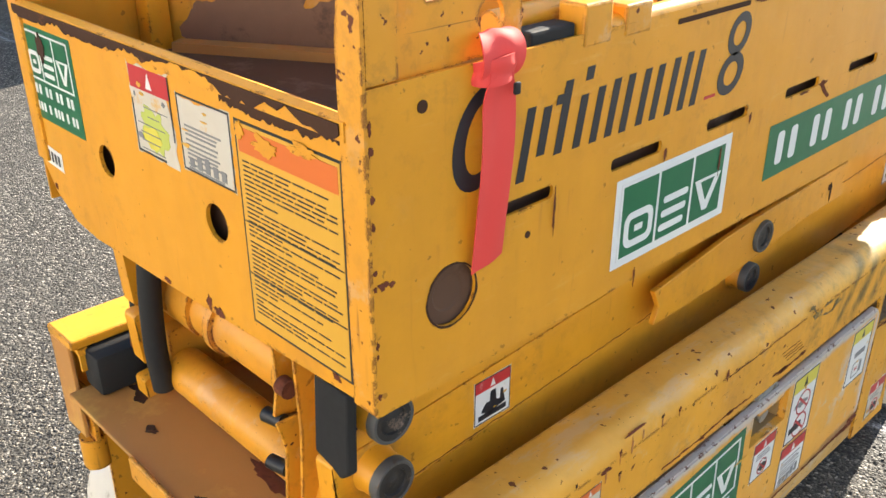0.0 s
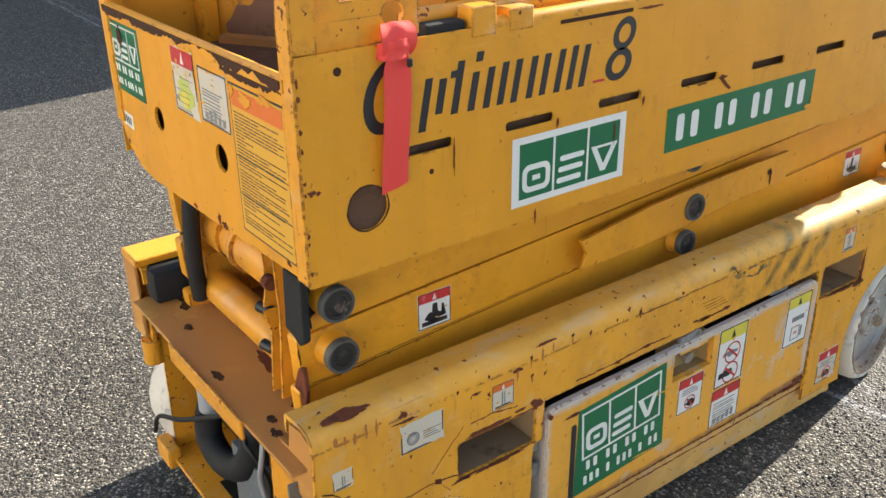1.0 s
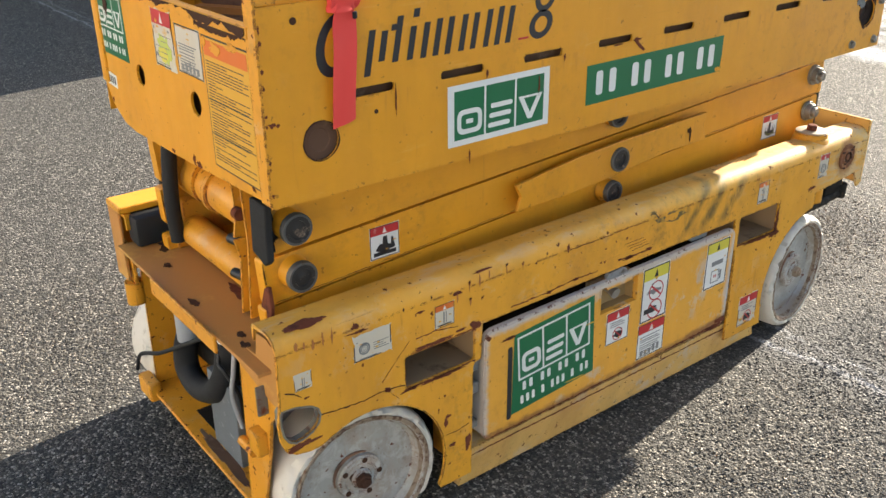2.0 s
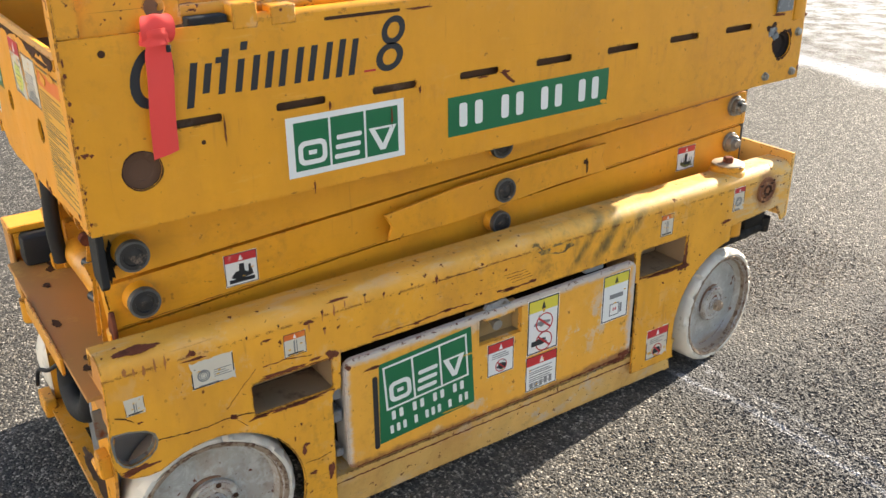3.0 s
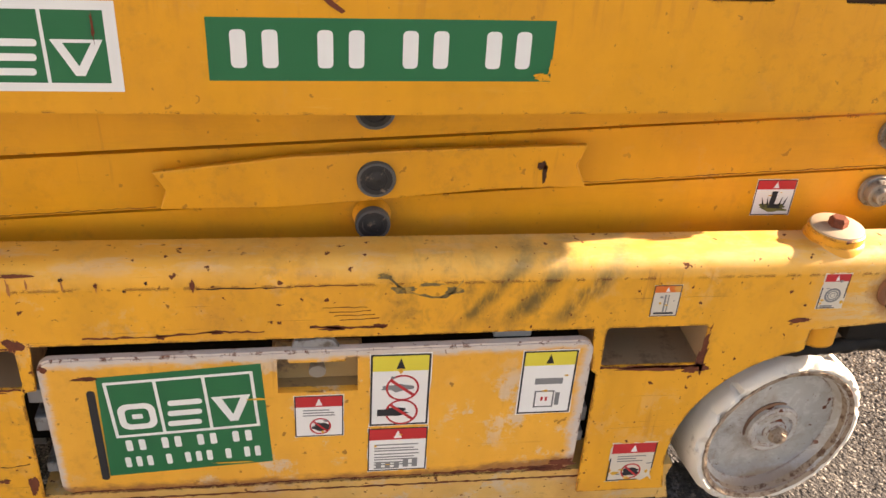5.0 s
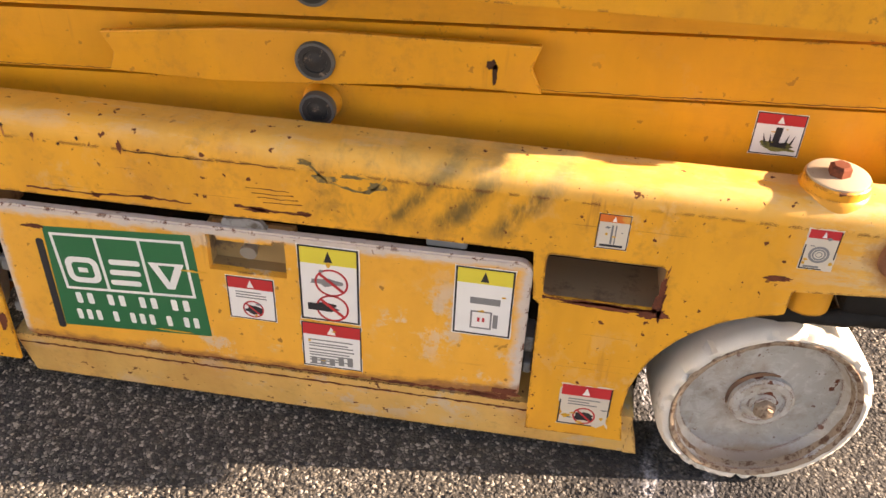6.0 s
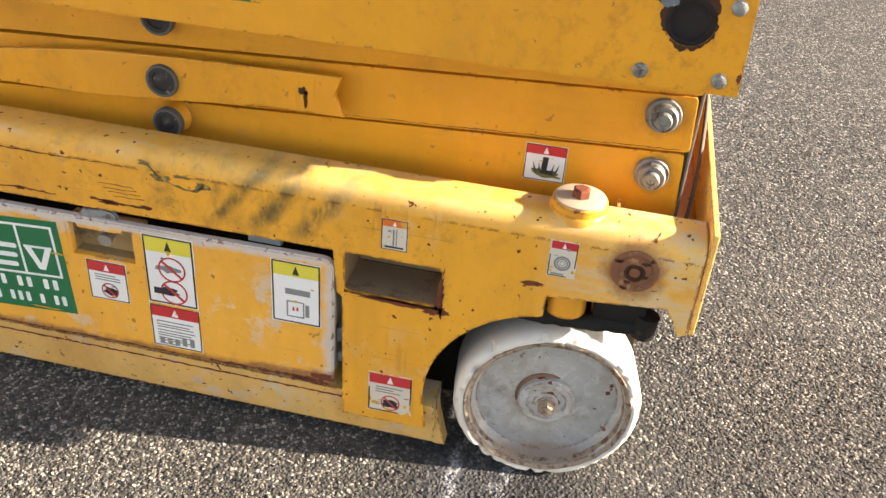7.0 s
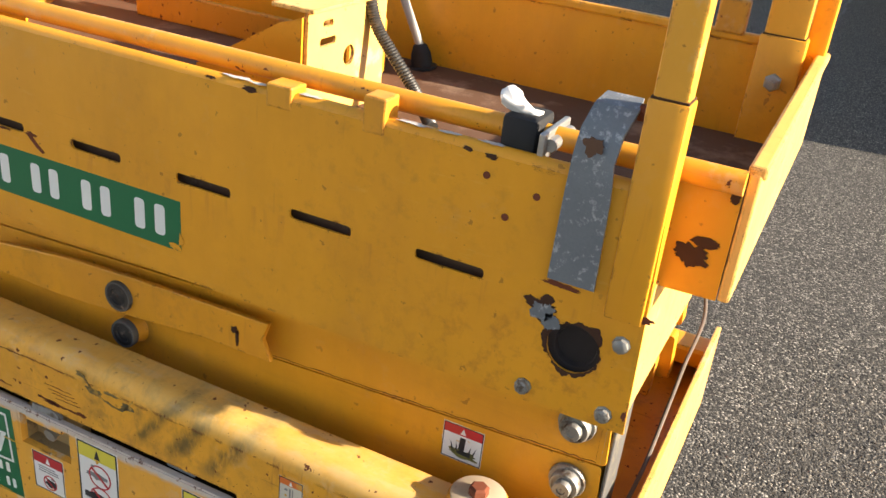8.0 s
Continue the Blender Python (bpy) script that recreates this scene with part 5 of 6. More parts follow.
cyl(bm, (-0.60, 0.085, 0.275), (-0.31, 0.085, 0.285), 0.052, 24)
cyl(bm, (-0.34, 0.055, 0.285), (-0.29, 0.055, 0.285), 0.036, 20)
box(bm, -0.30, -0.21, 0.03, 0.12, 0.265, 0.40, 0.012)
part("hydraulic_pump", bm, grease, lift, smooth=True)
bm = B()
cyl(bm, (-0.462, 0.0, 0.345), (-0.462, 0.0, 0.492), 0.026, 22)
part("oil_filter", bm, grey_box, lift, "grey upright oil filter", smooth=True)
bm = B()
hose(bm, [(-0.485, 0.012, 0.36), (-0.510, 0.004, 0.29), (-0.500, 0.0, 0.245), (-0.440, 0.0, 0.228), (-0.365, 0.006, 0.258), (-0.315, 0.012, 0.325), (-0.295, 0.02, 0.41)], 0.027, 16)
part("suction_hose", bm, rubber, lift, "thick black bent suction hose", smooth=True)
bm = B()
box(bm, -0.345, -0.285, -0.005, 0.03, 0.385, 0.425, 0.008)
part("valve_block", bm, white_v, lift, "dirty white plastic valve block", smooth=True)
for k, pts in enumerate(([(-0.300, 0.0, 0.40), (-0.285, -0.012, 0.37), (-0.265, -0.01, 0.36), (-0.25, 0.01, 0.30), (-0.27, 0.02, 0.22)],
                         [(-0.235, 0.01, 0.46), (-0.225, -0.008, 0.38), (-0.245, -0.008, 0.31), (-0.23, 0.0, 0.24)],
                         [(-0.745, -0.04, 0.14), (-0.715, -0.035, 0.195), (-0.58, -0.032, 0.262), (-0.40, -0.03, 0.37), (-0.25, -0.02, 0.46), (-0.19, 0.0, 0.48)])):
    bm = B()
    hose(bm, pts, (0.004, 0.005, 0.005)[k], 10)
    part("hose", bm, (black_steel, grey_box, rubber)[k], lift, smooth=True)

# ---- far end: loose wire and bolts ----
bm = B()
box(bm, -0.212, -0.126, 1.7935, 1.7990, 0.53, 0.755, 0.002)
part("wear_plate", bm, plain("grimy_bare_steel", (0.085, 0.083, 0.080), 0.6, 0.1, 0.7, 70, 0.5, (0.19, 0.16, 0.10), 0.54), lift, "bare grey wear plate at the arm ends")
bm = B()
hose(bm, [(-0.68, 1.80, 0.74), (-0.64, 1.826, 0.665), (-0.46, 1.830, 0.655), (-0.36, 1.832, 0.632), (-0.24, 1.828, 0.565), (-0.12, 1.81, 0.515), (-0.085, 1.77, 0.495)], 0.0035, 8)
part("wire", bm, wire_grey, lift, smooth=True)
for y, z in ((1.8005, 0.925), (1.797, 0.823), (1.690, 0.823)):
    bm = B()
    lathe(bm, [(0.0115, 0), (0.0115, 0.002), (0.0095, 0.003), (0.0095, 0.008), (0.007, 0.0095), (0, 0.0095)], Matrix.Translation((0, y, z)) @ Matrix.Rotation(radians(90), 4, "Y"), 8)
    part("bolt", bm, bolt_steel, plat_side, "dull zinc bolt", smooth=True)
for y, z, r in ((1.603, 1.088, 0.0046), (1.668, 1.078, 0.0046), (1.633, 1.042, 0.0046), (0.061, 1.088, 0.006), (0.205, 0.921, 0.004), (0.155, 0.965, 0.004)):
    bm = B()
    plate(bm, disc(y, z, r, 14), [], FX, 0.0003, 0.001)
    part("drilled_hole", bm, bare_rust if y > 1 else dark_rust, plat_side)
bm = B()
lathe(bm, [(0.015, 0), (0.015, 0.012), (0.012, 0.015), (0.007, 0.015), (0.007, 0.03), (0, 0.03)], Matrix.Translation((-0.700, 1.83, 1.106)) @ Matrix.Rotation(radians(90), 4, "Y"), 6)
part("bolt", bm, steel, side_post)


# ---- stickers ----
class Sheet:
    """A sticker drawn flat on a face: a backing and, on it, the printed pieces at small heights."""

    def __init__(self, place, u, v, turn=0.0):
        self.pieces, self.now = [], "print"
        c, s = math.cos(radians(turn)), math.sin(radians(turn))
        self.place = lambda a, b, h: place(u + c * a - s * b, v + s * a + c * b, h)

    def shape(self, pts, key, level=1, holes=(), what=""):
        self.pieces.append((what or self.now, pts, key, level, list(holes)))

    def bar(self, u0, u1, v0, v1, key, level=1, r=0.0, what=""):
        self.shape(rect(u0, u1, v0, v1, r, 3), key, level, (), what)

    def ringed(self, u, v, r, key, level=2, wide=0.16, what=""):
        self.shape(disc(u, v, r, 26), key, level, [disc(u, v, r * (1 - wide), 26)], what)

    def done(self, name, label):
        """The first shape is the backing; small print stays together as stuff."""
        base, fine = None, {}
        for what, pts, key, level, holes in self.pieces:
            h = 0.0002 + 0.0003 * level
            if base is not None and what == "small_print":
                bm = fine.setdefault(key, B())
                plate(bm, pts, holes, self.place, h - 0.0003, h)
                continue
            bm = B()
            plate(bm, pts, holes, self.place, h - 0.0003, h)
            made = part(what if base else name, bm, INKS[key], base or lift, "" if base else label)
            base = base or made
        for key, bm in fine.items():
            tagged(part("small_print", bm, INKS[key], base), kind="stuff")
        return base


def emblem(s, u, v, w, h, level, base="g"):
    """The hirer's mark as plain shapes: three framed cells with a ring, three bars and a chevron."""
    t = h * 0.045
    cw = w / 3
    for k in (0, 1, 2, 3):
        s.bar(u + k * cw - t / 2, u + k * cw + t / 2, v + t / 2, v + h - t / 2, "w", level, 0, "frame_bar")
    s.bar(u - t / 2, u + w + t / 2, v - t / 2, v + t / 2, "w", level, 0, "frame_bar")
    s.bar(u - t / 2, u + w + t / 2, v + h - t / 2, v + h + t / 2, "w", level, 0, "frame_bar")
    s.now = "mark"
    a, b = v + 0.12 * h, v + 0.60 * h
    g0, g1 = u + 0.12 * cw, u + 0.90 * cw
    q = (b - a) * 0.2
    s.shape(rect(g0, g1, a, b, 0.3 * (b - a), 5), "w", level, [rect(g0 + q, g1 - q, a + q, b - q, 0.15 * (b - a), 4)])
    s.bar(g0 + 0.36 * (g1 - g0), g0 + 0.64 * (g1 - g0), a + 0.41 * (b - a), a + 0.59 * (b - a), "w", level)
    g0, g1 = u + 1.10 * cw, u + 1.90 * cw
    for k, (l, r) in ((0.0, (0.0, 0.9)), (0.4, (0.05, 0.95)), (0.8, (0.10, 1.0))):
        s.bar(g0 + l * (g1 - g0), g0 + r * (g1 - g0), a + k * (b - a), a + (k + 0.2) * (b - a), "w", level, 0.09 * (b - a))
    g0, g1, mid = u + 2.10 * cw, u + 2.92 * cw, u + 2.5 * cw
    s.shape([(g0, b), (g1, b), (mid + q * 0.6, a), (mid - q * 0.6, a)], "w", level, [[(g0 + q * 1.5, b - q * 0.45), (mid, a + q * 1.3), (g1 - q * 1.5, b - q * 0.45)]])


def figures(s, u, v, w, h, groups, level, key="w", fill=0.62):
    """Rows of plain upright bars in place of figures: groups gives how many stand together."""
    total = sum(groups) + 0.75 * (len(groups) - 1)
    step = w / total
    x = u
    for g in groups:
        for k in range(g):
            s.bar(x + step * (1 - fill) / 2, x + step * (1 + fill) / 2, v, v + h, key, level, 0.12 * h, "bar" if h > 0.018 else "small_print")
            x += step
        x += 0.75 * step


def warning(place, u0, u1, v0, v1, head, drawing, seed, label, worn=0.0):
    """A white safety sticker with black border, coloured header and a plain drawing."""
    s = Sheet(place, u0, v0)
    w, h = u1 - u0, v1 - v0
    rnd = random.Random(seed)
    if worn:
        edge_pts = []
        for (a0, b0), (a1, b1) in zip(((0, 0), (w, 0), (w, h), (0, h)), ((w, 0), (w, h), (0, h), (0, 0))):
            k = 0.0
            for i in range(14):
                k = min(1.0, max(0.0, k + rnd.uniform(-0.42, 0.40))) if 0 < i < 14 else 0.0
                f = i / 14
                nu, nv = (b0 - b1), (a1 - a0)
                ln = math.hypot(nu, nv)
                edge_pts.append((a0 + (a1 - a0) * f + nu / ln * k * worn * min(w, h), b0 + (b1 - b0) * f + nv / ln * k * worn * min(w, h)))
        s.shape(edge_pts, "v" if worn > 0.07 else "w", 1)
    else:
        s.bar(0, w, 0, h, "w", 1)
    b = 0.035 * max(w, h)
    for q in (rect(b * 0.6, w * 0.7, b * 0.6, b * 1.3), rect(b * 0.6, b * 1.3, b, h * 0.6), rect(w - b * 1.3, w - b * 0.6, h * 0.3, h - b)) if worn > 0.09 else (rect(b * 0.4, w - b * 0.4, b * 0.4, b), rect(b * 0.4, w - b * 0.4, h - b, h - b * 0.4), rect(b * 0.4, b, b, h - b), rect(w - b, w - b * 0.4, b, h - b)):
        s.shape(q, "k", 2, (), "border")
    s.now = "pictogram"
    hh = 0.24 * h if h < 1.2 * w else 0.2 * h
    if head:
        s.bar(b, w - b, h - b - hh, h - b, head, 2, 0, "header")
        c = "w" if head in "ro" else "k"
        s.shape([(w * 0.43, h - b - hh * 0.85), (w * 0.57, h - b - hh * 0.85), (w * 0.5, h - b - hh * 0.15)], c, 3, (), "alert_triangle")
    z1 = h - b - hh
    if drawing == "crush":
        s.bar(w * 0.12, w * 0.88, z1 * 0.12, z1 * 0.28, "k", 2)
        s.shape(ragged(w * 0.48, z1 * 0.42, w * 0.26, z1 * 0.18, seed, 18, 0.3), "k", 2)
        s.shape([(w * 0.42, z1 * 0.5), (w * 0.60, z1 * 0.5), (w * 0.58, z1 * 0.9), (w * 0.44, z1 * 0.9)], "k", 3)
        s.shape([(w * 0.7, z1 * 0.3), (w * 0.85, z1 * 0.35), (w * 0.78, z1 * 0.8), (w * 0.72, z1 * 0.8)], "k", 2)
    elif drawing == "crush_lime":
        s.shape(ragged(w * 0.5, z1 * 0.3, w * 0.36, z1 * 0.17, seed, 30, 0.5), "e", 2)
        s.shape(ragged(w * 0.56, z1 * 0.36, w * 0.2, z1 * 0.09, seed + 3, 24, 0.6), "k", 3)
        s.shape([(w * 0.42, z1 * 0.45), (w * 0.56, z1 * 0.45), (w * 0.58, z1 * 0.92), (w * 0.44, z1 * 0.92)], "k", 2)
        for k in (0.25, 0.36, 0.66, 0.76):
            s.shape([(w * k, z1 * 0.4), (w * (k + 0.05), z1 * 0.4), (w * (k * 1.25 - 0.1), z1 * 0.72)], "k", 3)
    elif drawing == "forbid":
        s.shape(ragged(w * 0.52, z1 * 0.34, w * 0.2, z1 * 0.14, seed, 16, 0.4), "k", 2)
        s.ringed(w * 0.52, z1 * 0.36, min(w, z1) * 0.27, "r", 3, 0.14)
        s.shape([(w * 0.36, z1 * 0.52), (w * 0.39, z1 * 0.55), (w * 0.68, z1 * 0.2), (w * 0.65, z1 * 0.17)], "r", 4)
        for k in range(3):
            s.bar(w * 0.18, w * rnd.uniform(0.55, 0.85), z1 * (0.70 + 0.085 * k), z1 * (0.735 + 0.085 * k), "s", 2, 0, "small_print")
    elif drawing == "two":
        for k, c in ((0.70, "s"), (0.26, "k")):
            s.shape(ragged(w * 0.48, z1 * k, w * 0.22, z1 * 0.07, seed + int(k * 10), 18, 0.5), c, 2)
            s.ringed(w * 0.54, z1 * k, w * 0.27, "r", 3, 0.12)
            s.shape([(w * 0.33, z1 * k + w * 0.15), (w * 0.36, z1 * k + w * 0.19), (w * 0.75, z1 * k - w * 0.15), (w * 0.72, z1 * k - w * 0.19)], "r", 4)
        s.bar(w * 0.14, w * 0.36, z1 * 0.20, z1 * 0.32, "k", 4)
    elif drawing == "lines":
        y = z1 * 0.86
        while y > z1 * 0.1:
            t = z1 * 0.035
            s.bar(w * 0.12, w * rnd.uniform(0.5, 0.9), y - t, y, "s", 2, 0, "small_print")
            y -= z1 * rnd.uniform(0.07, 0.11)
        for k in range(5):
            s.bar(w * (0.15 + 0.15 * k), w * (0.24 + 0.15 * k), z1 * 0.12, z1 * rnd.uniform(0.25, 0.4), "s", 3, 0, "small_print")
    elif drawing == "card":
        s.bar(w * 0.28, w * 0.78, z1 * 0.62, z1 * 0.74, "s", 2)
        for q in (rect(0.30 * w, 0.66 * w, 0.46 * z1, 0.485 * z1), rect(0.30 * w, 0.33 * w, 0.14 * z1, 0.46 * z1), rect(0.63 * w, 0.66 * w, 0.14 * z1, 0.46 * z1), rect(0.30 * w, 0.66 * w, 0.14 * z1, 0.165 * z1), rect(0.68 * w, 0.76 * w, 0.18 * z1, 0.44 * z1)):
            s.shape(q, "s", 2)
        s.bar(0.42 * w, 0.46 * w, 0.28 * z1, 0.36 * z1, "r", 3)
        s.bar(0.50 * w, 0.54 * w, 0.28 * z1, 0.36 * z1, "r", 3)
    elif drawing == "rings":
        cu, cv = (0.29, 0.60) if w > h else (0.5, 0.5)
        for r in (0.30, 0.20, 0.10):
            s.ringed(w * cu, z1 * cv, min(w, z1) * r, "s", 2, 0.25)
        s.bar(w * 0.15, w * 0.6, z1 * 0.08, z1 * 0.14, "s", 2)
        for k in range(4 if w > h else 0):
            s.bar(w * 0.52, w * (0.92 - 0.07 * (k % 3)), z1 * (0.38 + 0.11 * k), z1 * (0.42 + 0.11 * k), "s", 2, 0, "small_print")
    elif drawing == "post":
        s.bar(w * 0.44, w * 0.50, z1 * 0.2, z1 * 0.9, "s", 2)
        s.bar(w * 0.56, w * 0.60, z1 * 0.2, z1 * 0.9, "s", 2)
        s.bar(w * 0.15, w * 0.85, z1 * 0.10, z1 * 0.18, "k", 2)
    elif drawing == "map":
        s.shape(ragged(w * 0.5, z1 * 0.5, w * 0.32, z1 * 0.34, seed, 26, 0.6), "l", 2)
        s.shape(ragged(w * 0.42, z1 * 0.3, w * 0.2, z1 * 0.14, seed + 1, 20, 0.6), "y", 3)
        for k in range(6):
            s.bar(w * rnd.uniform(0.1, 0.4), w * rnd.uniform(0.5, 0.9), z1 * (0.1 + 0.13 * k), z1 * (0.115 + 0.13 * k), "s", 4, 0, "small_print")
    for k in range(int(2 + 30 * worn)):
        uu, vv = rnd.uniform(0.1, 0.9) * w, rnd.uniform(0.1, 0.9) * h
        s.shape(ragged(uu, vv, w * rnd.uniform(0.02, 0.05 + 0.3 * worn), h * rnd.uniform(0.008, 0.03 + 0.1 * worn), seed * 7 + k, 20, 0.5), rnd.choice("aas"), 5, (), "scuff")
    return s.done("warning_sticker", label)


FD, FR, FA, FB, FE = at_x(0.022), at_x(XR), at_x(-0.122), at_x(-0.127), END

# big mark on the platform side
s = Sheet(FX, 0.356, 0.8225)
s.bar(0, 0.247, 0, 0.1135, "w", 1)
s.bar(0.012, 0.235, 0.009, 0.1045, "g", 2)
emblem(s, 0.012, 0.009, 0.223, 0.0955, 3)
s.done("logo_sticker", "green and white three-cell hire mark")
s = Sheet(FX, 0.706, 0.838, 0.35)
s.bar(0, 0.433, 0, 0.081, "g", 1)
figures(s, 0.018, 0.017, 0.395, 0.049, (2, 2, 2, 2), 2, fill=0.5)
s.done("number_strip", "green strip with white bars")

# slanted dark lettering shapes
s = Sheet(FX, 0.0, 0.0)
s.now = "bar"
LEAN = 0.20
s.shape(disc(0.134, 1.042, 0.036, 30, 0.050, lean=LEAN), "k", 1, [disc(0.134, 1.042, 0.020, 30, 0.034, lean=LEAN)])


def stem(y, z0, z1, w=0.0125):
    lift_by = lambda z: LEAN * (z - 1.0)
    s.shape([(y + lift_by(z0), z0), (y + w + lift_by(z0), z0), (y + w + lift_by(z1), z1), (y + lift_by(z1), z1)], "k", 1)


for y, z0, z1 in ((0.187, 0.982, 1.056), (0.212, 1.003, 1.052), (0.240, 0.998, 1.072), (0.270, 0.997, 1.052), (0.298, 0.996, 1.055), (0.324, 0.996, 1.058), (0.350, 0.995, 1.058),
                  (0.380, 0.996, 1.058), (0.406, 0.996, 1.058), (0.436, 0.995, 1.060), (0.462, 0.995, 1.062), (0.488, 0.995, 1.060)):
    stem(y, z0, z1)
stem(0.272, 1.066, 1.080)
s.shape([(0.240, 1.050), (0.262, 1.050), (0.264, 1.060), (0.242, 1.060)], "k", 2)
for z, r in ((1.018, 0.029), (1.066, 0.025)):
    s.shape(disc(0.580 + LEAN * (z - 1.04), z, r, 28, 0.026, lean=LEAN), "k", 1, [disc(0.580 + LEAN * (z - 1.04), z, r * 0.52, 28, 0.0145, lean=LEAN)])
s.bar(0.520, 0.545, 0.996, 1.0, "r", 1)
s.done("model_lettering", "slanted dark blue-black lettering shapes")
bm = B()
plate(bm, rect(0.445, 0.60, 1.098, 1.104, 0.002, 2), [], FX, 0.0002, 0.0012)
part("scrape", bm, dark_rust, plat_side)

# lower mark on the battery door, stuck on askew
s = Sheet(FD, 0.508, 0.188, 3.6)
s.shape([(0, 0), (0.252, 0.0), (0.254, 0.200), (0.016, 0.198)], "g", 1)
emblem(s, 0.026, 0.080, 0.212, 0.105, 2)
figures(s, 0.030, 0.049, 0.20, 0.022, (2, 2, 2, 2), 2, fill=0.5)
figures(s, 0.024, 0.015, 0.215, 0.021, (3, 1, 3, 1, 2), 2, fill=0.52)
s.done("logo_sticker", "green hire mark stuck askew on the door")

warning(FD, 0.795, 0.872, 0.252, 0.338, "r", "forbid", 1, "white warning sticker with red header", 0.02)
warning(FD, 0.910, 1.006, 0.268, 0.415, "y", "two", 2, "white warning sticker with yellow header", 0.02)
warning(FD, 0.909, 1.007, 0.169, 0.265, "r", "lines", 3, "torn white notice with red header", 0.05)
warning(FD, 1.146, 1.236, 0.281, 0.412, "y", "card", 4, "white notice with yellow header", 0.02)
warning(FR, 0.307, 0.355, 0.471, 0.522, "o", "post", 5, "small faded white sticker", 0.08)
warning(FR, 0.122, 0.207, 0.466, 0.524, "", "rings", 6, "torn peeling white sticker", 0.10)
warning(FR, -0.001, 0.035, 0.456, 0.491, "", "post", 7, "small scuffed sticker", 0.10)
warning(FR, 1.336, 1.381, 0.467, 0.526, "o", "post", 8, "small worn white sticker", 0.08)
warning(FR, 1.607, 1.652, 0.473, 0.541, "r", "rings", 9, "worn wheel-load sticker", 0.1)
warning(FR, 1.322, 1.405, 0.112, 0.204, "r", "forbid", 10, "scuffed white warning sticker with red header", 0.15)
warning(FA, 0.257, 0.327, 0.580, 0.650, "r", "crush", 11, "crush warning sticker with red header", 0.02)
warning(FB, 1.538, 1.607, 0.560, 0.627, "r", "crush_lime", 12, "crush warning sticker with red header", 0.02)

# end panel stickers
s = Sheet(FE, -0.735, 0.926)
s.bar(0, 0.160, 0, 0.130, "g", 1)
emblem(s, 0.012, 0.058, 0.136, 0.064, 2)
figures(s, 0.018, 0.036, 0.125, 0.014, (2, 2, 2, 2), 2)
figures(s, 0.016, 0.012, 0.130, 0.013, (3, 1, 3, 1, 2), 2)
s.done("logo_sticker", "small green hire mark")
warning(FE, -0.424, -0.328, 0.953, 1.062, "r", "map", 13, "faded yellow-green map-like notice", 0.12)
warning(FE, -0.318, -0.212, 0.960, 1.048, "", "lines", 14, "white printed notice", 0.08)
s = Sheet(FE, -0.205, 0.816)
s.bar(0, 0.170, 0, 0.229, "k", 1)
s.bar(0.003, 0.167, 0.003, 0.226, "a", 2)
s.bar(0.006, 0.164, 0.196, 0.222, "o", 3, 0, "header")
rnd = random.Random(21)
z = 0.188
while z > 0.012:
    x = 0.010
    while x < 0.150:
        w = rnd.uniform(0.008, 0.03)
        s.bar(x, min(0.160, x + w), z - 0.0017, z, "k", 3, 0, "small_print")
        x += w + 0.003
        if rnd.random() < 0.08:
            break
    z -= 0.0050 if rnd.random() > 0.12 else 0.008
s.bar(0.004, 0.166, 0.120, 0.1215, "k", 3)
s.bar(0.004, 0.166, 0.060, 0.0615, "k", 3)
s.done("instruction_label", "yellow instruction label with orange header")
s = Sheet(FE, -0.738, 0.858, -4)
s.bar(0, 0.065, 0, 0.028, "w", 1)
figures(s, 0.006, 0.006, 0.053, 0.016, (5,), 2, "k")
s.done("code_sticker", "small white code sticker with dark bars")

# ---- red ribbon, rag ----
bm = B()
rows = []
for i in range(34):
    t = i / 33
    z = 1.106 - 0.193 * t
    x = 0.007 + 0.006 * math.sin(3.2 * t) + 0.006 * math.exp(-(t / 0.10) ** 2)
    yc = 0.1445 - 0.007 * t + 0.0015 * math.sin(7 * t)
    half = 0.0215 - 0.0075 * math.exp(-(t / 0.085) ** 2)
    rows.append([bm.verts.new((x + 0.0012 * math.sin(1.1 * k + 4 * t) + o, yc + half * (k / 3 - 1), z + 0.0016 * (k - 3) * t)) for o in (0.0, 0.0012) for k in range(7)])
for a, b in zip(rows, rows[1:]):
    for k in range(6):
        bm.faces.new((a[k], a[k + 1], b[k + 1], b[k]))
        bm.faces.new((a[7 + k], b[7 + k], b[8 + k], a[8 + k]))
    bm.faces.new((a[0], b[0], b[7], a[7]))
    bm.faces.new((a[6], a[13], b[13], b[6]))
for r in (rows[0], rows[-1]):
    for k in range(6):
        bm.faces.new((r[k], r[k + 1], r[8 + k], r[7 + k]))
ribbon = tagged(part("ribbon", bm, red_cloth, None, smooth=True), "red warning ribbon knotted to the corner hook plate", "ribbon")


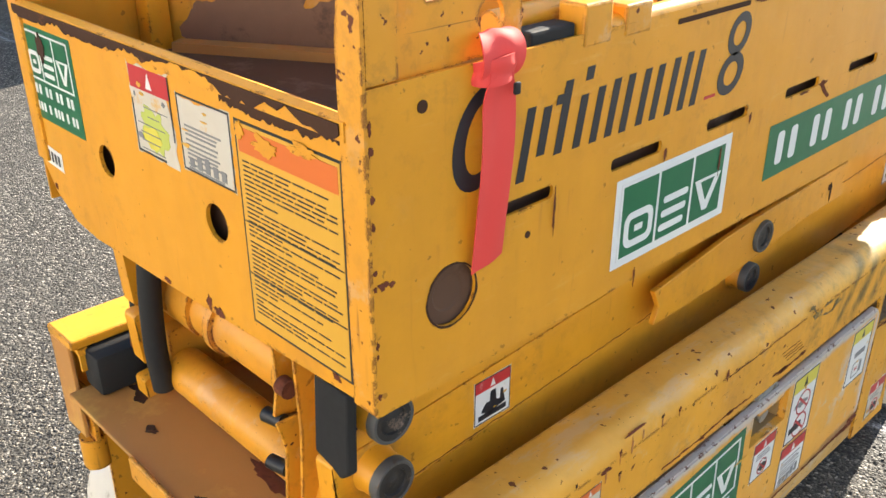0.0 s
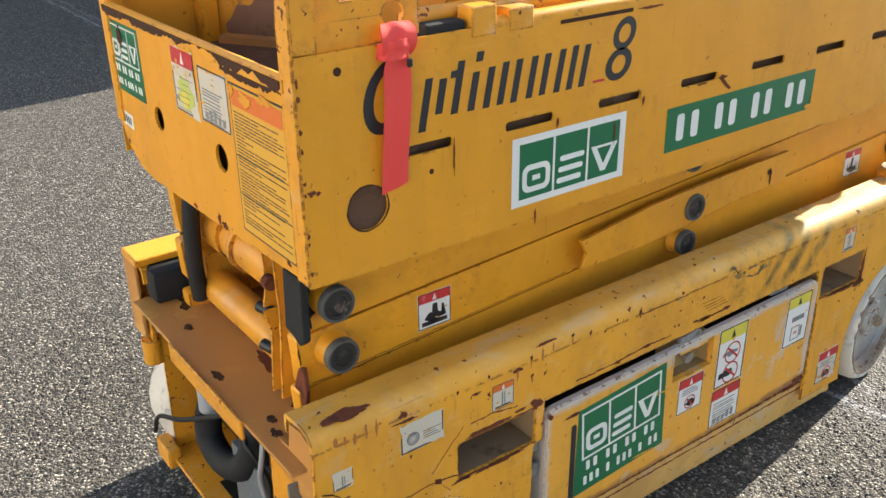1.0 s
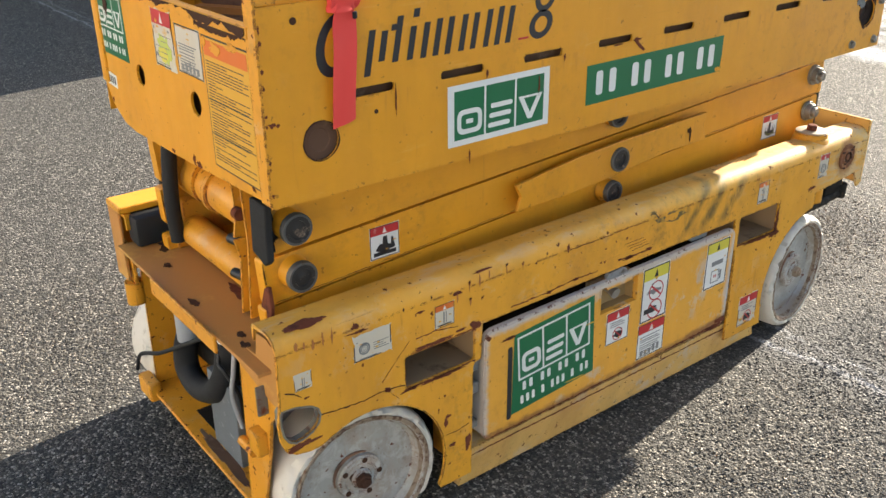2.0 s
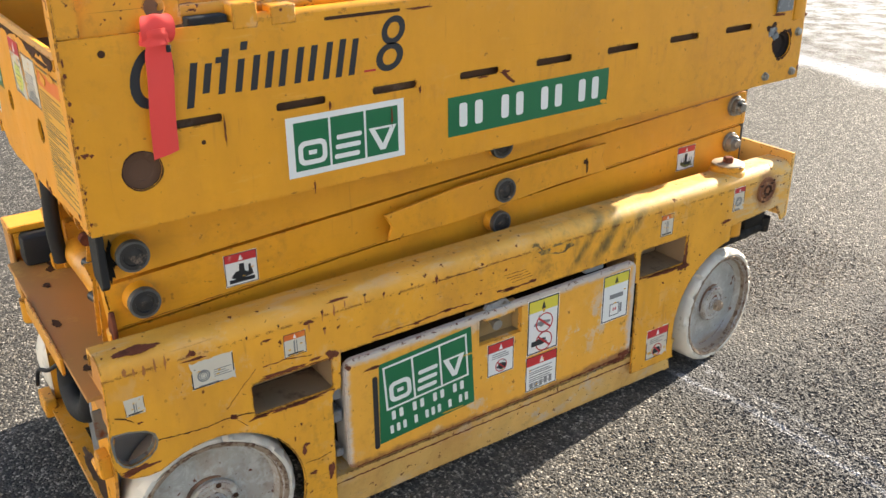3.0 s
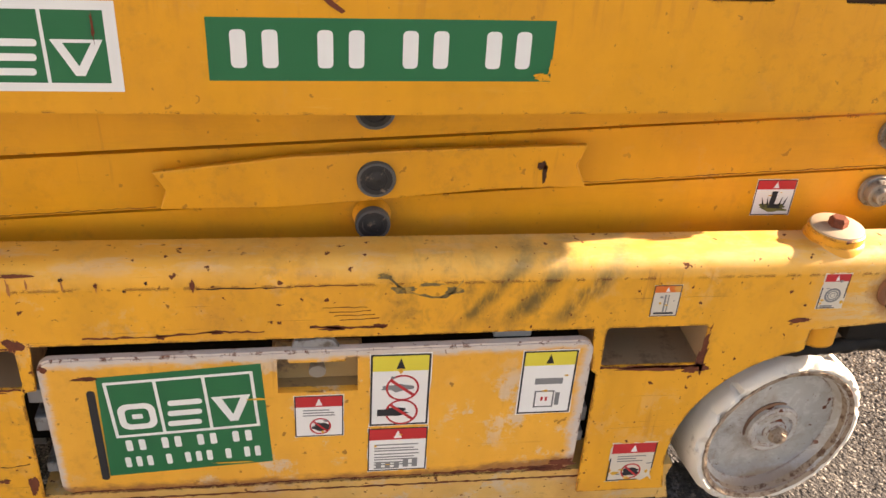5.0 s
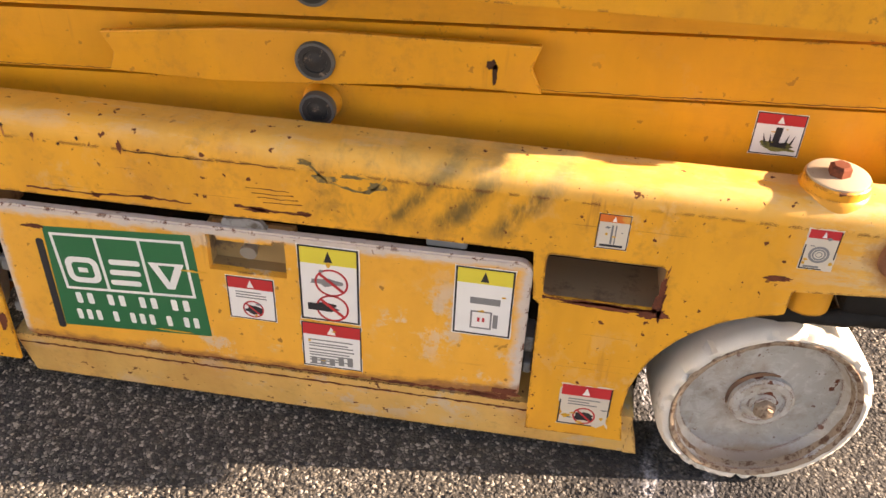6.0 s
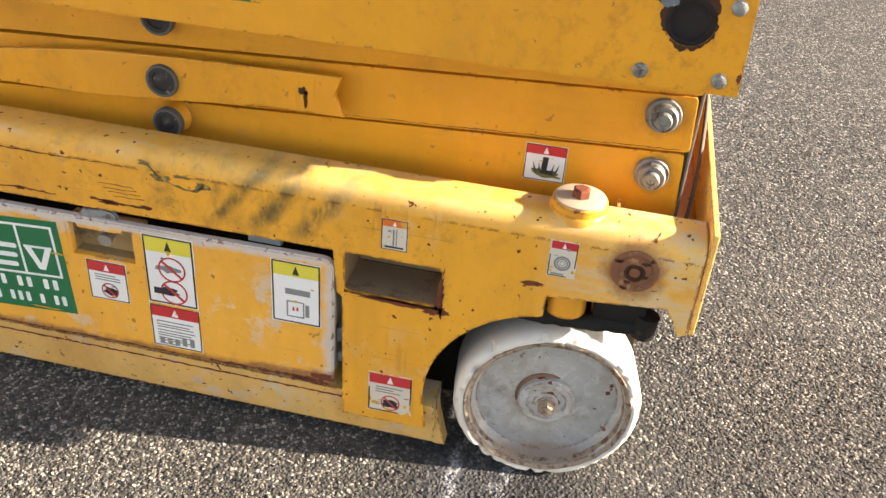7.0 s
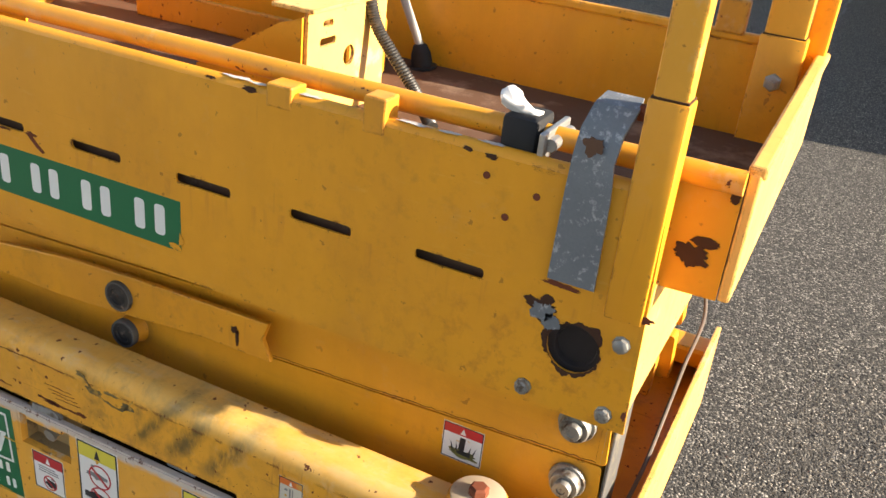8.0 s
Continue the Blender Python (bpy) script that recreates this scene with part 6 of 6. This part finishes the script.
def band(bm, along, across, thick, n=28, k=9):
    """A closed, bulging fold of tape: along(s) gives its middle line, across the half width at s."""
    rings = []
    for i in range(n + 1):
        s = i / n
        c, w = along(s), across(s)
        ring = []
        for j in range(2 * k):
            q = j / (k - 1) if j < k else (2 * k - 1 - j) / (k - 1)
            crease = 0.0014 * math.sin(7.0 * q + 5.0 * s) * math.sin(math.pi * q)
            ring.append(bm.verts.new(c[0] + c[1] * (w * (2 * q - 1)) + c[2] * (crease + (thick if j < k else 0.0))))
        rings.append(ring)
    for a, b in zip(rings, rings[1:]):
        for j in range(2 * k):
            bm.faces.new((a[j], a[(j + 1) % (2 * k)], b[(j + 1) % (2 * k)], b[j]))
    bm.faces.new(rings[0][::-1]), bm.faces.new(rings[-1])


def over(s):
    """The loop that comes up the front, turns over the plate's edge and goes through the eye."""
    a = radians(-78 + 186 * s)
    out = Vector((math.cos(a), 0, math.sin(a)))
    return Vector((-0.002 + 0.0145 * math.cos(a), 0.1480 + 0.003 * s, 1.116 + 0.021 * math.sin(a))), Vector((0, 1, 0)), out


def wrap(s):
    """The tail wound once round the neck of the loop."""
    a = radians(-100 + 200 * s)
    out = Vector((math.cos(a), math.sin(a), 0))
    return Vector((0.002 + 0.0135 * math.cos(a), 0.1460 + 0.023 * math.sin(a), 1.104 + 0.005 * s)), Vector((0, 0.10, 1)).normalized(), out


bm = B()
band(bm, over, lambda s: 0.0275 - 0.012 * (2 * s - 1) ** 2 * (s > 0.5) - 0.006 * (2 * s - 1) ** 2 * (s < 0.5), 0.0016)
part("loop", bm, red_cloth, ribbon, smooth=True)
bm = B()
band(bm, wrap, lambda s: 0.0095 + 0.0035 * math.sin(math.pi * s), 0.0018)
part("knot", bm, red_cloth, ribbon, smooth=True)
bm = B()
box(bm, 0.017, 0.0215, 0.156, 0.164, 1.082, 1.094, 0.002)
part("clip", bm, rubber, ribbon, "small black clip")

bm = B()
lathe(bm, [(0.0, -0.006), (0.006, -0.003), (0.007, 0.008), (0.009, 0.020), (0.013, 0.034), (0.013, 0.044), (0.010, 0.048), (0.005, 0.044), (0.0, 0.040)], Matrix.Translation((-0.046, 1.637, 1.157)) @ pose(0, 0, 0, 62, 0, 8), 26)
for v in bm.verts:
    v.co += 0.0045 * noise.noise_vector(v.co * 85) + 0.002 * noise.noise_vector(v.co * 210)
tagged(part("rag", bm, rag_white, None, smooth=True), "crumpled white rag on the black clamp", "rag")

# ---- rust and scuffs along the edges ----
rnd = random.Random(8)
scuff_black = plain("scuff_mark", (0.16, 0.11, 0.035), 0.6, 0.0, 0.7, 90, 0.3, (0.50, 0.27, 0.04), 0.52)
rust_orange = plain("rust_wash", (0.42, 0.15, 0.035), 0.6, 0.0, 0.5, 60, 0.2)


def patches(name, face, spots, mat, parent, lift_h=0.0003):
    for k, (u, v, ru, rv) in enumerate(spots):
        bm = B()
        plate(bm, ragged(u, v, ru, rv, rnd.randrange(999), 44, 0.6), [], face, lift_h, lift_h + 0.0006)
        part(name, bm, mat, parent)


patches("rust_patch", FR, [(0.30, 0.444, 0.05, 0.004), (0.41, 0.447, 0.012, 0.012), (0.245, 0.362, 0.02, 0.004), (0.33, 0.361, 0.05, 0.004), (0.86, 0.462, 0.018, 0.004), (0.925, 0.464, 0.010, 0.004), (0.61, 0.455, 0.007, 0.004), (0.69, 0.460, 0.010, 0.004),
                               (1.36, 0.364, 0.06, 0.006), (1.441, 0.39, 0.007, 0.035), (1.43, 0.362, 0.022, 0.008), (1.587, 0.452, 0.016, 0.004), (0.275, 0.523, 0.010, 0.0025), (0.362, 0.534, 0.010, 0.004), (0.393, 0.546, 0.003, 0.005), (0.533, 0.546, 0.003, 0.004), (0.662, 0.543, 0.003, 0.008), (0.371, 0.449, 0.014, 0.003), (0.39, 0.17, 0.006, 0.02)], bare_rust, rail)
patches("rust_patch", FX, [(0.0025, 0.82 + 0.034 * k + rnd.uniform(-0.014, 0.014), rnd.uniform(0.0014, 0.003), rnd.uniform(0.002, 0.006)) for k in range(9)], bare_rust, plat_side)
patches("rust_patch", FX, [(0.012, 0.934, 0.005, 0.004), (0.022, 0.932, 0.003, 0.003), (0.848, 0.953, 0.012, 0.003), (0.790, 0.949, 0.012, 0.002), (1.822, 0.83, 0.003, 0.008), (1.82, 0.965, 0.012, 0.004), (1.806, 0.972, 0.010, 0.003), (1.715, 0.976, 0.026, 0.003), (0.648, 1.10, 0.03, 0.002)], bare_rust, plat_side)
patches("rust_patch", FX, [(1.698, 0.941, 0.020, 0.015)], dark_rust, plat_side)
patches("bare_patch", FX, [(1.698, 0.935, 0.014, 0.014), (1.710, 0.924, 0.010, 0.012)], strap_zinc, plat_side, 0.0010)
bm = B()
plate(bm, ragged(1.744, 0.898, 0.0385, 0.038, 77, 110, 0.20), [disc(1.744, 0.898, 0.0335, 40)], FX, 0.0003, 0.001)
part("rust_ring", bm, dark_rust, plat_side)
bm = B()
plate(bm, ragged(0.097, 0.892, 0.0345, 0.0345, 78, 60, 0.03), [disc(0.097, 0.892, 0.0325, 40)], FX, 0.0003, 0.001)
part("rust_ring", bm, dark_rust, plat_side)
patches("rust_patch", FD, [(1.235, 0.168, 0.018, 0.008), (1.215, 0.156, 0.035, 0.004), (0.44, 0.405, 0.006, 0.006), (0.50, 0.385, 0.016, 0.004)], bare_rust, door)

bm = B()
plate(bm, [(0.838, 0.951), (0.848, 0.952), (0.860, 0.940), (0.874, 0.929), (0.869, 0.926), (0.855, 0.935)], [], FX, 0.0003, 0.0009)
part("rust_run", bm, bare_rust, plat_side)
patches("rust_run", FX, [(0.5755, 0.906, 0.0016, 0.019), (0.446, 0.948, 0.003, 0.008), (0.2445, 0.935, 0.0015, 0.022), (0.640, 0.947, 0.002, 0.006), (0.405, 0.80, 0.0015, 0.012)], bare_rust, plat_side, 0.0018)
patches("paint_chip", FX, [(1.128, 0.847, 0.010, 0.005), (1.139, 0.858, 0.004, 0.010)], enamel, plat_side, 0.0010)
patches("scratch", FD, [(0.742, 0.336, 0.017, 0.0018), (0.70, 0.2065, 0.03, 0.0012)], straw_v, door, 0.0018)
patches("paint_chip", FE, [(-0.150, 1.028, 0.022, 0.009), (-0.09, 1.040, 0.020, 0.006), (-0.195, 1.036, 0.007, 0.010)], enamel, end_panel, 0.0018)
patches("rust_patch", FE, [(-0.06, 0.812, 0.006, 0.004), (-0.28, 0.795, 0.010, 0.006), (-0.30, 0.800, 0.006, 0.009), (-0.40, 0.79, 0.008, 0.003), (-0.71, 0.825, 0.004, 0.004)], bare_rust, end_panel)


def crack(face, pts, wide, parent, mat, seed):
    """A thin broken line of rust through the given points."""
    r = random.Random(seed)
    bm = B()
    for (u0, v0), (u1, v1) in zip(pts, pts[1:]):
        n = max(2, int(math.hypot(u1 - u0, v1 - v0) / 0.008))
        up, low = [], []
        for i in range(n + 1):
            f = i / n
            u, v = u0 + (u1 - u0) * f, v0 + (v1 - v0) * f + r.uniform(-0.0012, 0.0012)
            w = wide * r.uniform(0.25, 1.0)
            up.append((u, v + w))
            low.append((u, v - w))
        plate(bm, low + up[::-1], [], face, 0.0003, 0.0009)
    return part("rust_line", bm, mat, parent)


crack(FR, [(0.047, 0.389), (0.095, 0.383), (0.139, 0.380), (0.164, 0.383), (0.195, 0.382), (0.234, 0.376)], 0.0016, rail, dark_rust, 1)
crack(FR, [(0.194, 0.380), (0.206, 0.366), (0.219, 0.352)], 0.0008, rail, bare_rust, 6)
crack(FR, [(0.333, 0.213), (0.360, 0.212), (0.392, 0.217)], 0.0010, rail, dark_rust, 7)
patches("rust_patch", FR, [(0.350, 0.182, 0.008, 0.004), (0.338, 0.258, 0.006, 0.004)], bare_rust, rail)
rim_of = [(0.147 + 0.184 * math.cos(radians(a)), 0.168 + 0.184 * math.sin(radians(a))) for a in range(-20, 50, 6)]
for a, b in zip(rim_of, rim_of[1:]):
    crack(FR, [a, b], 0.0022, rail, dark_rust, int(a[1] * 900))
crack(FR, [(0.182, 0.403), (0.217, 0.440), (0.246, 0.469)], 0.0009, rail, bare_rust, 2)
crack(FR, [(0.262, 0.469), (0.311, 0.469), (0.364, 0.460)], 0.0016, rail, bare_rust, 3)
crack(FR, [(-0.028, 0.525), (-0.030, 0.49), (-0.029, 0.45), (-0.031, 0.43)], 0.0022, rail, dark_rust, 4)
crack(FR, [(-0.020, 0.461), (0.0, 0.452), (0.012, 0.44)], 0.0016, rail, dark_rust, 5)
patches("rust_patch", FR, [(0.194, 0.381, 0.007, 0.006), (0.332, 0.245, 0.005, 0.012), (0.130, 0.543, 0.008, 0.006), (0.135, 0.530, 0.022, 0.0022), (0.022, 0.437, 0.006, 0.002), (0.012, 0.343, 0.030, 0.006), (-0.01, 0.337, 0.012, 0.004)], bare_rust, rail)
patches("rust_run", FR, [(0.010 + 0.017 * k + rnd.uniform(-0.004, 0.004), 0.545 - 0.004 * (k % 3), rnd.uniform(0.0016, 0.0035), rnd.uniform(0.005, 0.014)) for k in range(5)], rust_orange, rail)
crack(FR, [(0.503, 0.455), (0.551, 0.455), (0.611, 0.456), (0.692, 0.461), (0.757, 0.459)], 0.0022, rail, bare_rust, 11)
crack(FR, [(0.667, 0.5365), (0.73, 0.537), (0.771, 0.536)], 0.0012, rail, dark_rust, 12)
crack(FR, [(0.771, 0.536), (0.83, 0.538), (0.892, 0.537)], 0.0007, rail, bare_rust, 13)
crack(FR, [(0.822, 0.466), (0.873, 0.462), (0.936, 0.464)], 0.0026, rail, bare_rust, 14)
for k in range(4):
    crack(FR, [(0.842 + 0.008 * k, 0.498 - 0.007 * k), (0.905 + 0.006 * k, 0.499 - 0.007 * k)], 0.0007, rail, bare_rust, 15 + k)
crack(FR, [(0.936, 0.550), (0.950, 0.534), (0.964, 0.523), (0.99, 0.516), (1.016, 0.512)], 0.0032, rail, scuff_black, 21)
crack(FR, [(1.012, 0.512), (1.030, 0.522), (1.044, 0.540)], 0.0045, rail, scuff_black, 22)
crack(FR, [(1.275, 0.368), (1.34, 0.367), (1.40, 0.366), (1.436, 0.367)], 0.0036, rail, bare_rust, 23)
for k in range(5):
    z = 0.366 + 0.017 * k
    crack(FR, [(1.4425, z), (1.4455, z + 0.015)], 0.0045, rail, bare_rust, 31 + k)
crack(FR, [(0.240, 0.3645), (0.30, 0.3635), (0.36, 0.364), (0.405, 0.366)], 0.0022, rail, bare_rust, 41)
crack(FR, [(0.250, 0.4395), (0.32, 0.4400), (0.40, 0.4395)], 0.0018, rail, bare_rust, 42)
crack(FD, [(0.450, 0.156), (0.60, 0.1545), (0.80, 0.1565), (1.0, 0.157)], 0.0018, door, bare_rust, 43)
crack(FD, [(1.02, 0.158), (1.12, 0.1585), (1.24, 0.161)], 0.0045, door, bare_rust, 44)
crack(at_x(0.0045), [(0.40, 0.117), (0.70, 0.1175), (1.05, 0.117), (1.43, 0.1165)], 0.0022, lift, bare_rust, 45)
for i, (y0, y1) in enumerate(((0.05, 0.60), (0.62, 1.20), (1.22, 1.78))):
    crack(FA, [(y0, line_z(1, y0) - 0.043), (y1, line_z(1, y1) - 0.043)], 0.0007, ARMS[1], bare_rust, 50 + i)
for i, z in ((1, 0.04), (2, 0.044)):
    crack(at_x(-0.122 if i == 1 else -0.114), [(1.786, line_z(i, 1.79) - z), (1.7855, line_z(i, 1.79)), (1.7865, line_z(i, 1.79) + z)], 0.0036, ARMS[i], primer, 60 + i)
    crack(at_x(-0.122 if i == 1 else -0.114), [(1.779, line_z(i, 1.78) - z), (1.7785, line_z(i, 1.78)), (1.780, line_z(i, 1.78) + z)], 0.0009, ARMS[i], bare_rust, 70 + i)
patches("rust_patch", lambda u, v, h: Vector((XR - 0.006 + h, u, v + 0.35 * h)), [(0.427, 0.560, 0.020, 0.0035)], bare_rust, rail, 0.0012)
patches("rust_run", FR, [(0.419, 0.543, 0.0022, 0.012), (0.443, 0.548, 0.0016, 0.008), (0.363, 0.523, 0.0018, 0.010), (0.393, 0.538, 0.0012, 0.007), (0.396, 0.504, 0.0016, 0.009), (0.489, 0.548, 0.0012, 0.009), (0.533, 0.540, 0.0010, 0.006)], rust_orange, rail)
patches("paint_chip", FR, [(0.489, 0.556, 0.003, 0.003), (0.396, 0.510, 0.003, 0.003), (0.300, 0.545, 0.002, 0.004), (0.235, 0.540, 0.002, 0.003), (0.57, 0.535, 0.002, 0.002), (0.60, 0.548, 0.002, 0.003)], dark_rust, rail)
for k in range(4):
    z = 0.366 + 0.017 * k
    crack(FR, [(0.2345, z), (0.2365, z + 0.016)], 0.0030, rail, bare_rust, 81 + k)
patches("bare_patch", lambda u, v, h: Vector((v, u, 1.1242 + h)), [(1.235, -0.009, 0.020, 0.0045), (1.272, -0.006, 0.010, 0.004), (1.345, -0.010, 0.014, 0.004), (1.495, -0.008, 0.022, 0.005), (1.545, -0.009, 0.012, 0.004), (1.60, -0.011, 0.014, 0.004)], primer, plat_side, 0.0)
patches("paint_chip", FX, [(1.258, 1.1165, 0.010, 0.004), (1.195, 1.119, 0.008, 0.002), (1.575, 1.114, 0.007, 0.003), (1.606, 1.112, 0.009, 0.003)], dark_rust, plat_side, 0.0004)
patches("scuff", FR, [(0.958, 0.528, 0.014, 0.006), (1.030, 0.524, 0.012, 0.007), (1.00, 0.536, 0.016, 0.003), (0.930, 0.552, 0.010, 0.005)], scuff_black, rail)


# ---- loose grit of the asphalt surface ----
def grit():
    rs = np.random.RandomState(4)
    zones = ((0.0, 1.0, 0.2, 2.5, 21000), (-0.75, 0.0, 1.86, 2.75, 20000), (-1.75, -0.80, -0.5, 0.7, 10000), (-0.9, 0.6, -0.55, -0.05, 9000), (-2.2, -0.75, 1.9, 3.0, 8000), (-0.02, 0.25, -0.1, 0.3, 9000))
    C = []
    for x0, x1, y0, y1, dens in zones:
        n = int((x1 - x0) * (y1 - y0) * dens)
        p = rs.rand(n, 2) * (x1 - x0, y1 - y0) + (x0, y0)
        d = np.minimum.reduce([p[:, 0] - x0, x1 - p[:, 0], p[:, 1] - y0, y1 - p[:, 1]])
        C.append(p[rs.rand(n) < np.clip(d / 0.35, 0.05, 1)])
    C = np.concatenate(C)
    n = len(C)
    r = 0.0019 + 0.0032 * rs.rand(n) ** 1.6
    h = r * (0.25 + 0.45 * rs.rand(n))
    a = rs.rand(n, 1) * 6.283 + np.arange(5) * 1.2566 + rs.uniform(-0.45, 0.45, (n, 5))
    rr = r[:, None] * rs.uniform(0.65, 1.3, (n, 5))
    ring = np.stack([C[:, :1] + rr * np.cos(a), C[:, 1:] + rr * np.sin(a), np.full((n, 5), -0.0006)], -1)
    # a chipped stone: five raked sides and a tilted, broken top
    shift = rs.uniform(-0.30, 0.30, (n, 2)) * r[:, None]
    k = rs.uniform(0.40, 0.78, (n, 1))
    tilt = rs.uniform(-0.38, 0.38, (n, 2))
    tx, ty = k * rr * np.cos(a), k * rr * np.sin(a)
    crown = np.stack([C[:, :1] + shift[:, :1] + tx, C[:, 1:] + shift[:, 1:] + ty, np.maximum(h[:, None] + tilt[:, :1] * tx + tilt[:, 1:] * ty, 0.0004)], -1)
    verts = np.concatenate([ring, crown], 1).reshape(-1, 3)
    base = np.arange(n)[:, None, None] * 10
    tri = []
    for i in range(5):
        j = (i + 1) % 5
        tri += [(i, j, 5 + j), (i, 5 + j, 5 + i)]
    tri += [(5, 6, 7), (5, 7, 8), (5, 8, 9)]
    tri = np.array(tri)[None] + base
    me = bpy.data.meshes.new("grit")
    me.from_pydata(verts.tolist(), [], tri.reshape(-1, 3).tolist())
    m = Mat("asphalt_grit")
    x, y, z = m.axes()
    geo = m.n.new("ShaderNodeNewGeometry")
    col = m.ramp(geo.outputs["Random Per Island"], (0.0, (0.030, 0.029, 0.028)), (0.38, (0.088, 0.081, 0.070)), (0.80, (0.180, 0.162, 0.134)), (1.0, (0.40, 0.36, 0.30)))
    col = m.mix(m.math("MULTIPLY", dark_ground(m, x, y), 0.95), col, m.mix(0.86, col, (0.022, 0.022, 0.025)))
    joint, wet = joint_marks(m, x, y)
    col = m.mix(m.math("MULTIPLY", m.noise(300, 3), 0.4), col, (0.03, 0.03, 0.03))
    col = m.mix(m.math("MULTIPLY", wet, 0.82), col, (0.013, 0.014, 0.017))
    col = m.mix(m.math("MULTIPLY", joint, 0.85), col, (0.46, 0.47, 0.51))
    me.materials.append(m.set(col, m.math("SUBTRACT", 0.72, m.math("MULTIPLY", wet, 0.10)), spec=0.3))
    ob = new("grit", me)
    ob.parent = ground
    return tagged(ob, "loose grey stone grit", kind="stuff")


grit()
